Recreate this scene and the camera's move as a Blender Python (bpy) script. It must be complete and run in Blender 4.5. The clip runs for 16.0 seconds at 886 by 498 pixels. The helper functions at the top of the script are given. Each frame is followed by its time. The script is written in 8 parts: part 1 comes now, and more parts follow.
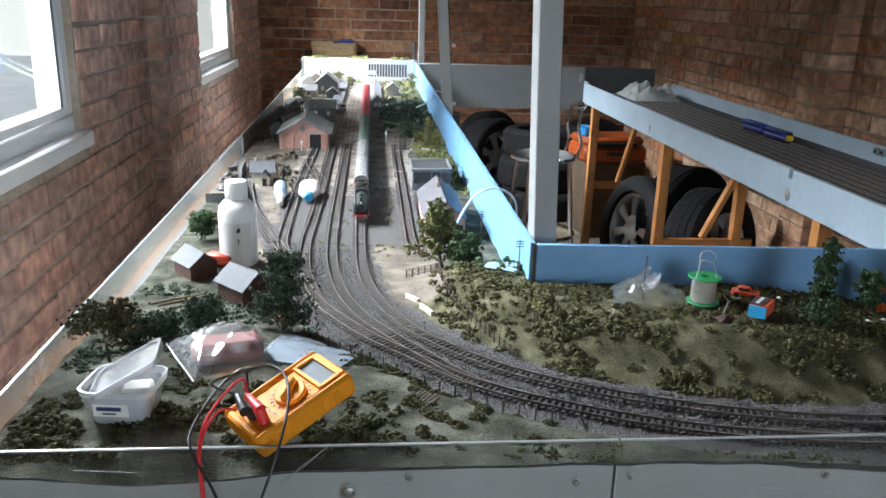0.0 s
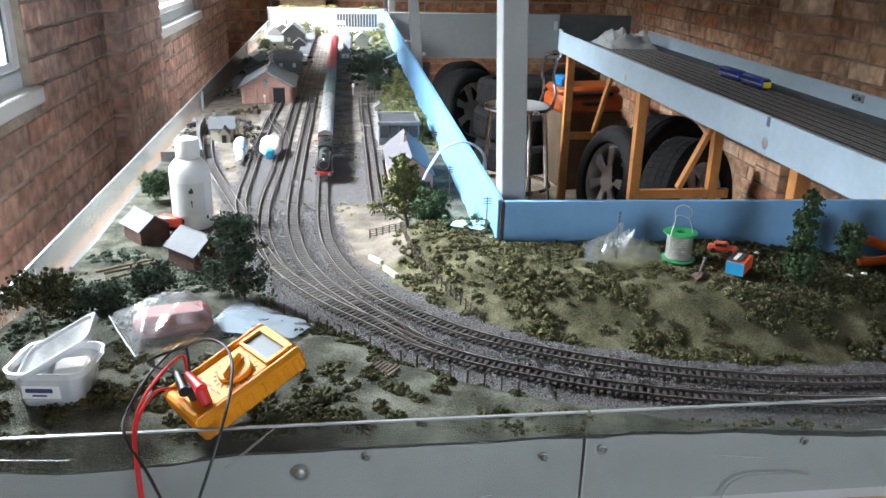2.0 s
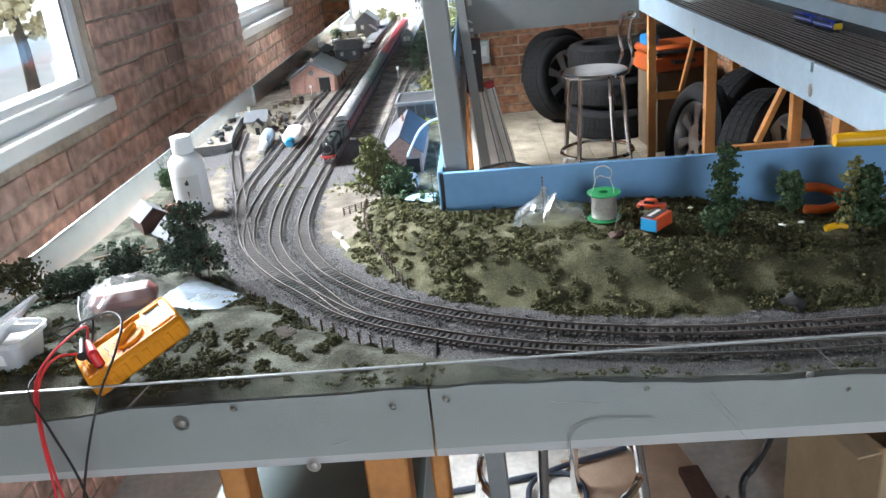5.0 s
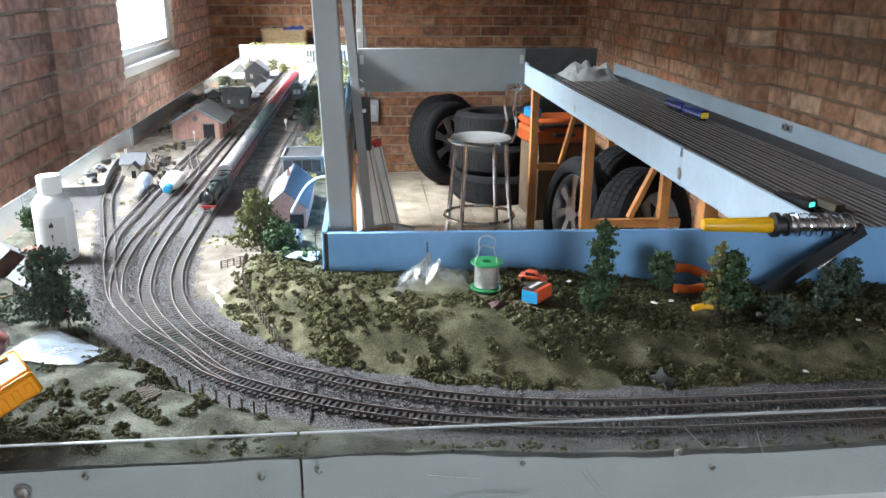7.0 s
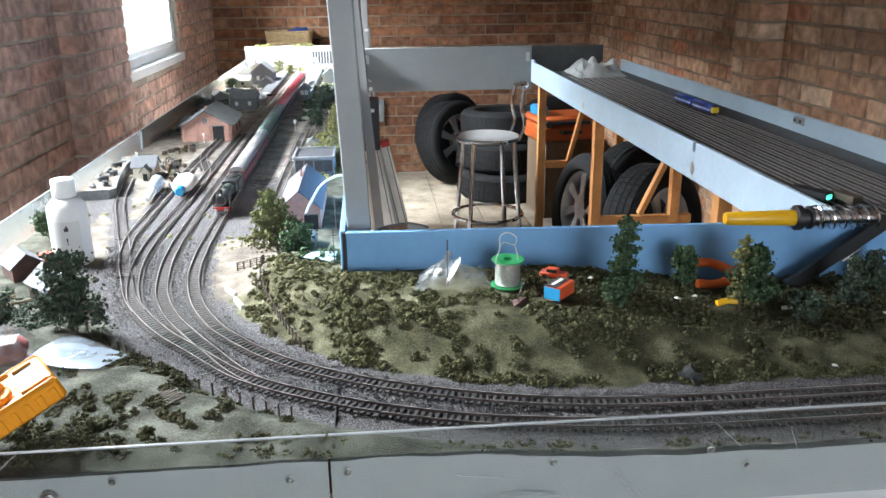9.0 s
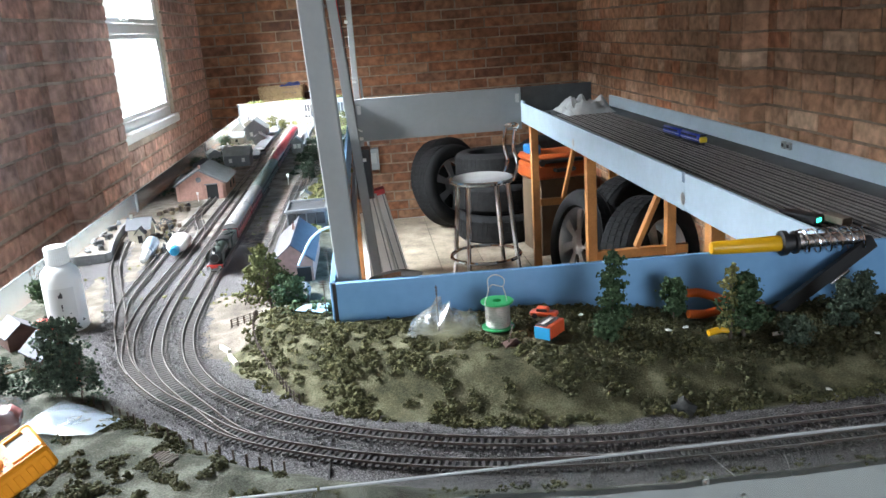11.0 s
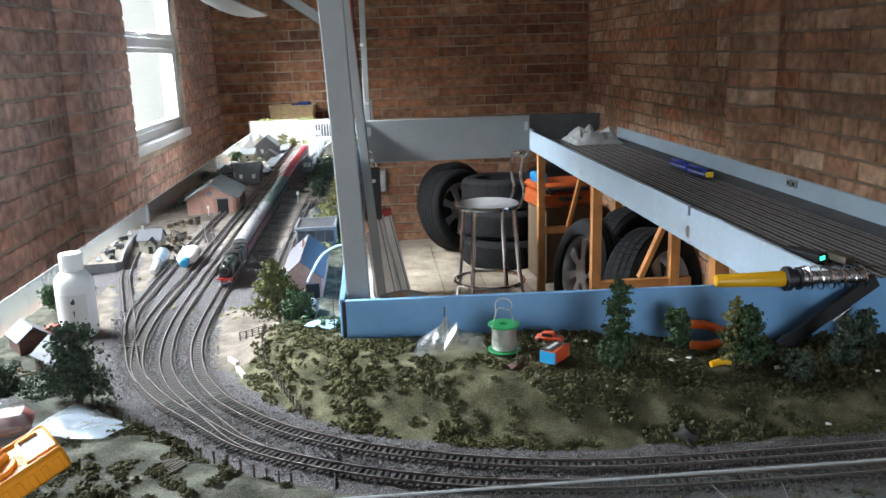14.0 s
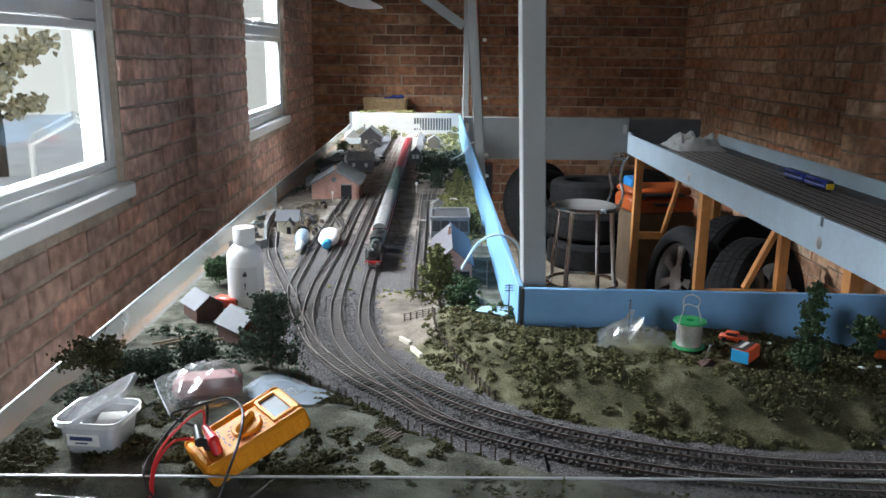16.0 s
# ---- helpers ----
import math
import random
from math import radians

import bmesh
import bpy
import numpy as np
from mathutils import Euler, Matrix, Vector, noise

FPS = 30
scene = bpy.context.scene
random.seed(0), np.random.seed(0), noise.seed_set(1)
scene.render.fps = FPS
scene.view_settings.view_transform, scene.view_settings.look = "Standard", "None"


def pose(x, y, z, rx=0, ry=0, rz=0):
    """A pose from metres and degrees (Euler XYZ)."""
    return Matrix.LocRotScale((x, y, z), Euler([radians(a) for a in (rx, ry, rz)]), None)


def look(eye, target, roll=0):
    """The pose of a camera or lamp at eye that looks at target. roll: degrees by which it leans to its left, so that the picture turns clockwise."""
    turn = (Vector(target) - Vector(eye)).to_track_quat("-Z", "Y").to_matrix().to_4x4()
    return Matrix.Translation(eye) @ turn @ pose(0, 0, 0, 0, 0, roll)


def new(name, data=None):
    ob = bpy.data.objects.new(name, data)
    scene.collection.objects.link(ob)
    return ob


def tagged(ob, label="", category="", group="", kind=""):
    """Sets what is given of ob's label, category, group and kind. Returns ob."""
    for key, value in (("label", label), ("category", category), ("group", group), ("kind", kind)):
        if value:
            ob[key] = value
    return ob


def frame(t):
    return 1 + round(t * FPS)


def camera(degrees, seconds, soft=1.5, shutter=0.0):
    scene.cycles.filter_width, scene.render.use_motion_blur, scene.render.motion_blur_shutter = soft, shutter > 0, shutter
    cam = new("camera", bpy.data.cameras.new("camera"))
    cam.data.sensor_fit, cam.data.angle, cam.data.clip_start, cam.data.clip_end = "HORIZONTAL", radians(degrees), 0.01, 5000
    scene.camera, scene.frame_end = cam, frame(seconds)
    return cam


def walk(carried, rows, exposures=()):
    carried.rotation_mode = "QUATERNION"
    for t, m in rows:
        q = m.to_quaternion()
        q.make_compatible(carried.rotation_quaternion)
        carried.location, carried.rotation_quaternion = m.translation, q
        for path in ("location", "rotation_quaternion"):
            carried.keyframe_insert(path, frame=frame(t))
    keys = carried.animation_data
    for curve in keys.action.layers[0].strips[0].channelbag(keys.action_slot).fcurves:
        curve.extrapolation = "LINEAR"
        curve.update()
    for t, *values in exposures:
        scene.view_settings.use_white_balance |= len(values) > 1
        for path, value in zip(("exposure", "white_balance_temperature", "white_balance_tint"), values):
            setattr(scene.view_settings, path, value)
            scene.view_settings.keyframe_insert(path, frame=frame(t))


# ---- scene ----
cam = camera(57.4, 16.0, shutter=0.15)
PATH = [
    (0, (-0.019, 0.206, 1.458), (0.158, 2.108, 0.863), 1.7),
    (0.5, (0.003, 0.226, 1.447), (0.197, 2.125, 0.849), 1.7),
    (1, (0.016, 0.249, 1.441), (0.228, 2.12, 0.766), 0.9),
    (1.5, (0.007, 0.26, 1.445), (0.222, 2.121, 0.747), 1.2),
    (2, (0.01, 0.268, 1.447), (0.237, 2.126, 0.744), 1.2),
    (2.5, (0.082, 0.243, 1.458), (0.317, 2.09, 0.729), 0.2),
    (3, (0.189, 0.206, 1.464), (0.422, 2.042, 0.704), -0.9),
    (3.5, (0.258, 0.182, 1.464), (0.464, 2.015, 0.69), -1.5),
    (4, (0.294, 0.182, 1.458), (0.274, 2.026, 0.684), -6.0),
    (4.2, (0.304, 0.18, 1.45), (0.219, 2.026, 0.685), -7.6),
    (6.3, (0.317, 0.181, 1.476), (0.181, 2.061, 0.808), -1.5),
    (6.5, (0.328, 0.18, 1.476), (0.308, 2.077, 0.844), -1.3),
    (7, (0.305, 0.195, 1.465), (0.481, 2.084, 0.833), 0.3),
    (7.5, (0.291, 0.21, 1.456), (0.468, 2.099, 0.823), 0.4),
    (8, (0.29, 0.214, 1.458), (0.459, 2.103, 0.822), 0.5),
    (10.3, (0.276, 0.193, 1.46), (0.44, 2.1, 0.879), -2.5),
    (10.5, (0.281, 0.192, 1.462), (0.444, 2.106, 0.908), -2.7),
    (11, (0.307, 0.198, 1.464), (0.468, 2.12, 0.933), -4.0),
    (11.5, (0.32, 0.199, 1.465), (0.512, 2.12, 0.943), -3.9),
    (12, (0.314, 0.188, 1.463), (0.57, 2.101, 0.939), -3.4),
    (12.5, (0.28, 0.173, 1.466), (0.529, 2.09, 0.954), -2.6),
    (13, (0.27, 0.171, 1.464), (0.484, 2.101, 0.987), -1.2),
    (13.5, (0.277, 0.168, 1.47), (0.443, 2.104, 0.995), -1.5),
    (14, (0.293, 0.177, 1.467), (0.453, 2.113, 0.994), -1.7),
    (14.5, (0.293, 0.186, 1.464), (0.452, 2.122, 0.989), -1.8),
    (15, (0.24, 0.174, 1.458), (0.393, 2.112, 0.988), 0.6),
    (15.5, (0.183, 0.157, 1.46), (0.211, 2.101, 0.991), 0.8),
    (16, (0.098, 0.17, 1.454), (0.116, 2.113, 0.982), 0.6),
]
EXPOSURES = [(0.0, 0.45), (0.5, 0.6), (1.5, 0.65), (2.5, 0.9), (3.5, 1.25), (4.0, 1.05), (6.5, 0.8), (7.0, 1.1), (7.5, 1.2), (8.2, 1.25), (10.5, 0.95), (11.5, 1.15), (12.5, 1.25), (13.5, 0.6), (14.0, 0.75), (14.5, 0.95), (15.0, 1.05), (15.5, 0.42), (16.0, 0.1)]
walk(cam, [(t, look(eye, target, roll)) for t, eye, target, roll in PATH], [(t, stops + 0.04, 6400, 12) for t, stops in EXPOSURES])

# ---- world and light ----
world = bpy.data.worlds.new("sky")
scene.world = world
world.use_nodes = True
_wn = world.node_tree.nodes
_sky = _wn.new("ShaderNodeTexSky")
_sky.sky_type, _sky.sun_disc = "NISHITA", False
_sky.sun_elevation, _sky.sun_rotation = radians(40), radians(-80)
_wn["Background"].inputs["Strength"].default_value = 0.15
world.node_tree.links.new(_sky.outputs["Color"], _wn["Background"].inputs["Color"])


def lamp_area(name, m, sx, sy, watts, colour=(1, 1, 1), spread=180):
    d = bpy.data.lights.new(name, "AREA")
    d.shape, d.size, d.size_y, d.energy, d.color, d.spread = "RECTANGLE", sx, sy, watts, colour, radians(spread)
    ob = new(name, d)
    ob.matrix_world = m
    return ob


_sun = bpy.data.lights.new("sun", "SUN")
_sun.energy, _sun.angle, _sun.color = 1.5, radians(16), (1.0, 0.97, 0.93)
_sun_ob = new("sun", _sun)
_sun_ob.matrix_world = look((-3.0, 4.3, 3.4), (0.0, 3.75, 1.0))

# bright sky over the yard, seen by the room through its two windows, and the open doorway behind
lamp_area("window_light", look((-2.0, 2.45, 2.72), (-0.3, 1.9, 1.05)), 2.1, 0.8, 520, (0.85, 0.94, 1.0))
lamp_area("window_light", look((-2.0, 4.75, 2.75), (-0.25, 4.2, 1.05)), 1.3, 0.8, 690, (0.87, 0.95, 1.0))
lamp_area("doorway_light", look((1.15, -2.42, 1.35), (-0.35, 1.5, 1.0)), 1.6, 1.4, 34, (0.76, 0.89, 1.0))


# ---- mesh builder ----
class Geo:
    """Collects vertices and faces of one mesh."""

    def __init__(self):
        self.v, self.f, self.smooth = [], [], []

    def add(self, verts, faces, m=None, smooth=False):
        o = len(self.v)
        self.v += [tuple(m @ Vector(p)) for p in verts] if m is not None else [tuple(p) for p in verts]
        self.f += [tuple(i + o for i in f) for f in faces]
        self.smooth += [smooth] * len(faces)
        return self

    def box(self, c, s, m=None, rz=0.0, bev=0.0):
        x, y, z = (a / 2 for a in s)
        b = min(bev, x * 0.9, y * 0.9, z * 0.9)
        loc = Matrix.Translation(c) @ Matrix.Rotation(radians(rz), 4, "Z")
        m = m @ loc if m is not None else loc
        if b <= 0:
            v = [(i, j, k) for i in (-x, x) for j in (-y, y) for k in (-z, z)]
            f = [(0, 1, 3, 2), (4, 6, 7, 5), (0, 4, 5, 1), (2, 3, 7, 6), (0, 2, 6, 4), (1, 5, 7, 3)]
            return self.add(v, f, m)
        v, idx = [], {}
        for i in (-1, 1):
            for j in (-1, 1):
                for k in (-1, 1):
                    for a, p in enumerate((((x) * i, (y - b) * j, (z - b) * k), ((x - b) * i, y * j, (z - b) * k), ((x - b) * i, (y - b) * j, z * k))):
                        idx[i, j, k, a] = len(v)
                        v.append(p)
        f = []
        for a in range(3):
            for s_ in (-1, 1):
                q = []
                for u, w in ((-1, -1), (1, -1), (1, 1), (-1, 1)):
                    key = [0, 0, 0]
                    key[a], key[(a + 1) % 3], key[(a + 2) % 3] = s_, u, w
                    q.append(idx[key[0], key[1], key[2], a])
                f.append(tuple(q if s_ > 0 else q[::-1]))
        for a in range(3):
            b1, b2 = (a + 1) % 3, (a + 2) % 3
            for s1 in (-1, 1):
                for s2 in (-1, 1):
                    k0, k1 = [0, 0, 0], [0, 0, 0]
                    k0[a], k1[a] = -1, 1
                    k0[b1] = k1[b1] = s1
                    k0[b2] = k1[b2] = s2
                    q = [idx[(*k0, b1)], idx[(*k1, b1)], idx[(*k1, b2)], idx[(*k0, b2)]]
                    f.append(tuple(q if s1 * s2 < 0 else q[::-1]))
        for i in (-1, 1):
            for j in (-1, 1):
                for k in (-1, 1):
                    q = [idx[i, j, k, a] for a in range(3)]
                    f.append(tuple(q if i * j * k > 0 else q[::-1]))
        return self.add(v, f, m)

    def cyl(self, p0, p1, r0, r1=None, n=12, m=None, caps=True):
        r1 = r0 if r1 is None else r1
        p0, p1 = Vector(p0), Vector(p1)
        q = (p1 - p0).to_track_quat("Z", "Y").to_matrix()
        v = []
        for p, r in ((p0, r0), (p1, r1)):
            v += [p + q @ Vector((r * math.cos(2 * math.pi * i / n), r * math.sin(2 * math.pi * i / n), 0)) for i in range(n)]
        self.add(v, [(i, (i + 1) % n, n + (i + 1) % n, n + i) for i in range(n)], m, True)
        if caps:
            self.add(v, [tuple(range(n))[::-1], tuple(range(n, 2 * n))], m)
        return self

    def tube(self, pts, r, n=8, m=None, closed=False):
        pts = [Vector(p) for p in pts]
        rings, up = [], None
        k = len(pts)
        for i, p in enumerate(pts):
            a, b = (pts[(i - 1) % k], pts[(i + 1) % k]) if closed else (pts[max(i - 1, 0)], pts[min(i + 1, k - 1)])
            d = (b - a).normalized()
            if up is None:
                up = d.orthogonal().normalized()
            up = (up - d * up.dot(d)).normalized()
            w = d.cross(up)
            rr = r[i] if isinstance(r, (list, tuple)) else r
            rings += [p + (up * math.cos(2 * math.pi * j / n) + w * math.sin(2 * math.pi * j / n)) * rr for j in range(n)]
        f = [(i * n + j, i * n + (j + 1) % n, ((i + 1) % k) * n + (j + 1) % n, ((i + 1) % k) * n + j) for i in range(k if closed else k - 1) for j in range(n)]
        if not closed:
            f += [tuple(range(n))[::-1], tuple(range((k - 1) * n, k * n))]
        return self.add(rings, f, m, True)

    def lathe(self, profile, n=24, m=None):
        v = [(r * math.cos(2 * math.pi * i / n), r * math.sin(2 * math.pi * i / n), z) for r, z in profile for i in range(n)]
        f = [(j * n + i, j * n + (i + 1) % n, (j + 1) * n + (i + 1) % n, (j + 1) * n + i) for j in range(len(profile) - 1) for i in range(n)]
        return self.add(v, f, m, True)

    def prism(self, poly, d0, d1, axis="y", m=None):
        """A closed outline given in the two other axes, pushed out along axis."""
        put = {"y": lambda a, b, d: (a, d, b), "x": lambda a, b, d: (d, a, b), "z": lambda a, b, d: (a, b, d)}[axis]
        k = len(poly)
        v = [put(a, b, d0) for a, b in poly] + [put(a, b, d1) for a, b in poly]
        f = [tuple(range(k)), tuple(range(2 * k - 1, k - 1, -1))] + [(i + k, (i + 1) % k + k, (i + 1) % k, i) for i in range(k)]
        return self.add(v, f, m)

    def blob(self, c, r, rough=0.3, squash=1.0, rnd=random):
        v, f = ICO
        o = Vector((rnd.random() * 50, rnd.random() * 50, rnd.random() * 50))
        w = []
        for p in v:
            k = r * (1 + rough * noise.noise(p * 1.7 + o) * 1.6)
            w.append((c[0] + p.x * k, c[1] + p.y * k, c[2] + p.z * k * squash))
        return self.add(w, f, None, False)

    def mesh(self, name, mats):
        me = bpy.data.meshes.new(name)
        me.from_pydata(self.v, [], self.f)
        for one in mats if isinstance(mats, (list, tuple)) else [mats]:
            me.materials.append(one)
        me.polygons.foreach_set("use_smooth", self.smooth)
        me.set_sharp_from_angle(angle=radians(40))
        me.update()
        return me


def _ico(sub):
    b = bmesh.new()
    bmesh.ops.create_icosphere(b, subdivisions=sub, radius=1)
    v, f = [x.co.copy() for x in b.verts], [tuple(x.index for x in y.verts) for y in b.faces]
    b.free()
    return v, f


ICO = _ico(2)
ICO_SMALL = _ico(1)


def thing(name, label, category, loc=(0, 0, 0), rz=0.0, group="", kind="", m=None):
    ob = new(name)
    ob.empty_display_size = 0.02
    ob.matrix_world = m if m is not None else pose(*loc, 0, 0, rz)
    return tagged(ob, label, category, group, kind)


def part(name, geo, material, parent, label=""):
    ob = new(name, geo.mesh(name, material) if isinstance(geo, Geo) else geo)
    ob.parent = parent
    if label:
        ob["label"] = label
    return ob


def solid(name, geo, material, label, category, loc=(0, 0, 0), rz=0.0, group="", kind="", m=None):
    ob = new(name, geo.mesh(name, material))
    ob.matrix_world = m if m is not None else pose(*loc, 0, 0, rz)
    return tagged(ob, label, category, group, kind)


# ---- materials ----
def mat(name, colour, rough=0.6, metal=0.0, vary=0.25, scale=30.0, bump=0.2, bump_scale=None, spec=0.5, object_random=0.0, second=None, island=0.0, alpha_glass=0.0, coat=0.0, depth=0.002):
    m = bpy.data.materials.new(name)
    m.use_nodes = True
    n, l = m.node_tree.nodes, m.node_tree.links
    p = n["Principled BSDF"]
    p.inputs["Roughness"].default_value, p.inputs["Metallic"].default_value = rough, metal
    p.inputs["Specular IOR Level"].default_value = spec
    p.inputs["Coat Weight"].default_value = coat
    p.inputs["Transmission Weight"].default_value = alpha_glass
    tc = n.new("ShaderNodeTexCoord")
    big, small = n.new("ShaderNodeTexNoise"), n.new("ShaderNodeTexNoise")
    for t, k, d in ((big, scale, 4), (small, scale * 9, 3)):
        t.inputs["Scale"].default_value, t.inputs["Detail"].default_value = k, d
        l.new(tc.outputs["Object"], t.inputs["Vector"])
    add = n.new("ShaderNodeMath")
    add.operation = "MULTIPLY_ADD"
    add.inputs[1].default_value = 0.45
    l.new(small.outputs["Fac"], add.inputs[0])
    l.new(big.outputs["Fac"], add.inputs[2])
    ramp = n.new("ShaderNodeValToRGB")
    dark = second if second else tuple(c * (1 - vary) for c in colour)
    light = colour if second else tuple(min(1, c * (1 + vary)) for c in colour)
    ramp.color_ramp.elements[0].color, ramp.color_ramp.elements[1].color = (*dark, 1), (*light, 1)
    ramp.color_ramp.elements[0].position, ramp.color_ramp.elements[1].position = 0.45, 0.98
    l.new(add.outputs[0], ramp.inputs["Fac"])
    last = ramp.outputs["Color"]
    if object_random or island:
        hs = n.new("ShaderNodeHueSaturation")
        if object_random:
            src = n.new("ShaderNodeObjectInfo").outputs["Random"]
        else:
            src = n.new("ShaderNodeNewGeometry").outputs["Random Per Island"]
        k = object_random or island
        mr = n.new("ShaderNodeMapRange")
        mr.inputs["To Min"].default_value, mr.inputs["To Max"].default_value = 1 - k, 1 + k
        l.new(src, mr.inputs["Value"])
        l.new(mr.outputs[0], hs.inputs["Value"])
        l.new(last, hs.inputs["Color"])
        last = hs.outputs["Color"]
    l.new(last, p.inputs["Base Color"])
    if bump:
        bp = n.new("ShaderNodeBump")
        bp.inputs["Strength"].default_value, bp.inputs["Distance"].default_value = bump, depth
        bt = n.new("ShaderNodeTexNoise")
        bt.inputs["Scale"].default_value, bt.inputs["Detail"].default_value = bump_scale or scale * 6, 5
        l.new(tc.outputs["Object"], bt.inputs["Vector"])
        l.new(bt.outputs["Fac"], bp.inputs["Height"])
        l.new(bp.outputs["Normal"], p.inputs["Normal"])
    return m


def brick_mat(name, tones, source):
    """Fired clay: a tone for each brick, mottled, with soot and mortar smears."""
    m = mat(name, (0.3, 0.15, 0.1), 0.9, 0, 0.3, 9, 0.6, 90, 0.25)
    n, l = m.node_tree.nodes, m.node_tree.links
    p = n["Principled BSDF"]
    src = n.new("ShaderNodeObjectInfo").outputs["Random"] if source == "object" else n.new("ShaderNodeNewGeometry").outputs["Random Per Island"]
    r = n.new("ShaderNodeValToRGB")
    r.color_ramp.interpolation = "LINEAR"
    e = r.color_ramp.elements
    e[0].position, e[0].color = 0.0, (*tones[0], 1)
    e[1].position, e[1].color = 1.0, (*tones[-1], 1)
    for i, c in enumerate(tones[1:-1]):
        x = e.new((i + 1) / (len(tones) - 1))
        x.color = (*c, 1)
    l.new(src, r.inputs["Fac"])
    tex = n.new("ShaderNodeTexNoise")
    tex.inputs["Scale"].default_value, tex.inputs["Detail"].default_value = 22, 8
    geo = n.new("ShaderNodeNewGeometry")
    l.new(geo.outputs["Position"], tex.inputs["Vector"])
    soot = n.new("ShaderNodeTexNoise")
    soot.inputs["Scale"].default_value, soot.inputs["Detail"].default_value = 1.3, 4
    l.new(geo.outputs["Position"], soot.inputs["Vector"])
    mr = n.new("ShaderNodeMapRange")
    mr.inputs["From Min"].default_value, mr.inputs["From Max"].default_value = 0.35, 0.68
    mr.inputs["To Min"].default_value, mr.inputs["To Max"].default_value = 0.62, 1.25
    l.new(tex.outputs["Fac"], mr.inputs["Value"])
    mr2 = n.new("ShaderNodeMapRange")
    mr2.inputs["From Min"].default_value, mr2.inputs["From Max"].default_value = 0.38, 0.62
    mr2.inputs["To Min"].default_value, mr2.inputs["To Max"].default_value = 0.72, 1.15
    l.new(soot.outputs["Fac"], mr2.inputs["Value"])
    mul = n.new("ShaderNodeMath")
    mul.operation = "MULTIPLY"
    l.new(mr.outputs[0], mul.inputs[0])
    l.new(mr2.outputs[0], mul.inputs[1])
    hs = n.new("ShaderNodeHueSaturation")
    l.new(mul.outputs[0], hs.inputs["Value"])
    l.new(r.outputs["Color"], hs.inputs["Color"])
    l.new(hs.outputs["Color"], p.inputs["Base Color"])
    return m


def glass_mat(name, tint=(1, 1, 1), rough=0.0, clear=0.85, graze=0.7):
    """A thin clear sheet: mostly see-through, with a gloss."""
    m = bpy.data.materials.new(name)
    m.use_nodes = True
    n, l = m.node_tree.nodes, m.node_tree.links
    out = n["Material Output"]
    tr, gl, mix, lw = n.new("ShaderNodeBsdfTransparent"), n.new("ShaderNodeBsdfGlossy"), n.new("ShaderNodeMixShader"), n.new("ShaderNodeLayerWeight")
    tr.inputs["Color"].default_value = (*(c * clear for c in tint), 1)
    gl.inputs["Roughness"].default_value = rough
    pw, mr = n.new("ShaderNodeMath"), n.new("ShaderNodeMapRange")
    pw.operation, pw.inputs[1].default_value = "POWER", 5
    mr.inputs["To Min"].default_value, mr.inputs["To Max"].default_value = 0.03, graze
    l.new(lw.outputs["Facing"], pw.inputs[0])
    l.new(pw.outputs[0], mr.inputs["Value"])
    l.new(mr.outputs[0], mix.inputs[0])
    l.new(tr.outputs[0], mix.inputs[1])
    l.new(gl.outputs[0], mix.inputs[2])
    l.new(mix.outputs[0], out.inputs["Surface"])
    return m


def film_mat(name, colour, milk=0.35, rough=0.25, gloss=0.06):
    """Milky plastic: part see-through, part white body, with a gloss."""
    m = mat(name, colour, rough, 0, 0.06, 20, 0.15, 60, 0.5)
    n, l = m.node_tree.nodes, m.node_tree.links
    tr, mix, gl, mix2 = n.new("ShaderNodeBsdfTransparent"), n.new("ShaderNodeMixShader"), n.new("ShaderNodeBsdfGlossy"), n.new("ShaderNodeMixShader")
    mix.inputs[0].default_value = milk
    l.new(tr.outputs[0], mix.inputs[1])
    l.new(n["Principled BSDF"].outputs[0], mix.inputs[2])
    lw, mr = n.new("ShaderNodeLayerWeight"), n.new("ShaderNodeMapRange")
    lw.inputs["Blend"].default_value = 0.35
    mr.inputs["To Min"].default_value, mr.inputs["To Max"].default_value = gloss, 0.6
    gl.inputs["Roughness"].default_value = rough
    l.new(lw.outputs["Fresnel"], mr.inputs["Value"])
    l.new(mr.outputs[0], mix2.inputs[0])
    l.new(mix.outputs[0], mix2.inputs[1])
    l.new(gl.outputs[0], mix2.inputs[2])
    l.new(mix2.outputs[0], n["Material Output"].inputs["Surface"])
    return m


def glow_mat(name, colour, strength):
    m = bpy.data.materials.new(name)
    m.use_nodes = True
    p = m.node_tree.nodes["Principled BSDF"]
    p.inputs["Base Color"].default_value = (*colour, 1)
    p.inputs["Emission Color"].default_value, p.inputs["Emission Strength"].default_value = (*colour, 1), strength
    return m


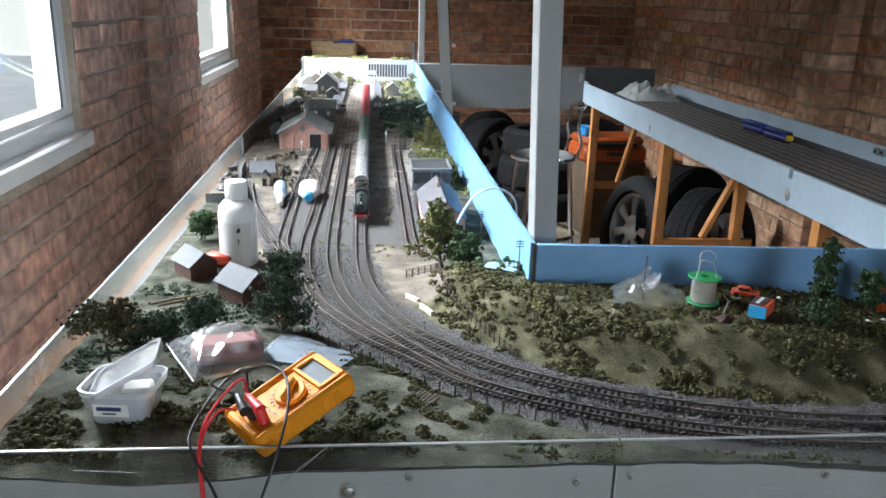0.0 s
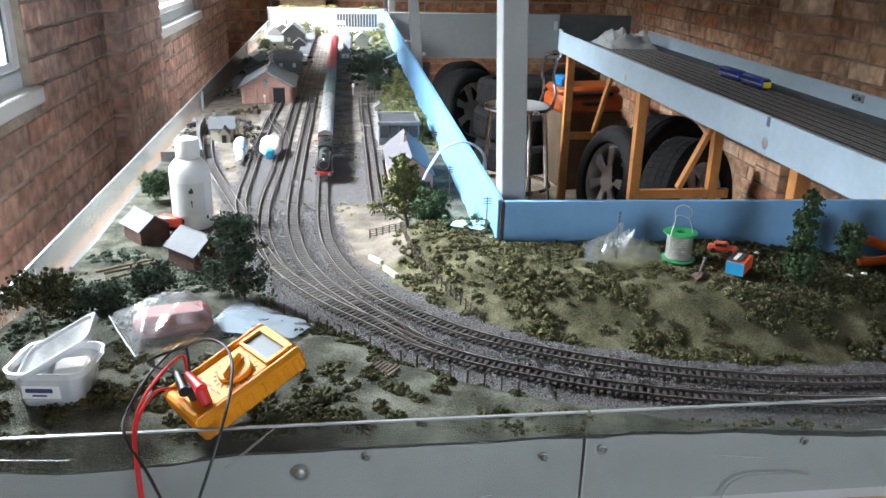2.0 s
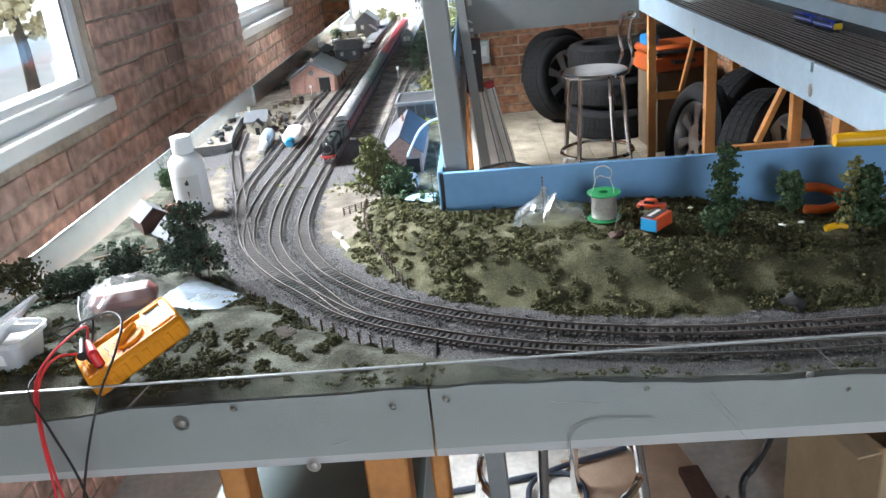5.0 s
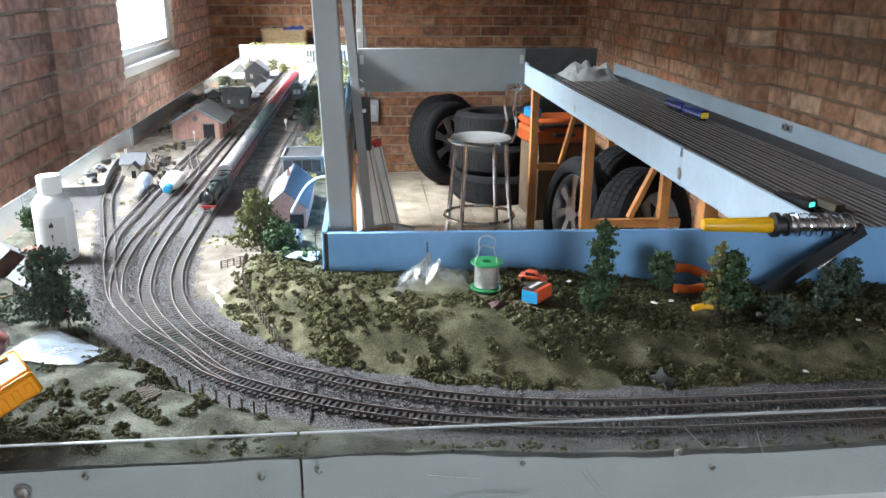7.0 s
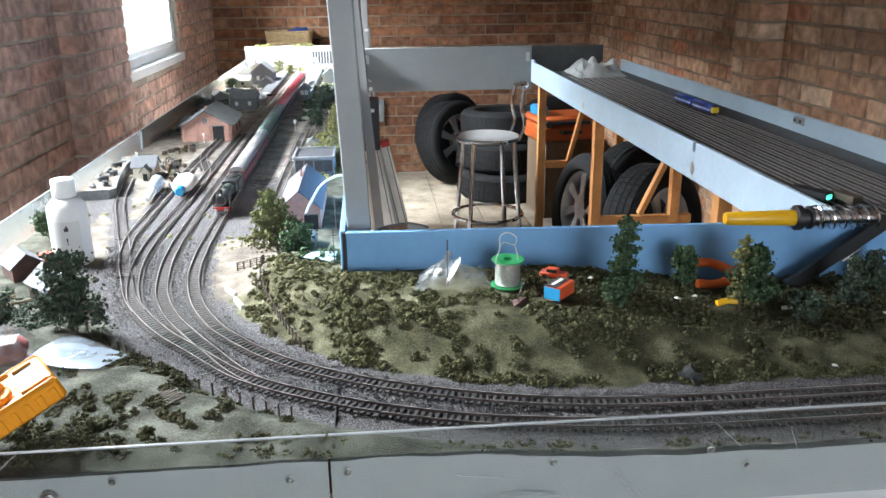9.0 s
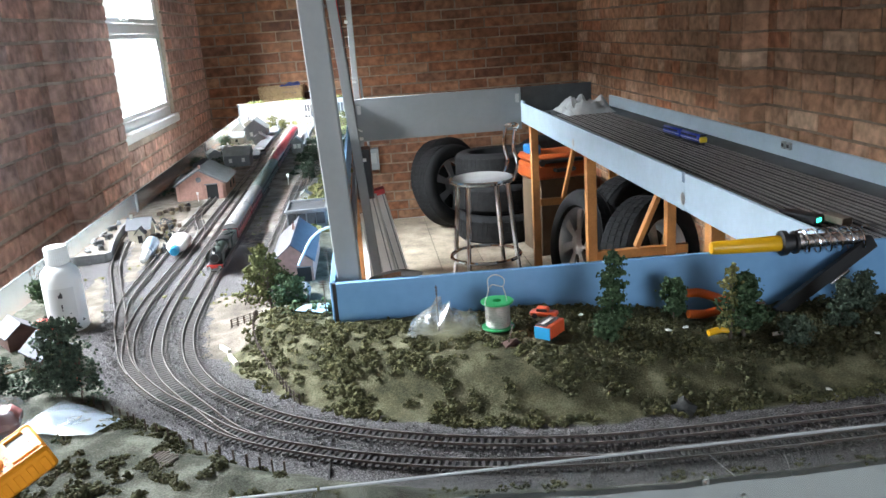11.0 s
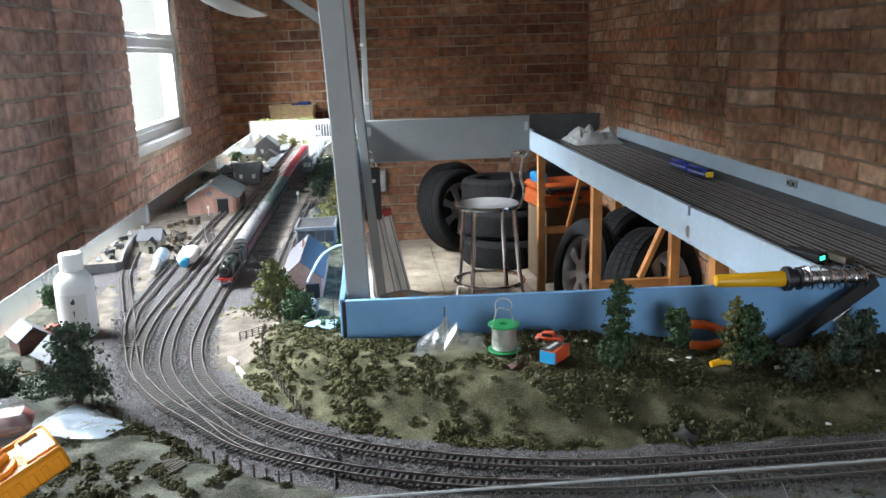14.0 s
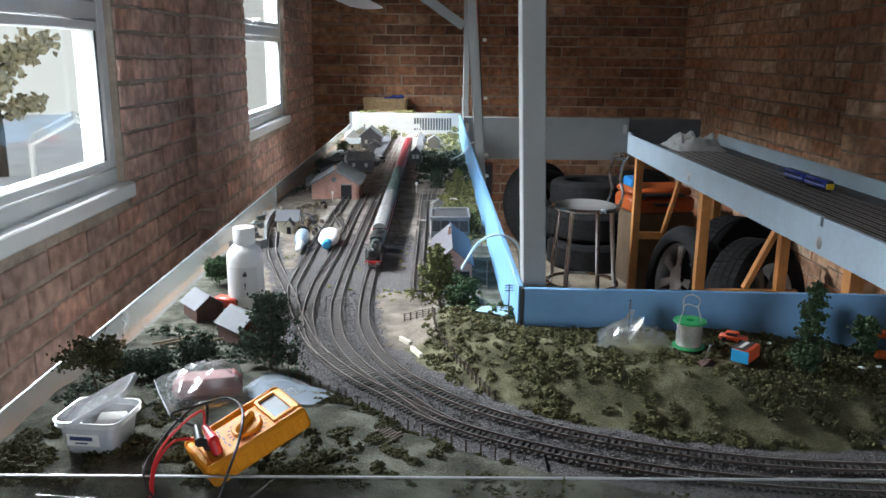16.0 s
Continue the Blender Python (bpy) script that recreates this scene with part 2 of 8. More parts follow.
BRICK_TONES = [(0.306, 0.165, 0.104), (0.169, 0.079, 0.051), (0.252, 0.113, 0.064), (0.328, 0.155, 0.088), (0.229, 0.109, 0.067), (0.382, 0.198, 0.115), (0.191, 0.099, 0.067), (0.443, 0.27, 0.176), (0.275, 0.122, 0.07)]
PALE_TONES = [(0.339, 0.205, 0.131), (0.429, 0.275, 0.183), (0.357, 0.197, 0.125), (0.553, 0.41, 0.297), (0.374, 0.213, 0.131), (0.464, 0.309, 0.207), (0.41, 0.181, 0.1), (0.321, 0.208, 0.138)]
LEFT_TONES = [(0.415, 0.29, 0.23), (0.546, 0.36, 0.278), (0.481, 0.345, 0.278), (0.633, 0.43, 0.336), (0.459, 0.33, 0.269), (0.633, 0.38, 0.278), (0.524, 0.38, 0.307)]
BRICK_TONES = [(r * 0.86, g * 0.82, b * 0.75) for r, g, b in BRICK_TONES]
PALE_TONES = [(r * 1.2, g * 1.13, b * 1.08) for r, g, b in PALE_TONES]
# window wall's tones are raised to make up for bounce light and lens glare
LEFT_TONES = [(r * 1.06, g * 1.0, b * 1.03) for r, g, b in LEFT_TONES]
BRICK_FAR, BRICK_FAR_J = brick_mat("brick_red", BRICK_TONES, "object"), brick_mat("brick_red_joined", BRICK_TONES, "island")
BRICK_RIGHT, BRICK_RIGHT_J = brick_mat("brick_pale", PALE_TONES, "object"), brick_mat("brick_pale_joined", PALE_TONES, "island")
BRICK_LEFT, BRICK_LEFT_J = brick_mat("brick_brown", LEFT_TONES, "object"), brick_mat("brick_brown_joined", LEFT_TONES, "island")
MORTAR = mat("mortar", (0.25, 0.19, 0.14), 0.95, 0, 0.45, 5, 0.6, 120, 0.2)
# lighter mortar copy for the window wall, carrying the same missing brightness
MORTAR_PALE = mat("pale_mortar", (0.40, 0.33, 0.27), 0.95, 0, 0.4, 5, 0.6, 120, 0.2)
CONCRETE = mat("concrete", (0.46, 0.435, 0.40), 0.85, 0, 0.32, 5, 0.3, 60, 0.3)
PLASTER = mat("plasterboard", (0.33, 0.32, 0.31), 0.9, 0, 0.1, 4, 0.1)
UPVC = mat("white_upvc", (0.8, 0.8, 0.79), 0.3, 0, 0.04, 8, 0.0, None, 0.5)
GLASS = glass_mat("window_glass", (0.97, 1.0, 0.98), 0.0, 0.95)
PERSPEX = glass_mat("perspex", (0.96, 0.98, 0.97), 0.08, 0.9, 0.28)
PERSPEX_EDGE = mat("perspex_edge", (0.30, 0.315, 0.315), 0.35, 0, 0.1, 40, 0.2)
GREY_PAINT = mat("grey_paint", (0.22, 0.235, 0.24), 0.45, 0, 0.07, 6, 0.08, 40, 0.5)
POST_PAINT = mat("post_grey_paint", (0.30, 0.31, 0.305), 0.5, 0, 0.08, 9, 0.15, 60, 0.4)
BLUE_PAINT = mat("sky_blue_paint", (0.185, 0.375, 0.61), 0.5, 0, 0.12, 7, 0.08, 50, 0.4, second=(0.14, 0.31, 0.52))
PALE_BLUE = mat("pale_blue_grey_paint", (0.36, 0.45, 0.52), 0.5, 0, 0.1, 5, 0.1, 50, 0.4)
PINE = mat("pine", (0.46, 0.20, 0.06), 0.55, 0, 0.25, 14, 0.2, 60, 0.4)
def ground_mat():
    """Scenery cover: grass flock, ballast, cinders and sand, mixed by the painted-on mask and broken up by noise."""
    m = mat("scenery_cover", (0.3, 0.3, 0.3), 0.95, 0, 0.3, 30, 1.0, 620, 0.1, depth=0.004)
    n, l = m.node_tree.nodes, m.node_tree.links
    p = n["Principled BSDF"]
    tc = n.new("ShaderNodeTexCoord")

    def tex(scale, detail):
        t = n.new("ShaderNodeTexNoise")
        t.inputs["Scale"].default_value, t.inputs["Detail"].default_value = scale, detail
        l.new(tc.outputs["Object"], t.inputs["Vector"])
        return t.outputs["Fac"]

    def ramp(fac, stops):
        r = n.new("ShaderNodeValToRGB")
        e = r.color_ramp.elements
        e[0].position, e[0].color = stops[0][0], (*stops[0][1], 1)
        e[1].position, e[1].color = stops[-1][0], (*stops[-1][1], 1)
        for pos_, c in stops[1:-1]:
            e.new(pos_).color = (*c, 1)
        l.new(fac, r.inputs["Fac"])
        return r.outputs["Color"]

    grain, patch = tex(430, 3), tex(24, 6)
    both = n.new("ShaderNodeMath")
    both.operation = "MULTIPLY_ADD"
    both.inputs[1].default_value = 0.55
    l.new(grain, both.inputs[0])
    l.new(patch, both.inputs[2])
    fac = both.outputs[0]
    fine = tex(520, 2)
    covers = [
        ramp(fac, [(0.55, (0.030, 0.031, 0.023)), (0.78, (0.094, 0.095, 0.072)), (1.0, (0.205, 0.205, 0.165))]),
        ramp(fine, [(0.34, (0.034, 0.031, 0.031)), (0.5, (0.112, 0.105, 0.105)), (0.70, (0.28, 0.265, 0.262))]),
        ramp(fac, [(0.52, (0.16, 0.135, 0.115)), (0.76, (0.32, 0.28, 0.245)), (1.0, (0.48, 0.43, 0.38))]),
        ramp(fac, [(0.52, (0.105, 0.088, 0.072)), (0.76, (0.195, 0.165, 0.135)), (1.0, (0.31, 0.27, 0.225))]),
        ramp(fac, [(0.55, (0.042, 0.041, 0.023)), (0.78, (0.112, 0.106, 0.060)), (1.0, (0.23, 0.215, 0.135))]),
    ]
    att = n.new("ShaderNodeAttribute")
    att.attribute_name = "cover"
    sep = n.new("ShaderNodeSeparateColor")
    l.new(att.outputs["Color"], sep.inputs["Color"])
    edge = tex(85, 5)
    last = covers[0]
    layers = [(att.outputs["Alpha"], covers[4])] + list(zip((sep.outputs["Red"], sep.outputs["Green"], sep.outputs["Blue"]), covers[1:4]))
    for mask, c in layers:
        ad = n.new("ShaderNodeMath")
        ad.operation = "ADD"
        l.new(mask, ad.inputs[0])
        l.new(edge, ad.inputs[1])
        mr = n.new("ShaderNodeMapRange")
        mr.inputs["From Min"].default_value, mr.inputs["From Max"].default_value = 0.86, 1.14
        l.new(ad.outputs[0], mr.inputs["Value"])
        mx = n.new("ShaderNodeMix")
        mx.data_type = "RGBA"
        l.new(mr.outputs[0], mx.inputs["Factor"])
        l.new(last, mx.inputs["A"])
        l.new(c, mx.inputs["B"])
        last = mx.outputs["Result"]
    l.new(last, p.inputs["Base Color"])
    return m


COVER = ground_mat()
SAND = mat("sandy_ground", (0.26, 0.23, 0.195), 0.95, 0, 0.2, 30, 0.8, 600, 0.1, second=(0.22, 0.19, 0.16))
STONES = mat("ballast_stones", (0.16, 0.152, 0.15), 0.95, 0, 0.2, 60, 0.3, 900, 0.15, island=0.45)
RAIL = mat("rail_steel", (0.36, 0.33, 0.31), 0.32, 0.8, 0.2, 60, 0.1)
RAIL_SIDE = mat("rusty_rail", (0.13, 0.10, 0.085), 0.6, 0.3, 0.2, 60, 0.1)
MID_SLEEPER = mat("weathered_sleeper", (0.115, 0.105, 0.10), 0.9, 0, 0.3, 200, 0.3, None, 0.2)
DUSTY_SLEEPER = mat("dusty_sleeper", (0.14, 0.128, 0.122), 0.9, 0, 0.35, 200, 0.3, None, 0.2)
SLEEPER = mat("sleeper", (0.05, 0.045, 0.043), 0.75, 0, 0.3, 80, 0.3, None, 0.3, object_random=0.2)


# ---- the room ----
XL, XR, YF, YB, ZC = -0.86, 2.0, 6.54, -2.5, 2.45


def wall_with_holes(name, along, u0, u1, pos, thick, holes, material, label):
    """A wall slab in the plane along/z at pos, cut by the holes (u0, u1, z0, z1)."""
    g = Geo()
    us = sorted({u0, u1, *[h[0] for h in holes], *[h[1] for h in holes]})
    zs = sorted({0.0, ZC, *[h[2] for h in holes], *[h[3] for h in holes]})
    for a, b in zip(us, us[1:]):
        for c, d in zip(zs, zs[1:]):
            if any(h[0] <= a and b <= h[1] and h[2] <= c and d <= h[3] for h in holes):
                continue
            if along == "y":
                g.box((pos + thick / 2, (a + b) / 2, (c + d) / 2), (abs(thick), b - a, d - c))
            else:
                g.box(((a + b) / 2, pos + thick / 2, (c + d) / 2), (b - a, abs(thick), d - c))
    return solid(name, g, material, label, "wall", kind="structure")


WIN = [(1.48, 2.645, 1.05, 2.1), (4.22, 5.39, 1.05, 2.1)]
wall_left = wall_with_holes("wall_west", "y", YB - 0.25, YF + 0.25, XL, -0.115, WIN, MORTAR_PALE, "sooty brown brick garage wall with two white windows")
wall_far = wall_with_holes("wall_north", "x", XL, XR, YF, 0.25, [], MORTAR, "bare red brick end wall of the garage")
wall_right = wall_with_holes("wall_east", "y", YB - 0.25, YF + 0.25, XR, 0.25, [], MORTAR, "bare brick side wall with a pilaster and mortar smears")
wall_back = wall_with_holes("wall_south", "x", XL, XR, YB, -0.25, [(-0.25, 1.9, 0.0, 2.15)], PLASTER, "plain wall with the open garage doorway")
solid("floor", Geo().box((0.57, 2.0, -0.05), (3.4, 9.6, 0.1)), CONCRETE, "pale dusty concrete garage floor", "floor", kind="structure")
solid("ceiling", Geo().box((0.57, 2.0, ZC + 0.05), (3.4, 9.6, 0.1)), PLASTER, "plain boarded garage ceiling in shade", "ceiling", kind="structure")

CAM_BRICK = (0.215, 0.065, 0.1025)


# ---- windows ----
def window(name, y0, y1, z0, z1):
    w = thing(name, "white plastic casement window with a top light, over a white sill", "window", (XL, 0, 0), kind="structure")
    zt = 1.56
    g = Geo()
    f = 0.055
    g.box((-0.05, (y0 + y1) / 2, z0 + f / 2), (0.06, y1 - y0, f), bev=0.006)
    g.box((-0.05, (y0 + y1) / 2, z1 - f / 2), (0.06, y1 - y0, f), bev=0.006)
    for y in (y0 + f / 2, y1 - f / 2):
        g.box((-0.05, y, (z0 + z1) / 2), (0.06, f, z1 - z0 - 2 * f), bev=0.006)
    part("window_frame", g, UPVC, w)
    part("transom", Geo().box((-0.05, (y0 + y1) / 2, zt), (0.064, y1 - y0 - 2 * f, 0.055), bev=0.006), UPVC, w)
    part("window_sill", Geo().box((-0.026, (y0 + y1) / 2 + 0.01, z0 - 0.019), (0.094, y1 - y0 + 0.05, 0.05), bev=0.006), UPVC, w)
    for a, b in ((z0 + f, zt - 0.0275), (zt + 0.0275, z1 - f)):
        s = Geo()
        t = 0.028
        s.box((-0.045, (y0 + y1) / 2, a + t / 2), (0.05, y1 - y0 - 2 * f, t), bev=0.004)
        s.box((-0.045, (y0 + y1) / 2, b - t / 2), (0.05, y1 - y0 - 2 * f, t), bev=0.004)
        for y in (y0 + f + t / 2, y1 - f - t / 2):
            s.box((-0.045, y, (a + b) / 2), (0.05, t, b - a - 2 * t), bev=0.004)
        sash = part("sash", s, UPVC, w)
        p = part("pane", Geo().box((-0.05, (y0 + y1) / 2, (a + b) / 2), (0.006, y1 - y0 - 2 * f - 0.05, b - a - 0.05)), GLASS, sash)
        p.visible_shadow = False
        part("gasket", Geo().box((-0.018, y1 - f - t - 0.004, (a + b) / 2), (0.004, 0.006, b - a - 2 * t)), BLACK_RUBBER, sash)
    # white lining added so the outer jambs look as bright as the sky
    for y in (y0 + 0.006, y1 - 0.006):
        part("reveal", Geo().box((-0.098, y, (z0 + z1) / 2), (0.032, 0.010, z1 - z0 - 0.03)), UPVC, w)
    part("outer_sill", Geo().box((-0.120, (y0 + y1) / 2, z0 + 0.008), (0.075, y1 - y0 - 0.026, 0.012)), UPVC, w)
    h = Geo().box((-0.012, y0 + 0.42, zt + 0.045), (0.02, 0.11, 0.018), bev=0.005).cyl((-0.02, y0 + 0.42, zt + 0.05), (0.012, y0 + 0.42, zt + 0.05), 0.01, n=10)
    part("handle", h, UPVC, w)
    return w


BLACK_RUBBER = mat("black_rubber", (0.022, 0.022, 0.022), 0.55, 0, 0.3, 40, 0.25, 120, 0.4)
window("window_1", *WIN[0])
window("window_2", *WIN[1])

# ---- the yard outside the windows ----
PAVING = mat("pale_paving", (0.72, 0.71, 0.68), 0.9, 0, 0.15, 3, 0.3)
solid("ground", Geo().box((-20.0, 3.0, -0.15), (37.6, 140, 0.1)), PAVING, "pale paved yard outside the windows", "ground", kind="structure")
# plain emissive sheets stand in for the overexposed daylight outside
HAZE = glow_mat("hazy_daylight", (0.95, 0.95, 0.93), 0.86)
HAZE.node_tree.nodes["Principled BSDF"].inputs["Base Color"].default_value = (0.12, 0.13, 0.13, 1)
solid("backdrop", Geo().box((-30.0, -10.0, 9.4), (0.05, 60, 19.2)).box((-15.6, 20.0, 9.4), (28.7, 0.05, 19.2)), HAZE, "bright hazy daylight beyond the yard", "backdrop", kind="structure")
WHITE_METAL = mat("white_enamel", (0.8, 0.8, 0.78), 0.4, 0, 0.05, 10, 0.0)
rack = thing("climbing_frame", "white tubular metal climbing frame in the yard", "climbing frame", (-3.5, 8.3, -0.1), 25)
for y in (-0.5, 0.5):
    part("side_frame", Geo().tube([(0.4, y, 0), (0.4, y, 0.68), (0.0, y, 0.9), (-0.4, y, 0.68), (-0.4, y, 0)], 0.022), WHITE_METAL, rack)
for z, x in ((0.68, 0.4), (0.68, -0.4), (0.35, 0.4), (0.9, 0.0)):
    part("crossbar", Geo().tube([(x, -0.5, z), (x, 0.5, z)], 0.018), WHITE_METAL, rack)

# ---- model railway: lines of track ----
LINE_E = [(-0.043, 4.86), (-0.043, 3.5), (-0.043, 2.5), (-0.043, 1.95), (-0.041, 1.783), (-0.037, 1.644), (-0.026, 1.525), (0.003, 1.405), (0.044, 1.315), (0.082, 1.261), (0.126, 1.211), (0.170, 1.172), (0.222, 1.138), (0.274, 1.110), (0.329, 1.086), (0.395, 1.063), (0.46, 1.046), (0.525, 1.035), (0.6, 1.029), (0.75, 1.027), (1.1, 1.03), (1.55, 1.035)]
LINE_C = [(-0.120, 4.86), (-0.135, 3.6), (-0.144, 2.73), (-0.144, 2.4), (-0.143, 2.1), (-0.146, 1.909), (-0.147, 1.751), (-0.139, 1.618), (-0.126, 1.531), (-0.100, 1.430), (-0.065, 1.358), (-0.018, 1.288), (0.030, 1.232), (0.064, 1.192), (0.102, 1.150), (0.156, 1.110), (0.213, 1.078), (0.267, 1.052), (0.319, 1.032), (0.375, 1.014), (0.45, 0.998), (0.55, 0.985), (0.7, 0.979), (1.1, 0.98), (1.55, 0.985)]
LINE_D = [(-0.096, 4.3), (-0.098, 3.4), (-0.098, 2.64), (-0.099, 2.27), (-0.099, 2.0), (-0.097, 1.786), (-0.091, 1.647), (-0.081, 1.556), (-0.061, 1.45), (-0.026, 1.357), (0.014, 1.288), (0.055, 1.226), (0.094, 1.168), (0.13, 1.128)]
LINE_B = [(-0.198, 2.86), (-0.199, 2.73), (-0.203, 2.48), (-0.204, 2.215), (-0.201, 2.0), (-0.196, 1.79), (-0.184, 1.70), (-0.163, 1.61), (-0.138, 1.53), (-0.108, 1.44), (-0.075, 1.37)]
LINE_A = [(-0.352, 2.55), (-0.346, 2.40), (-0.334, 2.279), (-0.294, 2.054), (-0.247, 1.892), (-0.21, 1.772), (-0.184, 1.69), (-0.161, 1.61)]
LINE_L = [(-0.206, 2.66), (-0.196, 2.53), (-0.172, 2.42), (-0.152, 2.34), (-0.144, 2.24)]
LINE_F = [(0.135, 3.5), (0.094, 3.289), (0.067, 3.038), (0.060, 2.728), (0.060, 2.4), (0.060, 2.1), (0.060, 1.858), (0.062, 1.73)]
LINE_G = [(0.15, 3.40), (0.115, 3.2), (0.098, 3.0), (0.09, 2.8)]
LINES = [LINE_C, LINE_E, LINE_D, LINE_B, LINE_A, LINE_L, LINE_F, LINE_G]


def glide(pts, step):
    """Points at even steps along a smooth curve through pts."""
    p = [Vector((*q, 0)) for q in pts]
    p = [p[0] * 2 - p[1]] + p + [p[-1] * 2 - p[-2]]
    fine = []
    for a, b, c, d in zip(p, p[1:], p[2:], p[3:]):
        k = max(2, int((c - b).length / 0.004))
        for i in range(k):
            t = i / k
            fine.append(0.5 * ((2 * b) + (c - a) * t + (2 * a - 5 * b + 4 * c - d) * t * t + (3 * b - a - 3 * c + d) * t ** 3))
    fine.append(p[-2])
    out, gone, nxt = [fine[0]], 0.0, step
    for a, b in zip(fine, fine[1:]):
        s = (b - a).length
        while gone + s >= nxt and s > 0:
            out.append(a.lerp(b, (nxt - gone) / s))
            nxt += step
        gone += s
    return out


CURVES = [np.array([(q.x, q.y) for q in glide(l, 0.012)]) for l in LINES]
ALL_TRACK = np.concatenate(CURVES)
RAIL_Z = 0.985


def smooth(a, b, x):
    t = np.clip((x - a) / (b - a), 0, 1)
    return t * t * (3 - 2 * t)


def near(curve, x, y):
    """Distance to a curve, and the side: positive to its left."""
    d = np.full(x.shape, 9.0)
    s = np.zeros(x.shape)
    for (ax, ay), (bx, by) in zip(curve[:-1:2], curve[2::2]):
        q = np.hypot(x - ax, y - ay)
        c = (bx - ax) * (y - ay) - (by - ay) * (x - ax)
        s = np.where(q < d, np.sign(c), s)
        d = np.minimum(d, q)
    return d, s


def heights(x, y):
    """Height of the scenery over the whole board."""
    x, y = np.asarray(x, float), np.asarray(y, float)
    z = np.full(x.shape, RAIL_Z - 0.004)
    de, se = near(CURVES[1], x, y)
    inner = (se > 0) & (y < 1.75)
    top = 0.052 - 0.032 * smooth(0.52, 0.85, x)
    hill = top * smooth(0.045, 0.15, de) * (1 - smooth(1.47, 1.60, y))
    hill = np.where(inner, hill, 0)
    do, so = near(CURVES[0], x, y)
    outer = (so < 0)
    bank = np.where(outer, smooth(0.03, 0.11, do) * 0.03 * smooth(1.55, 1.1, y), 0)
    bank = bank - 0.012 * smooth(0.935, 0.908, y) * smooth(0.03, -0.12, x) * (0.6 + 0.4 * np.sin(x * 21))
    rough = np.array([noise.noise(Vector((a * 16, b * 16, 3))) * 0.0035 + noise.noise(Vector((a * 60, b * 60, 9))) * 0.0012 for a, b in zip(x.ravel(), y.ravel())]).reshape(x.shape)
    dt = np.minimum(de, do)
    return z + hill + bank + rough * smooth(0.02, 0.06, dt)


def ground_z(x, y):
    return float(heights(np.array([x]), np.array([y]))[0])


X0, X1, XF, Y0, Y1, Y2 = -0.405, 1.72, 0.229, 0.9085, 1.385, 5.03
GRID = {}


def terrain(x0, x1, y0, y1, step):
    nx, ny = int((x1 - x0) / step) + 1, int((y1 - y0) / step) + 1
    xs, ys = np.linspace(x0, x1, nx), np.linspace(y0, y1, ny)
    X, Y = np.meshgrid(xs, ys)
    Z = heights(X, Y)
    near_any = np.full(X.shape, 9.0)
    for px, py in ALL_TRACK[::2]:
        near_any = np.minimum(near_any, np.hypot(X - px, Y - py))
    verts = np.stack([X, Y, Z], -1).reshape(-1, 3).tolist()
    faces = [(j * nx + i, j * nx + i + 1, (j + 1) * nx + i + 1, (j + 1) * nx + i) for j in range(ny - 1) for i in range(nx - 1)]
    wob = np.array([0.010 * noise.noise(Vector((a * 40, b * 40, 0))) + 0.02 * noise.noise(Vector((a * 9, b * 9, 4))) for a, b in zip(X.ravel(), Y.ravel())]).reshape(X.shape)
    d = near_any + wob
    ballast = smooth(0.062, 0.042, d)
    yard = np.maximum(smooth(0.11, 0.06, d) * smooth(1.50, 1.75, Y + 0.3 * np.maximum(0, -X - 0.12)), smooth(1.9, 2.2, Y) * smooth(-0.40, -0.34, X) * smooth(0.13, 0.08, X))
    yard = yard * smooth(1.9, 2.6, Y + wob * 6)
    ballast = np.maximum(ballast * smooth(3.0, 2.2, Y), smooth(0.11, 0.06, d) * smooth(1.45, 1.7, Y) * smooth(2.7, 2.0, Y))
    sand = np.maximum.reduce([smooth(1.40, 1.44, Y) * smooth(1.78, 1.70, Y) * smooth(-0.035, -0.01, X) * smooth(0.12, 0.09, X + wob), smooth(2.2, 2.4, Y) * smooth(-0.20, -0.26, X), smooth(1.58, 1.66, Y) * smooth(-0.33, -0.29, X) * smooth(-0.19, -0.22, X)])
    sand = sand * smooth(0.02, 0.035, d)
    to_line, side = near(CURVES[1], X, Y)
    turf = np.where((side > 0) & (Y < 1.6), smooth(0.03, 0.06, to_line), 0.0)
    g = Geo()
    g.v, g.f, g.smooth = [tuple(v) for v in verts], faces, [True] * len(faces)
    me = g.mesh("scenery", [COVER])
    col = me.attributes.new("cover", "FLOAT_COLOR", "POINT")
    col.data.foreach_set("color", np.stack([ballast, yard, sand, turf], -1).astype(np.float32).ravel())
    return me


baseboard = thing("railway_baseboard", "model railway board with grass, ballast and cinder scenery on a grey timber frame", "model railway", kind="structure")
part("scenery", terrain(X0, X1, Y0, Y1, 0.007), [], baseboard, "static grass, ballast and sand scenery")
part("scenery", terrain(X0, XF, Y1, Y2, 0.010), [], baseboard, "cinder yard and sand scenery")
deck = Geo().box(((X0 + X1) / 2, (0.924 + Y1) / 2, 0.945), (X1 - X0, Y1 - 0.924, 0.03)).box(((X0 + XF) / 2, (Y1 + Y2) / 2, 0.945), (XF - X0, Y2 - Y1, 0.03))
part("deck", deck, PINE, baseboard)
for sx, a, b in ((X0 - 0.006, Y0, Y2), (XF + 0.017, Y1 + 0.03, Y2)):
    part("side_board", Geo().box((sx, (a + b) / 2, 0.925), (0.012, b - a, 0.08), bev=0.002), GREY_PAINT, baseboard)
part("end_board", Geo().box(((X0 + XF) / 2, Y2 + 0.008, 1.03), (XF - X0 + 0.03, 0.014, 0.15), bev=0.002), GREY_PAINT, baseboard)


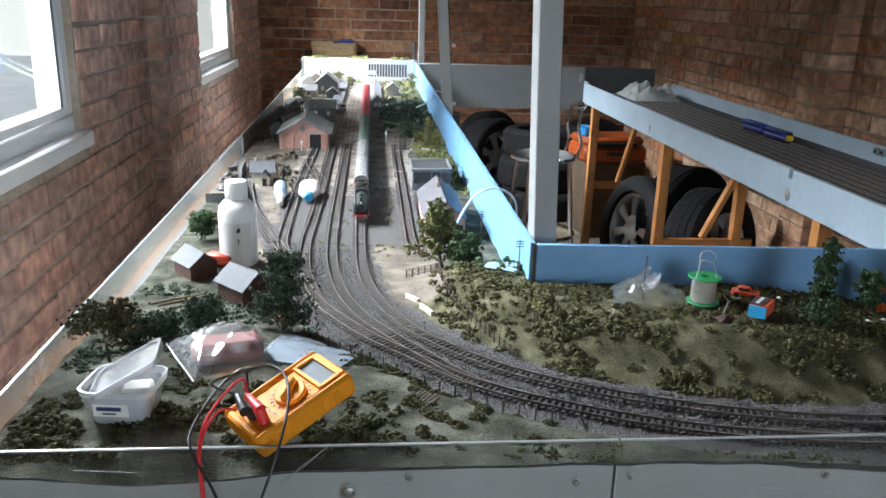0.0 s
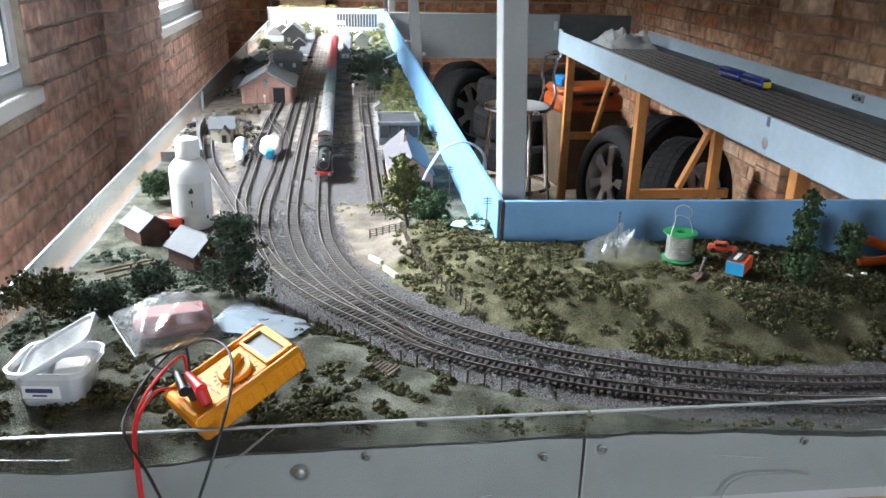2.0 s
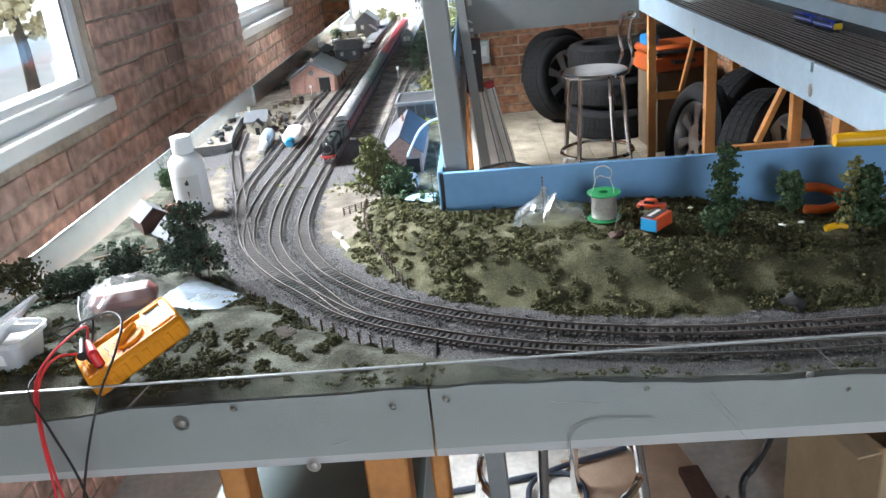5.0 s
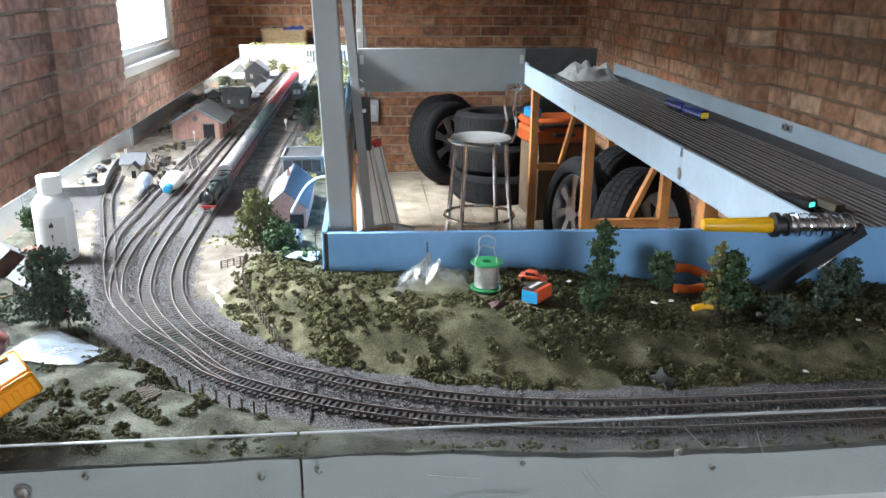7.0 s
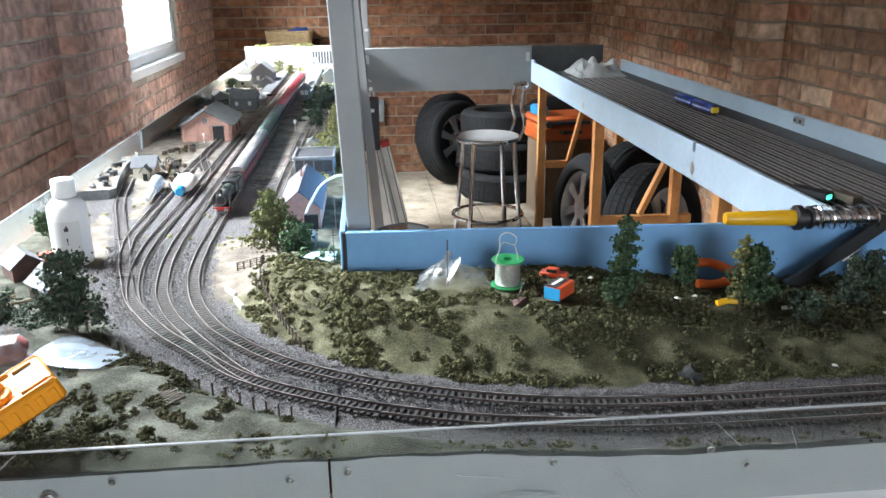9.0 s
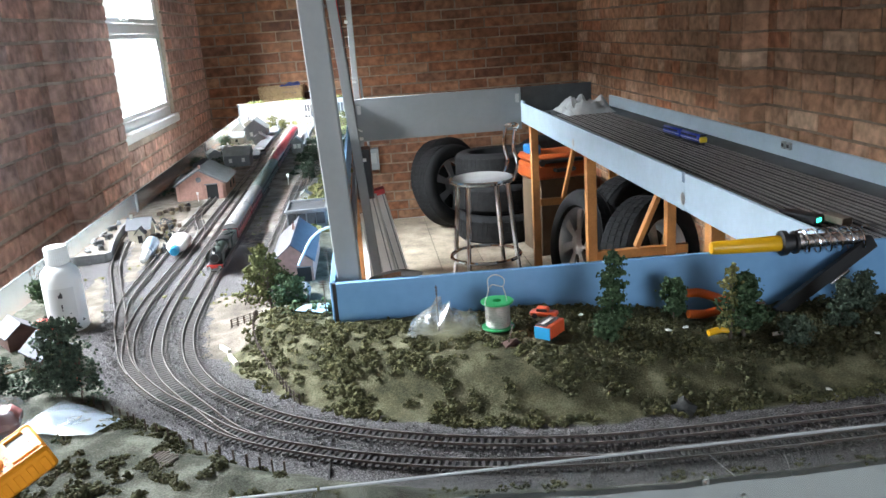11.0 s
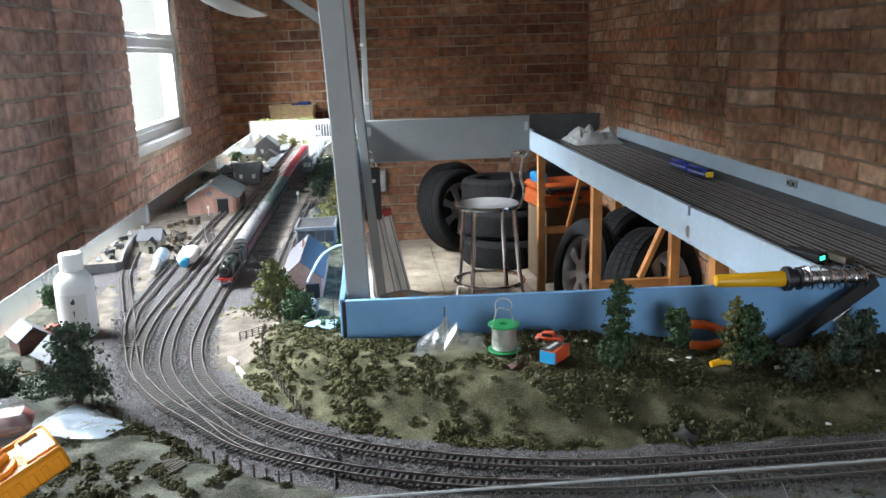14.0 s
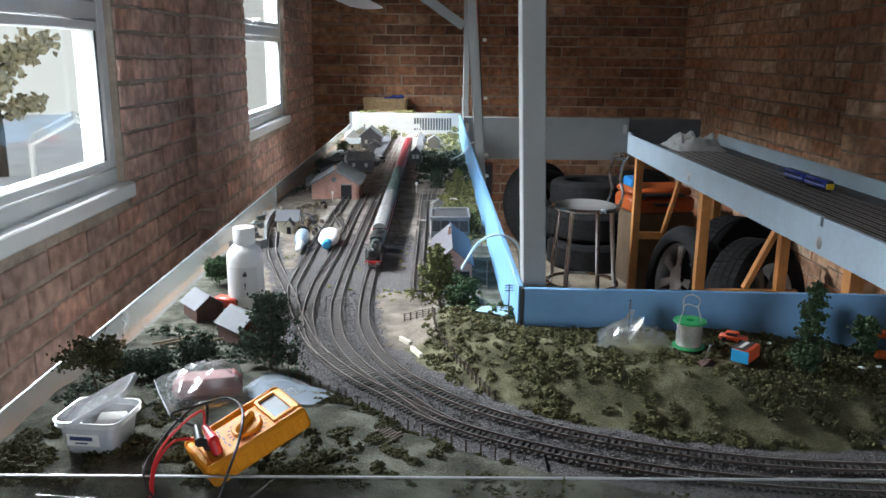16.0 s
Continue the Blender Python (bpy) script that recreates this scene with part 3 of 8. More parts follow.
def fascia(x0, x1):
    """Grey front board whose top edge follows the scenery."""
    g = Geo()
    n = int((x1 - x0) / 0.015)
    top = []
    for i in range(n + 1):
        x = x0 + (x1 - x0) * i / n
        top.append((x, ground_z(x, 0.915) - 0.0035))
    poly = [(x1, 0.922 - 0.014 * smooth(0.25, 0.85, x1)), (x0, 0.922 - 0.014 * smooth(0.25, 0.85, x0))] + top
    g.prism([(float(a), float(b)) for a, b in poly], 0.909, 0.922, "y")
    return g


# grey set lighter here to take in front light and the guard's reflections
FASCIA_PAINT = mat("fascia_grey_paint", (0.44, 0.445, 0.435), 0.42, 0, 0.07, 5, 0.08, 40, 0.5)
fas_l = part("fascia", fascia(X0 - 0.012, 0.2275), FASCIA_PAINT, baseboard)
fas_r = part("fascia", fascia(0.2305, X1), FASCIA_PAINT, baseboard)
SCREW = mat("zinc_screw", (0.45, 0.44, 0.42), 0.35, 0.9, 0.2, 300, 0.1)
for px, pz, r in ((-0.041, 0.986, 0.006), (0.094, 0.921, 0.0055), (0.19, 0.99, 0.0032), (0.247, 0.995, 0.0032), (0.455, 0.992, 0.003), (0.62, 0.995, 0.003), (0.66, 0.975, 0.0025), (0.02, 1.0, 0.003)):
    sc = part("screw", Geo().lathe([(0.0, 0.0022), (r * 0.35, 0.0024), (r * 0.9, 0.0012), (r, 0.0), (r * 1.5, -0.0003)], 14, Matrix.Translation((px, 0.9065, pz)) @ Matrix.Rotation(radians(90), 4, "X")), SCREW, fas_l if px < 0.229 else fas_r)
for lx in (-0.0165, 0.165, 0.2265, 1.5):
    w = 0.05 if abs(lx - 0.165) < 0.01 else 0.018 if abs(lx - 0.2265) < 0.01 else 0.03
    part("leg", Geo().box((lx, 0.97, 0.465), (w, 0.045, 0.93), bev=0.003), PINE, baseboard)
for ly in (2.2, 3.5, 4.9):
    for lx in (X0 + 0.03, XF - 0.03):
        part("leg", Geo().box((lx, ly, 0.465), (0.045, 0.045, 0.93), bev=0.003), PINE, baseboard)

part("joint_gap", Geo().box((0.2292, 1.02, RAIL_Z - 0.002), (0.0016, 0.19, 0.0032)), BLACK_RUBBER, baseboard, "dark joint between two boards")

# clear perspex strips along the front and the wall side
for nm, x0, x1, lab in (("perspex_guard", X0 - 0.012, 0.2275, "scratched clear perspex guard screwed along the board's front"), ("perspex_guard", 0.2305, X1, "scratched clear perspex guard butting against the next one")):
    pg = thing(nm, lab, "perspex guard", group="perspex guards")
    sheet = part("sheet", Geo().box(((x0 + x1) / 2, 0.9035, 0.988), (x1 - x0, 0.003, 0.103)), PERSPEX, pg)
    sheet.visible_shadow = False
    part("top_edge", Geo().box(((x0 + x1) / 2, 0.9035, 1.0403), (x1 - x0, 0.0031, 0.0014)), PERSPEX_EDGE, pg, "frosted cut edge")
TAPE = film_mat("old_tape", (0.62, 0.62, 0.60), 0.22, 0.3)
scratch = Geo()
for x_, z_, dx, dz in ((0.516, 0.982, 0.042, -0.056), (0.52, 0.985, 0.03, -0.04), (-0.107, 1.0, 0.048, 0.041), (-0.10, 1.003, 0.03, 0.028), (0.356, 0.987, 0.052, -0.007), (0.62, 1.03, 0.03, -0.03), (0.70, 1.02, 0.012, -0.03), (-0.30, 1.02, 0.06, -0.004), (0.12, 0.95, 0.02, 0.004), (0.80, 0.99, 0.05, -0.02)):
    scratch.tube([(x_, 0.9018, z_), (x_ + dx * 0.5, 0.9018, z_ + dz * 0.52), (x_ + dx, 0.9018, z_ + dz)], 0.0005, 4)
solid("scratch_marks", scratch, TAPE, "pale scratches scored in the perspex guard", "scratches", kind="stuff")
scallop = thing("finger_hole", "arched finger notch cut in the perspex guard", "finger notch", (0.422, 0.9018, 0.905))
part("cut_edge", Geo().tube([(-0.048, 0, 0.008), (-0.048, 0, 0.034), (-0.042, 0, 0.046), (-0.030, 0, 0.053), (-0.012, 0, 0.055), (0.012, 0, 0.054), (0.040, 0, 0.051)], 0.0008, 6), PERSPEX_EDGE, scallop)
pg = thing("perspex_guard", "clear perspex guard along the wall side of the board", "perspex guard", group="perspex guards")
# milky grey mixed into the clear sheet stands for its foggy reflection
sheet = part("sheet", Geo().box((X0 - 0.0145, (Y0 + Y2) / 2, 0.983), (0.003, Y2 - Y0, 0.097)), film_mat("glare_perspex", (0.50, 0.54, 0.53), 0.52, 0.2), pg)
sheet.visible_shadow = False
part("top_edge", Geo().box((X0 - 0.0145, (Y0 + Y2) / 2, 1.0325), (0.0031, Y2 - Y0, 0.0014)), PERSPEX_EDGE, pg, "frosted cut edge")
for y in (2.72, 3.9):
    part("clip", Geo().box((X0 - 0.009, y, 1.003), (0.006, 0.008, 0.056), bev=0.001), PERSPEX_EDGE, pg)


# ---- track ----
def track(name, pts, label, rail_r=0.0013, single=False):
    t = thing(name, label, "model track", group="model railway tracks")
    c = glide(pts, 0.012)
    tang = [(c[min(i + 1, len(c) - 1)] - c[max(i - 1, 0)]).normalized() for i in range(len(c))]
    for side in (-1, 1):
        g = Geo()
        v = []
        for p, d in zip(c, tang):
            nrm = Vector((-d.y, d.x, 0))
            o = p + nrm * (side * 0.00905)
            for a, h in ((-0.0009, 0.0), (0.0009, 0.0), (0.0009, 0.0030), (-0.0009, 0.0030)):
                v.append((o.x + nrm.x * a, o.y + nrm.y * a, RAIL_Z + h))
        f = [(i * 4 + j, i * 4 + (j + 1) % 4, i * 4 + 4 + (j + 1) % 4, i * 4 + 4 + j) for i in range(len(c) - 1) for j in range(4)]
        g.add(v, f)
        me = g.mesh("rail", [RAIL_SIDE, RAIL])
        me.polygons.foreach_set("material_index", [1 if j == 2 else 0 for i in range(len(c) - 1) for j in range(4)])
        part("rail", me, [], t)
    return t, glide(pts, 0.0086)


SLEEPER_MESH = Geo().box((0, 0, 0), (0.0315, 0.0042, 0.0026), bev=0.0004).mesh("sleeper", SLEEPER)
LABELS = ["curved double junction track in grey ballast", "curved main line track carrying the train", "siding track joining the curve", "straight shed siding track with sleepers", "coal siding track beside a stone dock", "short crossover track between sidings", "goods siding track ending at a buffer", "short overgrown track among the bushes"]
SLEEPERS = []
for line, lab in zip(LINES, LABELS):
    t, places = track("model_track", line, lab)
    SLEEPERS.append((t, places))

# ---- sky-blue backscene boards ----
bs = thing("backscene_board", "sky-blue painted backscene board along the yard", "backscene", group="backscene boards")
part("panel", Geo().box((0.2335, (1.4 + 4.98) / 2, 1.03), (0.009, 3.58, 0.13), bev=0.001), BLUE_PAINT, bs)
bs = thing("backscene_board", "sky-blue painted backscene board with soot smudges behind the hill", "backscene", group="backscene boards", m=pose(0.2385, 1.3955, 0, 0, 0, -2.6))
part("panel", Geo().box((0.62, 0, 1.03), (1.24, 0.009, 0.13), bev=0.001), BLUE_PAINT, bs)
part("corner_gap", Geo().box((-0.003, 0, 1.03), (0.005, 0.007, 0.128)), BLACK_RUBBER, bs, "dark corner joint")
WHITE_BOARD = mat("white_backscene", (0.75, 0.74, 0.70), 0.7, 0, 0.08, 8, 0.1)
solid("backscene_board", Geo().box(((X0 + XF) / 2, Y2 - 0.01, 1.04), (XF - X0, 0.008, 0.125), bev=0.001), WHITE_BOARD, "whitened backscene board at the far end of the layout", "backscene", group="backscene boards")
bp = thing("bridge_panel", "grey painted bridging panel between layout and shelf", "panel", (0.735, 4.92, 0.97))
part("board", Geo().box((0, 0, 0), (0.965, 0.018, 0.245), bev=0.002), GREY_PAINT, bp)
part("batten", Geo().box((0, 0.02, -0.09), (0.95, 0.022, 0.04), bev=0.002), PINE, bp)
for s in (-0.46, 0.46):
    part("hinge", Geo().box((s, -0.0105, 0.06), (0.022, 0.003, 0.05), bev=0.001), SCREW, bp)

# ---- grey posts ----
def post(x, y, sx, sy, lean, label):
    p = thing("post", label, "post", group="grey roof posts", m=pose(x, y, 0, 0, lean, 0))
    part("shaft", Geo().box((0, 0, ZC / 2), (sx, sy, ZC), bev=0.002), POST_PAINT, p)
    return p


post1 = post(0.300, 1.452, 0.037, 0.05, -2.2, "square grey-painted post behind the backscene corner")
post2 = post(0.340, 3.22, 0.034, 0.045, -4.2, "grey-painted post with a diagonal brace and red wires")
post3 = post(0.268, 5.02, 0.034, 0.04, 0.0, "thin grey-painted post at the far end of the layout")
part("brace", Geo().box((0, 0, 0), (0.50, 0.022, 0.034), m=pose(0.340, 3.22, 0, 0, -4.2, 0).inverted() @ pose(-0.012, 3.22, 1.689, 0, 34.6, 0), bev=0.002), POST_PAINT, post2)

# ---- storage shelf ----
SHELF_TOP = mat("shelf_roofing_felt", (0.085, 0.09, 0.092), 0.8, 0, 0.2, 12, 0.2, 90)
SX0, SX1, SY0, SY1 = 1.222, 1.755, 1.42, 4.93
shelf = thing("storage_shelf", "long pale blue storage shelf with fiddle-yard tracks on pine trestles", "shelf")
part("surface", Geo().box(((SX0 + SX1) / 2, (SY0 + SY1) / 2, 0.935), (SX1 - SX0 - 0.02, SY1 - SY0, 0.018)), SHELF_TOP, shelf)
front = Geo().box((SX0, 3.70, 0.946), (0.012, 2.46, 0.112), bev=0.0015).box((SX0, 1.945, 0.946), (0.012, 1.01, 0.112), bev=0.0015).box((SX0, 2.46, 0.932), (0.012, 0.022, 0.084)).box((SX0, 4.885, 1.006), (0.0125, 0.09, 0.014))
part("front_board", front, PALE_BLUE, shelf)
part("back_board", Geo().box((SX1, (SY0 + SY1) / 2, 0.962), (0.012, SY1 - SY0, 0.086), bev=0.0015), PALE_BLUE, shelf)
part("end_board", Geo().box(((SX0 + 1.64) / 2, SY1, 1.0), (0.42, 0.012, 0.18), bev=0.002), SHELF_TOP, shelf, "dark end board")
LEG_X = 1.60
for y, x in ((4.72, 1.245), (3.56, 1.245), (2.30, 1.245), (4.72, 1.70), (3.56, LEG_X), (2.30, 1.70)):
    part("leg", Geo().box((x, y, 0.446), (0.042, 0.042, 0.893), bev=0.002), PINE, shelf)
for y in (4.72, 3.56, 2.30):
    part("crossbar", Geo().box((1.472, y, 0.44), (0.415, 0.03, 0.04), bev=0.002), PINE, shelf)
for a, b in (((1.40, 4.70, 0.46), (1.50, 4.70, 0.86)), ((1.44, 3.54, 0.47), (1.585, 3.54, 0.80))):
    d = Vector(b) - Vector(a)
    m = Matrix.Translation((Vector(a) + Vector(b)) / 2) @ d.to_track_quat("Z", "X").to_matrix().to_4x4()
    part("brace", Geo().box((0, 0, 0), (0.022, 0.036, d.length), m=m, bev=0.002), PINE, shelf)
for i in range(9):
    tx = 1.285 + i * 0.042
    t = thing("model_track", "straight storage track on the shelf", "model track", group="storage tracks")
    y0, y1 = 1.5, 4.55 + 0.03 * i
    part("sleeper_strip", Geo().box((tx, (y0 + y1) / 2, 0.9455), (0.030, y1 - y0, 0.003)), SLEEPER, t)
    for s in (-0.009, 0.009):
        part("rail", Geo().box((tx + s, (y0 + y1) / 2, 0.949), (0.0022, y1 - y0, 0.004)), RAIL, t)


# ---- scenery growth ----
rnd = random.Random(7)
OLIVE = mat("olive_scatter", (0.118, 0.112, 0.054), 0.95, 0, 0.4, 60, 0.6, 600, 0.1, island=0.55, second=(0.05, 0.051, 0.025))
DARK_LEAF = mat("dark_conifer", (0.085, 0.11, 0.078), 0.9, 0, 0.4, 60, 0.3, 600, 0.1, island=0.4, second=(0.035, 0.05, 0.034))
GREEN_LEAF = mat("green_foliage", (0.075, 0.115, 0.058), 0.9, 0, 0.4, 60, 0.3, 600, 0.1, island=0.4, second=(0.035, 0.06, 0.03))
YELLOW_LEAF = mat("yellow_green_foliage", (0.24, 0.23, 0.095), 0.9, 0, 0.4, 60, 0.3, 600, 0.1, island=0.35, second=(0.12, 0.12, 0.05))
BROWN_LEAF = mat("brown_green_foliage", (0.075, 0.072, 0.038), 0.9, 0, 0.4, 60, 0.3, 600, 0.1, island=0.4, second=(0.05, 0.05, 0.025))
BARK = mat("bark", (0.10, 0.075, 0.055), 0.9, 0, 0.3, 60, 0.5, 300)


def crumb(g, c, r):
    """A ragged crumb of foam flock."""
    v, f = ICO_SMALL
    q = Euler((rnd.random() * 6, rnd.random() * 6, rnd.random() * 6)).to_matrix()
    g.add([(c[0] + w.x, c[1] + w.y, c[2] + w.z * 0.85) for w in (q @ p * (r * rnd.uniform(0.55, 1.3)) for p in v)], f)


def clump(g, x, y, z, r, k=4):
    for _ in range(k):
        a, d = rnd.random() * 6.283, r * math.sqrt(rnd.random()) * 1.15
        rr = r * rnd.uniform(0.26, 0.52)
        crumb(g, (x + d * math.cos(a), y + d * math.sin(a), z + rr * 0.3 + r * max(0.1, 1.25 - d / r) * rnd.uniform(0.0, 1.0)), rr)


# bare spots under the things left lying on the embankment: x, y, radius
BARE = [(0.472, 1.296, 0.034), (0.543, 1.308, 0.026), (0.536, 1.236, 0.036), (0.392, 1.315, 0.05), (0.478, 1.228, 0.018), (0.785, 1.245, 0.022), (0.87, 1.22, 0.022), (0.80, 1.33, 0.04)]


def scatter(label, material, count, box, r0, r1, want=lambda x, y: True, k=4):
    g = Geo()
    pts = []
    for _ in range(count * 30):
        if len(pts) >= count:
            break
        x, y = rnd.uniform(box[0], box[1]), rnd.uniform(box[2], box[3])
        if want(x, y) and all(math.hypot(x - p, y - q) > k for p, q, k in BARE):
            pts.append((x, y))
    if pts:
        hz = heights(np.array([p[0] for p in pts]), np.array([p[1] for p in pts]))
        for (x, y), z in zip(pts, hz):
            clump(g, x, y, float(z) - 0.001, rnd.uniform(r0, r1), k)
    return solid("bushes", g, material, label, "bushes", kind="stuff")


def off_track(x, y, d=0.03):
    return float(np.min(np.hypot(ALL_TRACK[:, 0] - x, ALL_TRACK[:, 1] - y))) > d


def on_hill(x, y):
    de = float(np.min(np.hypot(CURVES[1][:, 0] - x, CURVES[1][:, 1] - y)))
    patch = 0.62 * noise.noise(Vector((x * 10, y * 14, 1.5))) + 0.75 * noise.noise(Vector((x * 38, y * 38, 4)))
    limit = np.interp(de, [0.06, 0.10, 0.15, 0.20, 0.27], [0.24, 0.16, 0.08, -0.22, -0.5]) - 0.18 * float(smooth(0.5, 0.7, x))
    return off_track(x, y, 0.04) and de > 0.056 and patch > limit


def inside_curve(x, y):
    return x > np.interp(y, [1.03, 1.07, 1.1, 1.14, 1.2, 1.3, 1.4, 1.5, 1.6], [0.6, 0.42, 0.34, 0.26, 0.19, 0.115, 0.07, 0.06, 0.06])


scatter("rough olive scrub over the embankment", OLIVE, 1150, (0.262, 0.75, 1.06, 1.37), 0.0034, 0.0076, lambda x, y: inside_curve(x, y) and on_hill(x, y), 13)
# brown-black scrub whose dark tone also carries the shade of this end
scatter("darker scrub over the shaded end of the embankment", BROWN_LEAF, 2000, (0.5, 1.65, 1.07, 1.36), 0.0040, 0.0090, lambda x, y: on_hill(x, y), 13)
scatter("scrub at the embankment's foot beside the track", OLIVE, 300, (0.20, 1.2, 1.055, 1.2), 0.0035, 0.007, lambda x, y: inside_curve(x, y) and 0.045 < float(np.min(np.hypot(CURVES[1][:, 0] - x, CURVES[1][:, 1] - y))) < 0.062 and noise.noise(Vector((x * 25, y * 9, 3))) > -0.15, 12)
scatter("dark hedge running down the hill over the board's joint", OLIVE, 190, (0.222, 0.266, 1.10, 1.37), 0.0045, 0.0090, lambda x, y: abs(x - 0.243 + 0.014 * math.sin(y * 30)) < 0.014 and off_track(x, y, 0.045), 20)
scatter("sparse tufts on the rounded end of the hill", OLIVE, 250, (0.085, 0.232, 1.2, 1.52), 0.0038, 0.0076, lambda x, y: inside_curve(x, y) and off_track(x, y, 0.045) and noise.noise(Vector((x * 42, y * 42, 1))) > 0.42 - 1.5 * float(smooth(1.20, 1.36, y + 0.3 * (x - 0.16))), 13)
scatter("dark undergrowth below the multimeter", BROWN_LEAF, 230, (-0.14, 0.06, 0.93, 1.07), 0.0035, 0.008, lambda x, y: off_track(x, y, 0.038) and 0.6 * noise.noise(Vector((x * 14, y * 14, 7))) + 0.6 * noise.noise(Vector((x * 40, y * 40, 2))) > -0.05 and y < 1.07 - 0.5 * max(0.0, x), 14)
scatter("low dark weeds in the foreground field", BROWN_LEAF, 330, (-0.39, 0.2, 0.93, 1.25), 0.0028, 0.0075, lambda x, y: off_track(x, y, 0.04) and 0.7 * noise.noise(Vector((x * 15, y * 15, 7))) + 0.7 * noise.noise(Vector((x * 42, y * 42, 7))) > 0.22 and y < 1.28 - 0.9 * (x + 0.1), 14)
scatter("dark weeds round the plastic tub", BROWN_LEAF, 150, (-0.39, -0.17, 0.94, 1.05), 0.004, 0.009, lambda x, y: noise.noise(Vector((x * 12, y * 14, 4))) > -0.05, 14)
scatter("dark green undergrowth between the huts and the bags", DARK_LEAF, 430, (-0.39, -0.10, 1.13, 1.52), 0.0035, 0.008, lambda x, y: off_track(x, y, 0.045) and noise.noise(Vector((x * 10, y * 10, 2))) > -0.02, 6)
scatter("weeds along the front edge of the board", OLIVE, 130, (0.12, 1.5, 0.915, 0.955), 0.0028, 0.007, lambda x, y: off_track(x, y, 0.03) and noise.noise(Vector((x * 12, y, 3))) > -0.1, 6)
scatter("tufts in the sunlit yard", YELLOW_LEAF, 70, (-0.39, 0.16, 1.62, 2.6), 0.003, 0.008, lambda x, y: off_track(x, y, 0.022) and noise.noise(Vector((x * 9, y * 9, 5))) > 0.12, 3)
scatter("scrub along the backscene beside the goods yard", YELLOW_LEAF, 170, (0.115, 0.228, 2.2, 3.2), 0.008, 0.017, lambda x, y: off_track(x, y, 0.03), 12)
scatter("dark wood beside the station throat", DARK_LEAF, 120, (0.03, 0.225, 3.15, 4.1), 0.010, 0.022, lambda x, y: off_track(x, y, 0.03), 12)
scatter("bushes near the end of the layout", YELLOW_LEAF, 190, (-0.39, 0.22, 4.1, 4.98), 0.007, 0.018, lambda x, y: (x > 0.05 or y > 4.78 or x < -0.33) and off_track(x, y, 0.03), 8)
scatter("dark clutter of hedges round the station yard", DARK_LEAF, 120, (-0.39, -0.2, 3.2, 4.7), 0.005, 0.012, lambda x, y: off_track(x, y, 0.03) and noise.noise(Vector((x * 14, y * 9, 3))) > 0.05, 7)
scatter("scrub along the wall side of the yard", DARK_LEAF, 70, (-0.40, -0.29, 2.9, 4.0), 0.006, 0.014, lambda x, y: noise.noise(Vector((x * 9, y * 6, 8))) > -0.1, 4)
scatter("bushes under the telegraph pole at the backscene corner", GREEN_LEAF, 28, (0.15, 0.235, 1.42, 1.58), 0.006, 0.012, lambda x, y: True, 4)

# loose stones of the ballast
def stones():
    g = Geo()
    tet = [Vector((1, 1, 1)), Vector((-1, -1, 1)), Vector((-1, 1, -1)), Vector((1, -1, -1))]
    tf = [(0, 1, 2), (0, 3, 1), (0, 2, 3), (1, 3, 2)]
    src = [c for c in ALL_TRACK if c[1] < 1.75]
    for _ in range(16000):
        c = src[rnd.randrange(len(src))]
        x, y = c[0] + rnd.gauss(0, 0.02), c[1] + rnd.gauss(0, 0.02)
        if not (X0 < x < X1 and Y0 < y < 1.9):
            continue
        if float(np.min(np.abs(np.hypot(src_xy[:, 0] - x, src_xy[:, 1] - y)))) > 0.036:
            continue
        r = rnd.uniform(0.0006, 0.0013)
        q = Euler((rnd.random() * 6, rnd.random() * 6, rnd.random() * 6)).to_matrix()
        o = Vector((x, y, RAIL_Z - 0.0030 + rnd.random() * 0.0012))
        g.add([o + q @ (t * r) for t in tet], tf)
    return g


src_xy = np.array([c for c in ALL_TRACK if c[1] < 1.75])[::2]
solid("ballast_stones", stones(), STONES, "loose grey ballast stones between the sleepers", "ballast", kind="stuff")


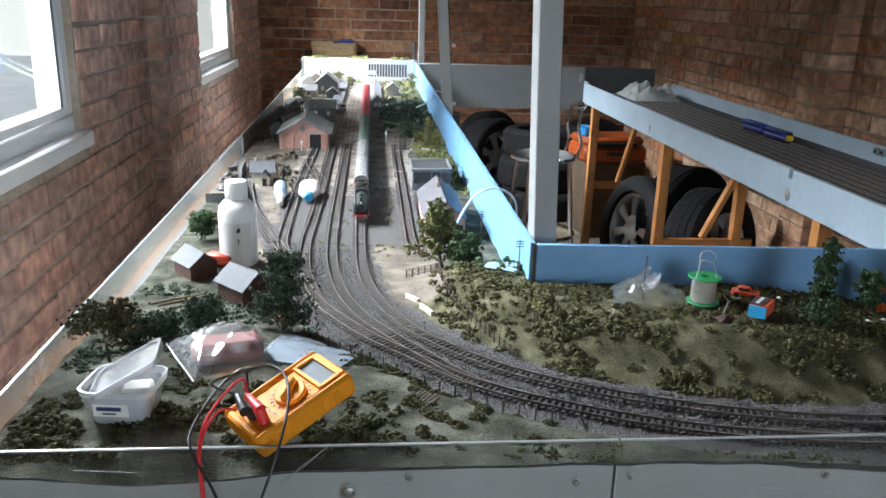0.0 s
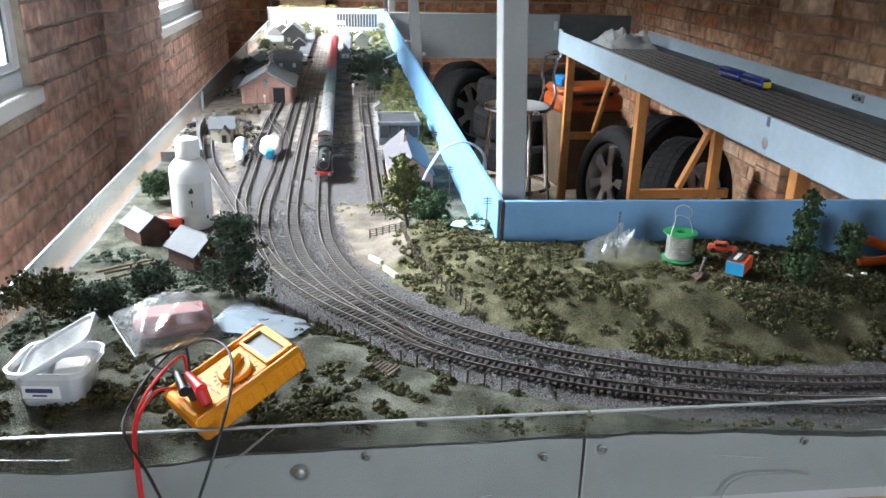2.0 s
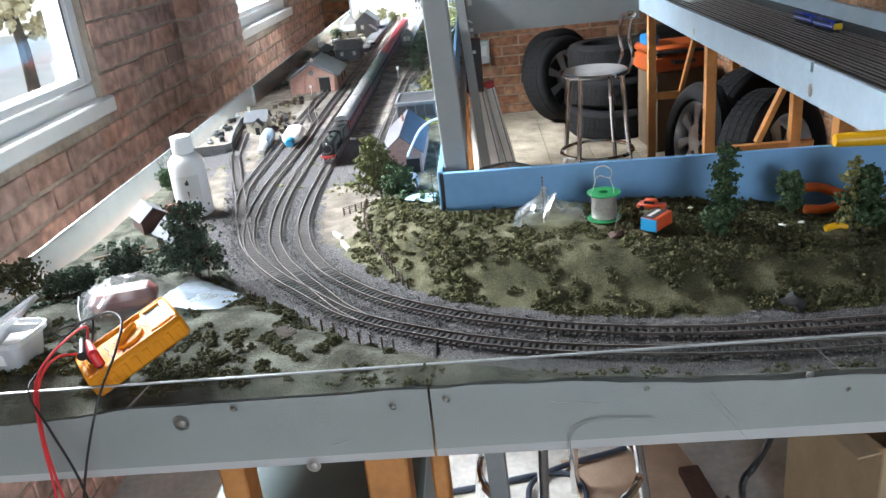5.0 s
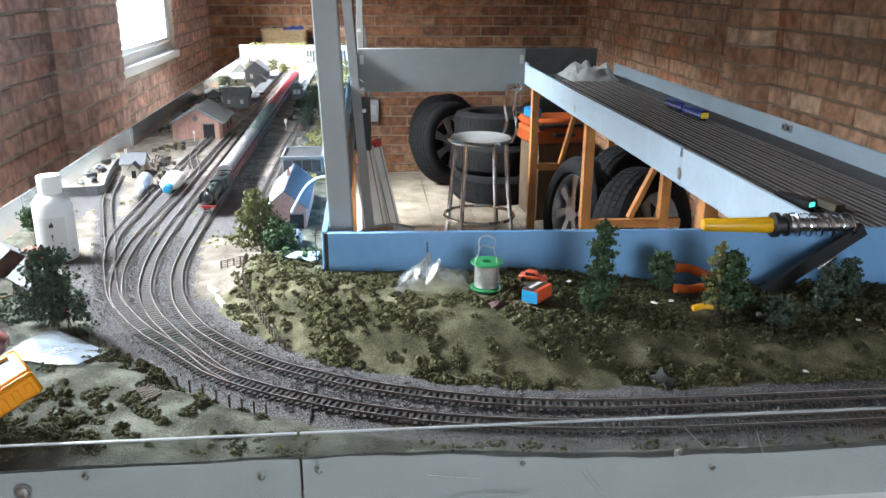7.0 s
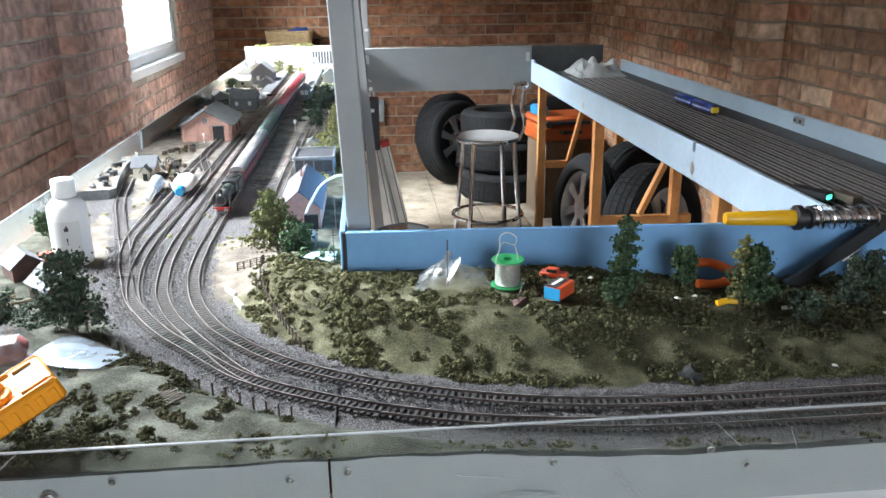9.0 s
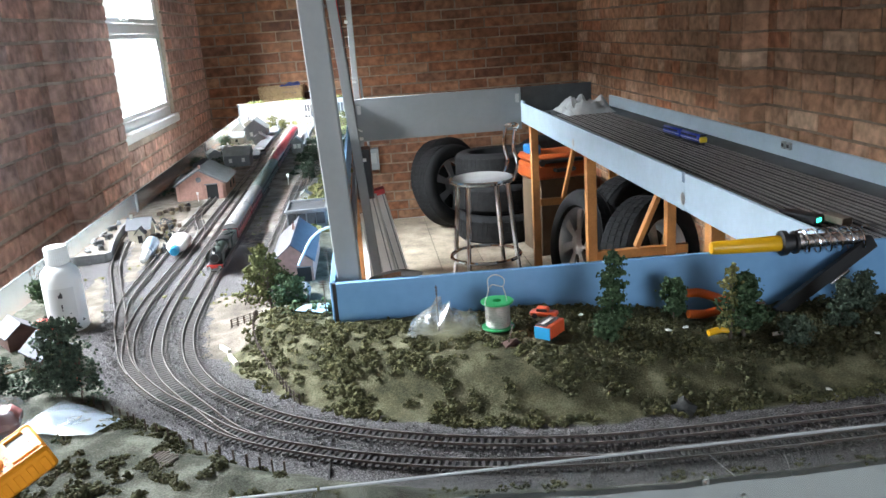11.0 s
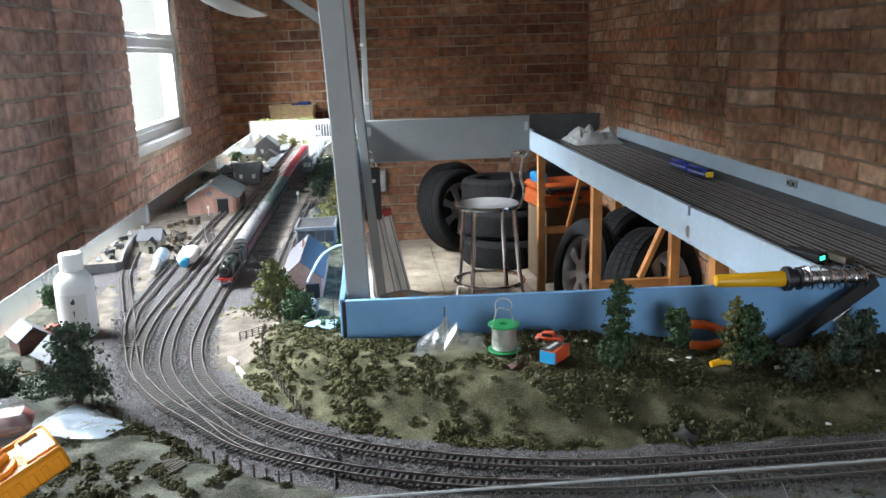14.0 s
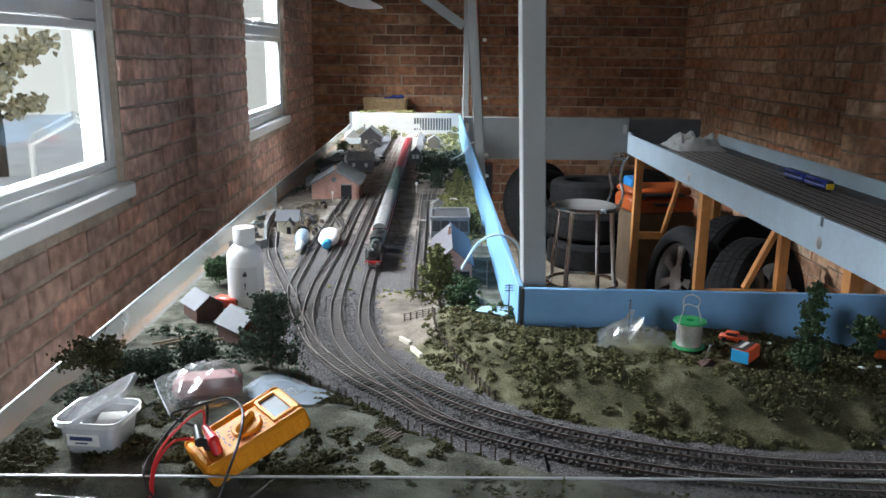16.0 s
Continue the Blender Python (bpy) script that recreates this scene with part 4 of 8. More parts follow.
def tree(x, y, h, r, material, label, lean=0.0, shape="round", leaves=1500, z=None, size=0.0026, name="model_tree"):
    t = thing(name, label, name.replace("_", " "), (x, y, ground_z(x, y) - 0.002 if z is None else z), group="model trees" if name == "model_tree" else "")
    top = Vector((lean, 0.3 * lean, h))
    trunk, crown = Geo(), Geo()
    spine = [top * k + Vector((rnd.gauss(0, 0.02 * h), rnd.gauss(0, 0.02 * h), 0)) * (k * (1 - k) * 4) for k in (0, 0.2, 0.4, 0.6, 0.8, 1.0)]
    trunk.tube(spine, [max(0.0008, 0.028 * h * (1 - 0.85 * k)) for k in (0, 0.2, 0.4, 0.6, 0.8, 1.0)], 7)
    tips = []
    n = {"spiky": 34, "tall": 24}.get(shape, 16)
    for i in range(n):
        k = 0.22 + 0.74 * (i + rnd.random()) / n
        if shape in ("spiky", "tall"):
            k = 0.06 + 0.9 * (i + rnd.random()) / n
        j = min(int(k * 5), 4)
        p = spine[j].lerp(spine[j + 1], k * 5 - j)
        if shape == "cone":
            reach = r * (1.12 - k) * 0.75
        elif shape == "spiky":
            reach = r * (1.15 - k) * rnd.uniform(0.7, 1.1)
        elif shape == "umbrella":
            k = 0.55 + 0.4 * (k - 0.22) / 0.74
            j = min(int(k * 5), 4)
            p = spine[j].lerp(spine[j + 1], k * 5 - j)
            reach = r * (1.15 - 0.75 * abs(k - 0.68) / 0.3) * 0.8
        elif shape == "tall":
            reach = r * (0.95 - 0.55 * k + 0.22 * math.sin(k * 14 + i)) * 0.8
        else:
            reach = 0.68 * r * math.sqrt(max(0.05, 1 - (2.1 * (k - 0.58)) ** 2))
        a = i * 2.4 + rnd.random()
        q = p + Vector((reach * math.cos(a), reach * math.sin(a), reach * (rnd.uniform(0.5, 1.0) if shape == "spiky" else rnd.uniform(0.1, 0.55))))
        trunk.tube([p, p.lerp(q, 0.55) + Vector((0, 0, 0.06 * reach)), q], [0.009 * h, 0.006 * h, 0.003 * h], 5)
        for s in ((0.3, 0.5, 0.7, 0.85, 1.0) if shape == "spiky" else (0.45, 0.75, 1.0)):
            tips.append((p.lerp(q, s), reach * {"tall": 0.36, "spiky": 0.12}.get(shape, 0.30) + 0.003))
    tips.append((top, r * 0.2))
    for _ in range(leaves // 3):
        p, s = tips[rnd.randrange(len(tips))]
        d = Vector((rnd.gauss(0, 1), rnd.gauss(0, 1), rnd.gauss(0, 0.7))) * (s * 0.45)
        if (p + d).z > 0.1 * h:
            crumb(crown, p + d, size * rnd.uniform(0.7, 1.5))
    for _ in range(leaves // 2):
        p, s = tips[rnd.randrange(len(tips))]
        d = Vector((rnd.gauss(0, 1), rnd.gauss(0, 1), rnd.gauss(0, 0.75))) * (s * 0.62)
        o = p + d
        if o.z < 0.06 * h:
            continue
        q = Euler((rnd.random() * 6, rnd.random() * 6, rnd.random() * 6)).to_matrix()
        e = size * rnd.uniform(0.6, 1.4)
        crown.add([o + q @ Vector(c) * e for c in ((-1, 0, 0), (0, -0.6, 0.2), (1, 0, 0), (0, 0.6, 0.2), (0, 0, -0.9))], [(0, 1, 2, 3), (0, 4, 2)])
    part("trunk", trunk, BARK, t)
    part("crown", crown, material, t)
    return t


tree(-0.143, 1.29, 0.116, 0.044, DARK_LEAF, "tall dark green model tree beside the curve", shape="tall", leaves=3000)
tree(-0.345, 1.165, 0.075, 0.044, BROWN_LEAF, "spreading brown-green model tree with a bare trunk", leaves=1300, lean=-0.004, shape="umbrella")
tree(-0.255, 1.30, 0.042, 0.036, DARK_LEAF, "spreading dark model tree behind the plastic bag", leaves=1500)
tree(-0.30, 1.25, 0.034, 0.028, DARK_LEAF, "low dark green model tree near the field edge", leaves=1200)
tree(-0.335, 1.24, 0.035, 0.022, DARK_LEAF, "small dark model bush tree on the grass", leaves=700)
tree(-0.35, 1.79, 0.055, 0.034, GREEN_LEAF, "rounded bright green model tree beside the perspex", leaves=1500)
FIR = mat("olive_fir", (0.16, 0.165, 0.07), 0.9, 0, 0.4, 60, 0.3, 600, 0.1, island=0.4, second=(0.07, 0.078, 0.034))
tree(0.112, 1.61, 0.130, 0.054, FIR, "tall spiky olive model fir in front of the goods shed", shape="spiky", leaves=3200, lean=-0.012, size=0.0026)
tree(0.145, 1.56, 0.07, 0.036, GREEN_LEAF, "green model tree before the goods shed", leaves=1500)
tree(0.629, 1.25, 0.122, 0.024, GREEN_LEAF, "tall narrow green model tree on the embankment", shape="tall", leaves=2200)
tree(0.610, 1.215, 0.042, 0.020, GREEN_LEAF, "low green model tree on the embankment", leaves=1300)
tree(0.742, 1.31, 0.068, 0.021, GREEN_LEAF, "round green model tree near the pliers", leaves=1500)
tree(0.818, 1.24, 0.102, 0.040, GREEN_LEAF, "bushy green model tree with a dry top", shape="spiky", leaves=2600)
tree(0.800, 1.243, 0.112, 0.022, YELLOW_LEAF, "dry straw-coloured tree top", shape="tall", leaves=500)
tree(0.965, 1.24, 0.078, 0.022, DARK_LEAF, "dark green model tree by the black box", shape="tall", leaves=1600)
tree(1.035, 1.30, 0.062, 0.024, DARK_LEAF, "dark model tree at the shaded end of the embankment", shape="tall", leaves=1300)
tree(0.87, 1.19, 0.045, 0.024, DARK_LEAF, "low dark model tree on the slope", leaves=1300)
tree(0.10, 2.95, 0.07, 0.035, DARK_LEAF, "dark model tree beside the overgrown track", leaves=900)
tree(0.12, 3.25, 0.09, 0.045, DARK_LEAF, "dark leafy model tree by the signal box", leaves=900)
tree(0.17, 2.85, 0.10, 0.030, YELLOW_LEAF, "yellow-green model tree along the backscene", shape="tall", leaves=900)
tree(0.19, 2.35, 0.05, 0.030, YELLOW_LEAF, "yellow-green model bush along the backscene", leaves=900)
tree(0.19, 4.5, 0.09, 0.035, YELLOW_LEAF, "yellow-green model tree near the end of the layout", leaves=500)
tree(-0.20, 4.72, 0.07, 0.04, YELLOW_LEAF, "yellow-green model tree behind the station", leaves=500)
top_growth = Geo()
for _ in range(46):
    x = rnd.choice((rnd.uniform(-0.345, -0.27), rnd.uniform(-0.15, -0.04), rnd.uniform(0.10, 0.20)))
    clump(top_growth, x, 5.034 + rnd.uniform(-0.004, 0.006), 1.103, rnd.uniform(0.008, 0.016), 14)
solid("bushes", top_growth, YELLOW_LEAF, "yellow-green bushes along the top of the white backscene", "bushes", kind="stuff")
tree(-0.135, 4.60, 0.06, 0.03, YELLOW_LEAF, "yellow-green model bush beside the footbridge", leaves=500)
tree(-0.36, 4.1, 0.05, 0.04, GREEN_LEAF, "green model tree at the wall side", leaves=500)
tree(-0.37, 3.45, 0.05, 0.035, DARK_LEAF, "dark model tree at the wall side", leaves=500)

# leaf colour is paled to stand for strong outdoor light on the autumn leaves
AUTUMN = mat("autumn_leaves", (0.74, 0.63, 0.42), 0.8, 0, 0.3, 3, 0.2, 20, 0.2, island=0.2, second=(0.62, 0.56, 0.38))
tree(-5.3, 10.2, 3.0, 1.0, AUTUMN, "garden tree in yellow autumn leaf outside the window", z=-0.1, size=0.05, leaves=2400, name="garden_tree")

# ---- model buildings ----
SLATE = mat("grey_slate_card", (0.22, 0.23, 0.225), 0.8, 0, 0.15, 60, 0.4, 300)
PALE_ROOF = mat("pale_grey_roof", (0.10, 0.104, 0.112), 0.75, 0, 0.1, 60, 0.3, 300)
DARK_WOOD = mat("dark_brown_boards", (0.09, 0.045, 0.035), 0.8, 0, 0.3, 60, 0.4, 400)
RED_CARD = mat("red_brick_card", (0.47, 0.27, 0.215), 0.85, 0, 0.18, 120, 0.4, 700)
STONE_CARD = mat("grey_stone_card", (0.19, 0.195, 0.20), 0.85, 0, 0.2, 120, 0.4, 700)
CREAM_CARD = mat("cream_render", (0.52, 0.49, 0.40), 0.85, 0, 0.1, 60, 0.2)
DARK = mat("dark_opening", (0.012, 0.012, 0.013), 0.7, 0, 0.2, 60, 0.0)
WHITE_CARD = mat("white_card", (0.78, 0.77, 0.74), 0.7, 0, 0.05, 60, 0.1)
BLUE_ROOF = mat("blue_grey_roof", (0.10, 0.118, 0.15), 0.7, 0, 0.15, 60, 0.3, 300)


MAUVE_ROOF = mat("mauve_grey_roof", (0.085, 0.08, 0.09), 0.8, 0, 0.2, 60, 0.4, 300)
FELT = mat("dark_felt", (0.05, 0.05, 0.053), 0.85, 0, 0.3, 60, 0.4, 300)


def house(name, label, x, y, w, l, eave, ridge, walls, roof, rz=0.0, z=None, over=0.005, openings=(), chimney=None, roof_right=None):
    """A gabled building: gable ends face its own -y and +y. openings: (side, u, z0, wide, high, material, kind)."""
    t = thing(name, label, "model building", (x, y, (ground_z(x, y) - 0.001) if z is None else z), rz, group="model buildings")
    a, b = w / 2, l / 2
    part("wall", Geo().prism([(-a, 0), (a, 0), (a, eave), (0, ridge), (-a, eave)], -b, b, "y"), walls, t)
    th = 0.0022
    sl = (ridge - eave) / a
    for s in (-1, 1):
        lo, zl = a + over, eave - over * sl
        poly = [(0, ridge + 0.0006), (s * lo, zl + 0.0006), (s * lo, zl + th), (0, ridge + th + 0.0006)]
        if s > 0:
            poly = poly[::-1]
        part("roof", Geo().prism(poly, -b - over, b + over, "y"), (roof_right or roof) if s > 0 else roof, t)
    part("ridge", Geo().cyl((0, -b - over, ridge + th), (0, b + over, ridge + th), 0.0013, n=6), roof, t)
    for side, u, z0, ww, hh, om, kind in openings:
        d = 0.0014
        if side == "front":
            g, fr = Geo().box((u, -b, z0 + hh / 2), (ww, d, hh)), Geo().box((u, -b - 0.0006, z0 + hh + 0.0006), (ww + 0.003, 0.002, 0.0015))
        elif side == "right":
            g, fr = Geo().box((a, u, z0 + hh / 2), (d, ww, hh)), Geo().box((a + 0.0006, u, z0 + hh + 0.0006), (0.002, ww + 0.003, 0.0015))
        else:
            g, fr = Geo().box((-a, u, z0 + hh / 2), (d, ww, hh)), Geo().box((-a - 0.0006, u, z0 + hh + 0.0006), (0.002, ww + 0.003, 0.0015))
        o = part(kind, g, om, t)
        part("lintel", fr, WHITE_CARD if walls is not RED_CARD else STONE_CARD, o)
    if chimney:
        c = part("chimney", Geo().box((chimney[0], chimney[1], ridge + 0.004), (0.006, 0.006, 0.016)), walls, t)
        part("chimney_pot", Geo().cyl((chimney[0], chimney[1], ridge + 0.012), (chimney[0], chimney[1], ridge + 0.017), 0.0016, n=8), DARK_WOOD, c)
    return t


shed = house("engine_shed", "red brick model engine shed with a grey slate roof", -0.233, 2.90, 0.155, 0.20, 0.055, 0.098, RED_CARD, SLATE, over=0.009, openings=[("right", 0.0, 0.018, 0.02, 0.02, DARK, "window"), ("right", 0.06, 0.018, 0.02, 0.02, DARK, "window")], chimney=(0.0, -0.085))
# near-black plate on the closed gable stands for the shaded opening
dwy = part("doorway", Geo().box((0.036, -0.1005, 0.024), (0.036, 0.002, 0.048)), DARK, shed, "dark plate for the shaded open doorway")
part("door", Geo().box((0.0615, -0.1035, 0.027), (0.015, 0.007, 0.054)), RED_CARD, dwy)
part("lintel", Geo().box((0.036, -0.102, 0.0495), (0.046, 0.004, 0.003)), STONE_CARD, dwy)
for u in (-0.069, -0.034, 0.004, 0.069):
    part("pilaster", Geo().box((u, -0.1012, 0.027), (0.006, 0.0035, 0.054), bev=0.0006), RED_CARD, shed)
part("vent", Geo().lathe([(0.0, 0.0), (0.007, 0.0), (0.0085, 0.001), (0.0085, -0.001)], 20, pose(-0.004, -0.1008, 0.066, 90, 0, 0)), STONE_CARD, shed, "round gable vent")
for s_ in (-1, 1):
    part("bargeboard", Geo().tube([(0, -0.1085, 0.0975), (s_ * 0.0815, -0.1085, 0.0495)], 0.0022, 5), STONE_CARD, shed)
sgn = thing("notice_post", "white model notice post by the shed door", "model sign", (-0.238, 2.765, RAIL_Z - 0.004))
part("post", Geo().cyl((0, 0, 0), (0, 0, 0.03), 0.001, n=6), WHITE_CARD, sgn)
part("plate", Geo().box((0, -0.001, 0.028), (0.007, 0.001, 0.009)), WHITE_CARD, sgn)
house("goods_shed", "model goods shed with red brick gable and blue-grey roof", 0.133, 1.925, 0.082, 0.25, 0.044, 0.078, RED_CARD, MAUVE_ROOF, openings=[("front", 0.022, 0, 0.028, 0.03, DARK, "doorway")], roof_right=BLUE_ROOF, chimney=(-0.004, 0.02))
fl = thing("warehouse", "flat-roofed grey model warehouse behind the goods shed", "model building", (0.135, 2.30, ground_z(0.135, 2.30) - 0.001), group="model buildings")
part("wall", Geo().box((0, 0, 0.026), (0.1, 0.13, 0.052), bev=0.001), STONE_CARD, fl)
part("roof", Geo().box((0, 0, 0.0528), (0.092, 0.122, 0.002)), FELT, fl, "dark felt roof")
for x, y, w, l_ in ((0, -0.065, 0.106, 0.006), (0, 0.065, 0.106, 0.006), (-0.05, 0, 0.006, 0.124), (0.05, 0, 0.006, 0.124)):
    part("parapet", Geo().box((x, y, 0.055), (w, l_, 0.008), bev=0.001), STONE_CARD, fl)
for i in range(4):
    part("panel", Geo().box((-0.036 + i * 0.024, -0.0662, 0.034), (0.0205, 0.003, 0.028), bev=0.0006), FELT, fl, "dark boarded panel")
part("loading_platform", Geo().box((-0.054, -0.36, 0.005), (0.009, 0.3, 0.010), bev=0.001), FELT, fl)
house("farm_hut", "dark timber model hut with pale grey roof", -0.220, 1.446, 0.056, 0.068, 0.031, 0.052, DARK_WOOD, PALE_ROOF, rz=44)
house("farm_hut", "brown timber model hut with pale roof beside a red van", -0.325, 1.582, 0.050, 0.062, 0.026, 0.044, DARK_WOOD, PALE_ROOF, rz=38)
wh = house("weigh_hut", "cream model coal office with a gabled porch", -0.300, 2.32, 0.052, 0.055, 0.034, 0.055, CREAM_CARD, PALE_ROOF, rz=90, chimney=(0.0, 0.02))
part("porch", Geo().prism([(-0.012, 0), (0.012, 0), (0.012, 0.024), (0, 0.038), (-0.012, 0.024)], -0.024, 0.0, "y", pose(-0.026, -0.008, 0, 0, 0, -90)), CREAM_CARD, wh)
part("porch_roof", Geo().prism([(-0.014, 0.0225), (0, 0.0385), (0.014, 0.0225), (0.014, 0.025), (0, 0.041), (-0.014, 0.025)][::-1], -0.027, 0.004, "y", pose(-0.026, -0.008, 0, 0, 0, -90)), PALE_ROOF, wh)
part("doorway", Geo().box((0.0, -0.0242, 0.010), (0.011, 0.001, 0.020), m=pose(-0.026, -0.008, 0, 0, 0, -90)), DARK, wh)
house("goods_office", "grey stone model office with a slate roof", -0.213, 3.50, 0.10, 0.10, 0.046, 0.072, STONE_CARD, SLATE, rz=90, openings=[("left", -0.025, 0.018, 0.012, 0.014, WHITE_CARD, "window"), ("left", 0.025, 0.018, 0.012, 0.014, WHITE_CARD, "window")])
house("stable", "small dark model stable by the yard wall", -0.355, 3.75, 0.05, 0.07, 0.025, 0.04, STONE_CARD, SLATE, rz=20)
house("station_building", "stone model station house with grey roofs and chimneys", -0.24, 4.36, 0.11, 0.13, 0.055, 0.10, STONE_CARD, SLATE, openings=[("front", -0.02, 0.02, 0.014, 0.018, WHITE_CARD, "window"), ("front", 0.02, 0.02, 0.014, 0.018, DARK, "doorway")], chimney=(-0.03, -0.03))
house("station_annex", "low model station annex with a slate roof", -0.205, 4.17, 0.055, 0.06, 0.03, 0.05, STONE_CARD, PALE_ROOF)
house("signal_box", "model signal box with white glazing bars", 0.006, 3.72, 0.046, 0.05, 0.045, 0.066, STONE_CARD, SLATE, openings=[("front", -0.008, 0.02, 0.014, 0.017, WHITE_CARD, "window"), ("front", 0.009, 0.02, 0.014, 0.017, WHITE_CARD, "window")])
house("platelayers_hut", "tiny brick model hut beside the siding", 0.104, 2.66, 0.026, 0.03, 0.018, 0.028, CREAM_CARD, SLATE, openings=[("front", 0, 0, 0.008, 0.012, DARK, "doorway")])
house("villa", "pale model villa near the end of the layout", 0.085, 4.3, 0.06, 0.07, 0.04, 0.062, CREAM_CARD, SLATE)
house("waiting_room", "model waiting room under the footbridge", -0.32, 4.75, 0.07, 0.06, 0.04, 0.06, CREAM_CARD, SLATE)

house("store_hut", "white-walled model store with a pale roof", -0.275, 3.66, 0.05, 0.06, 0.045, 0.062, WHITE_CARD, PALE_ROOF, rz=8, chimney=(0.0, 0.0))
house("coal_shed", "low dark model coal shed by the yard wall", -0.325, 3.40, 0.085, 0.10, 0.028, 0.044, STONE_CARD, FELT, rz=14)
house("lamp_hut", "tiny grey model lamp hut beside the engine shed", -0.352, 3.08, 0.04, 0.05, 0.026, 0.040, STONE_CARD, SLATE, rz=5)
house("cottage", "pale model cottage with a slate roof near the station", -0.345, 4.46, 0.07, 0.08, 0.046, 0.075, WHITE_CARD, SLATE, rz=12, chimney=(0.0, 0.02), openings=[("front", 0.015, 0.016, 0.012, 0.014, DARK, "window")])
house("parcels_office", "cream model parcels office with a dark slate roof", -0.315, 4.20, 0.06, 0.07, 0.034, 0.056, CREAM_CARD, SLATE, rz=85, openings=[("left", 0.0, 0.012, 0.012, 0.014, DARK, "window")])
for x, y in ((-0.115, 4.45), (-0.115, 4.62), (0.035, 4.05), (0.035, 4.5)):
    lp = thing("platform_lamp", "white model platform lamp", "model lamp", (x - 0.03 if x < 0 else x, y, RAIL_Z + 0.013), group="model platform lamps")
    part("mast", Geo().cyl((0, 0, 0), (0, 0, 0.045), 0.0011, n=6), WHITE_CARD, lp)
    part("head", Geo().box((0, 0, 0.047), (0.006, 0.006, 0.006)), WHITE_CARD, lp)
for x, w, y0, y1, lab in ((-0.172, 0.05, 3.62, 4.85, "long grey model station platform"), (0.012, 0.035, 3.85, 4.85, "narrow pale model station platform")):
    solid("platform", Geo().box((x, (y0 + y1) / 2, RAIL_Z + 0.004), (w, y1 - y0, 0.018), bev=0.001), PALE_ROOF, lab, "model platform", group="model platforms")
fb = thing("footbridge", "white model footbridge over the tracks", "model footbridge", (-0.08, 4.74, RAIL_Z - 0.004))
part("span", Geo().box((0, 0, 0.062), (0.17, 0.018, 0.004)), WHITE_CARD, fb)
for s in (-0.009, 0.009):
    part("parapet", Geo().box((0, s, 0.072), (0.17, 0.0016, 0.018)), WHITE_CARD, fb)
for s in (-0.08, -0.02, 0.075):
    part("pier", Geo().box((s, 0, 0.031), (0.006, 0.016, 0.062)), WHITE_CARD, fb)
for s in (-1, 1):
    part("stairs", Geo().prism([(0, 0.062), (s * 0.05, 0.0), (s * 0.05, -0.004), (0, 0.055)][::s], -0.008, 0.008, "y", Matrix.Translation((s * 0.085, 0, 0.002))), WHITE_CARD, fb)
pf = thing("picket_fence", "row of white model fence panels before the backscene", "model fence", (0, 4.985, 1.0))
for i in range(14):
    part("panel", Geo().box((-0.03 + i * 0.016, 0, 0.042), (0.012, 0.003, 0.07)), PALE_ROOF, pf)

# coal dock with a row of small vehicles
dock = thing("coal_dock", "curved stone model coal dock beside the siding", "model dock", (0, 0, RAIL_Z - 0.004))
wallpts = [(-0.40, 2.092), (-0.33, 2.098), (-0.318, 2.115), (-0.335, 2.19), (-0.352, 2.28), (-0.366, 2.38), (-0.372, 2.50)]
part("retaining_wall", Geo().add([(x + o, y, z) for x, y in wallpts for o, z in ((0, 0), (0, 0.022), (-0.006, 0.022), (-0.006, 0))], [(i * 4 + j, i * 4 + (j + 1) % 4, i * 4 + 4 + (j + 1) % 4, i * 4 + 4 + j) for i in range(6) for j in range(4)] + [(3, 2, 1, 0), (24, 25, 26, 27)]), STONE_CARD, dock)
part("bank", Geo().prism([(-0.40, 2.10), (-0.325, 2.117), (-0.343, 2.19), (-0.359, 2.28), (-0.373, 2.38), (-0.378, 2.5), (-0.40, 2.5)], 0.0, 0.019, "z"), SAND, dock)
VEH = [mat("dark_enamel", (0.04, 0.045, 0.05), 0.4, 0, 0.2, 60), mat("grey_enamel", (0.3, 0.31, 0.31), 0.4, 0, 0.1, 60), mat("green_enamel", (0.05, 0.13, 0.06), 0.4, 0, 0.1, 60), mat("red_enamel", (0.55, 0.07, 0.04), 0.35, 0, 0.1, 60)]


def vehicle(x, y, z, rz, body, label, s=1.0, van=False):
    v = thing("toy_vehicle", label, "toy vehicle", (x, y, z), rz, group="toy road vehicles")
    if van:
        part("body", Geo().box((0, 0.001 * s, 0.0125 * s), (0.019 * s, 0.042 * s, 0.017 * s), bev=0.003 * s), body, v)
        part("windscreen", Geo().box((0, -0.0195 * s, 0.016 * s), (0.015 * s, 0.002 * s, 0.006 * s)), DARK, v)
    else:
        part("body", Geo().box((0, 0, 0.007 * s), (0.018 * s, 0.044 * s, 0.008 * s), bev=0.002 * s), body, v)
        part("cab", Geo().box((0, 0.002 * s, 0.0135 * s), (0.0155 * s, 0.022 * s, 0.008 * s), bev=0.003 * s), body, v)
        part("window", Geo().box((0, 0.002 * s, 0.0138 * s), (0.0159 * s, 0.017 * s, 0.0045 * s)), DARK, v)
    for sx in (-1, 1):
        for sy in (-0.013, 0.013):
            part("wheel", Geo().cyl((sx * 0.0070 * s, sy * s, 0.0042 * s), (sx * 0.0098 * s, sy * s, 0.0042 * s), 0.0042 * s, n=12), BLACK_RUBBER, v)
    return v


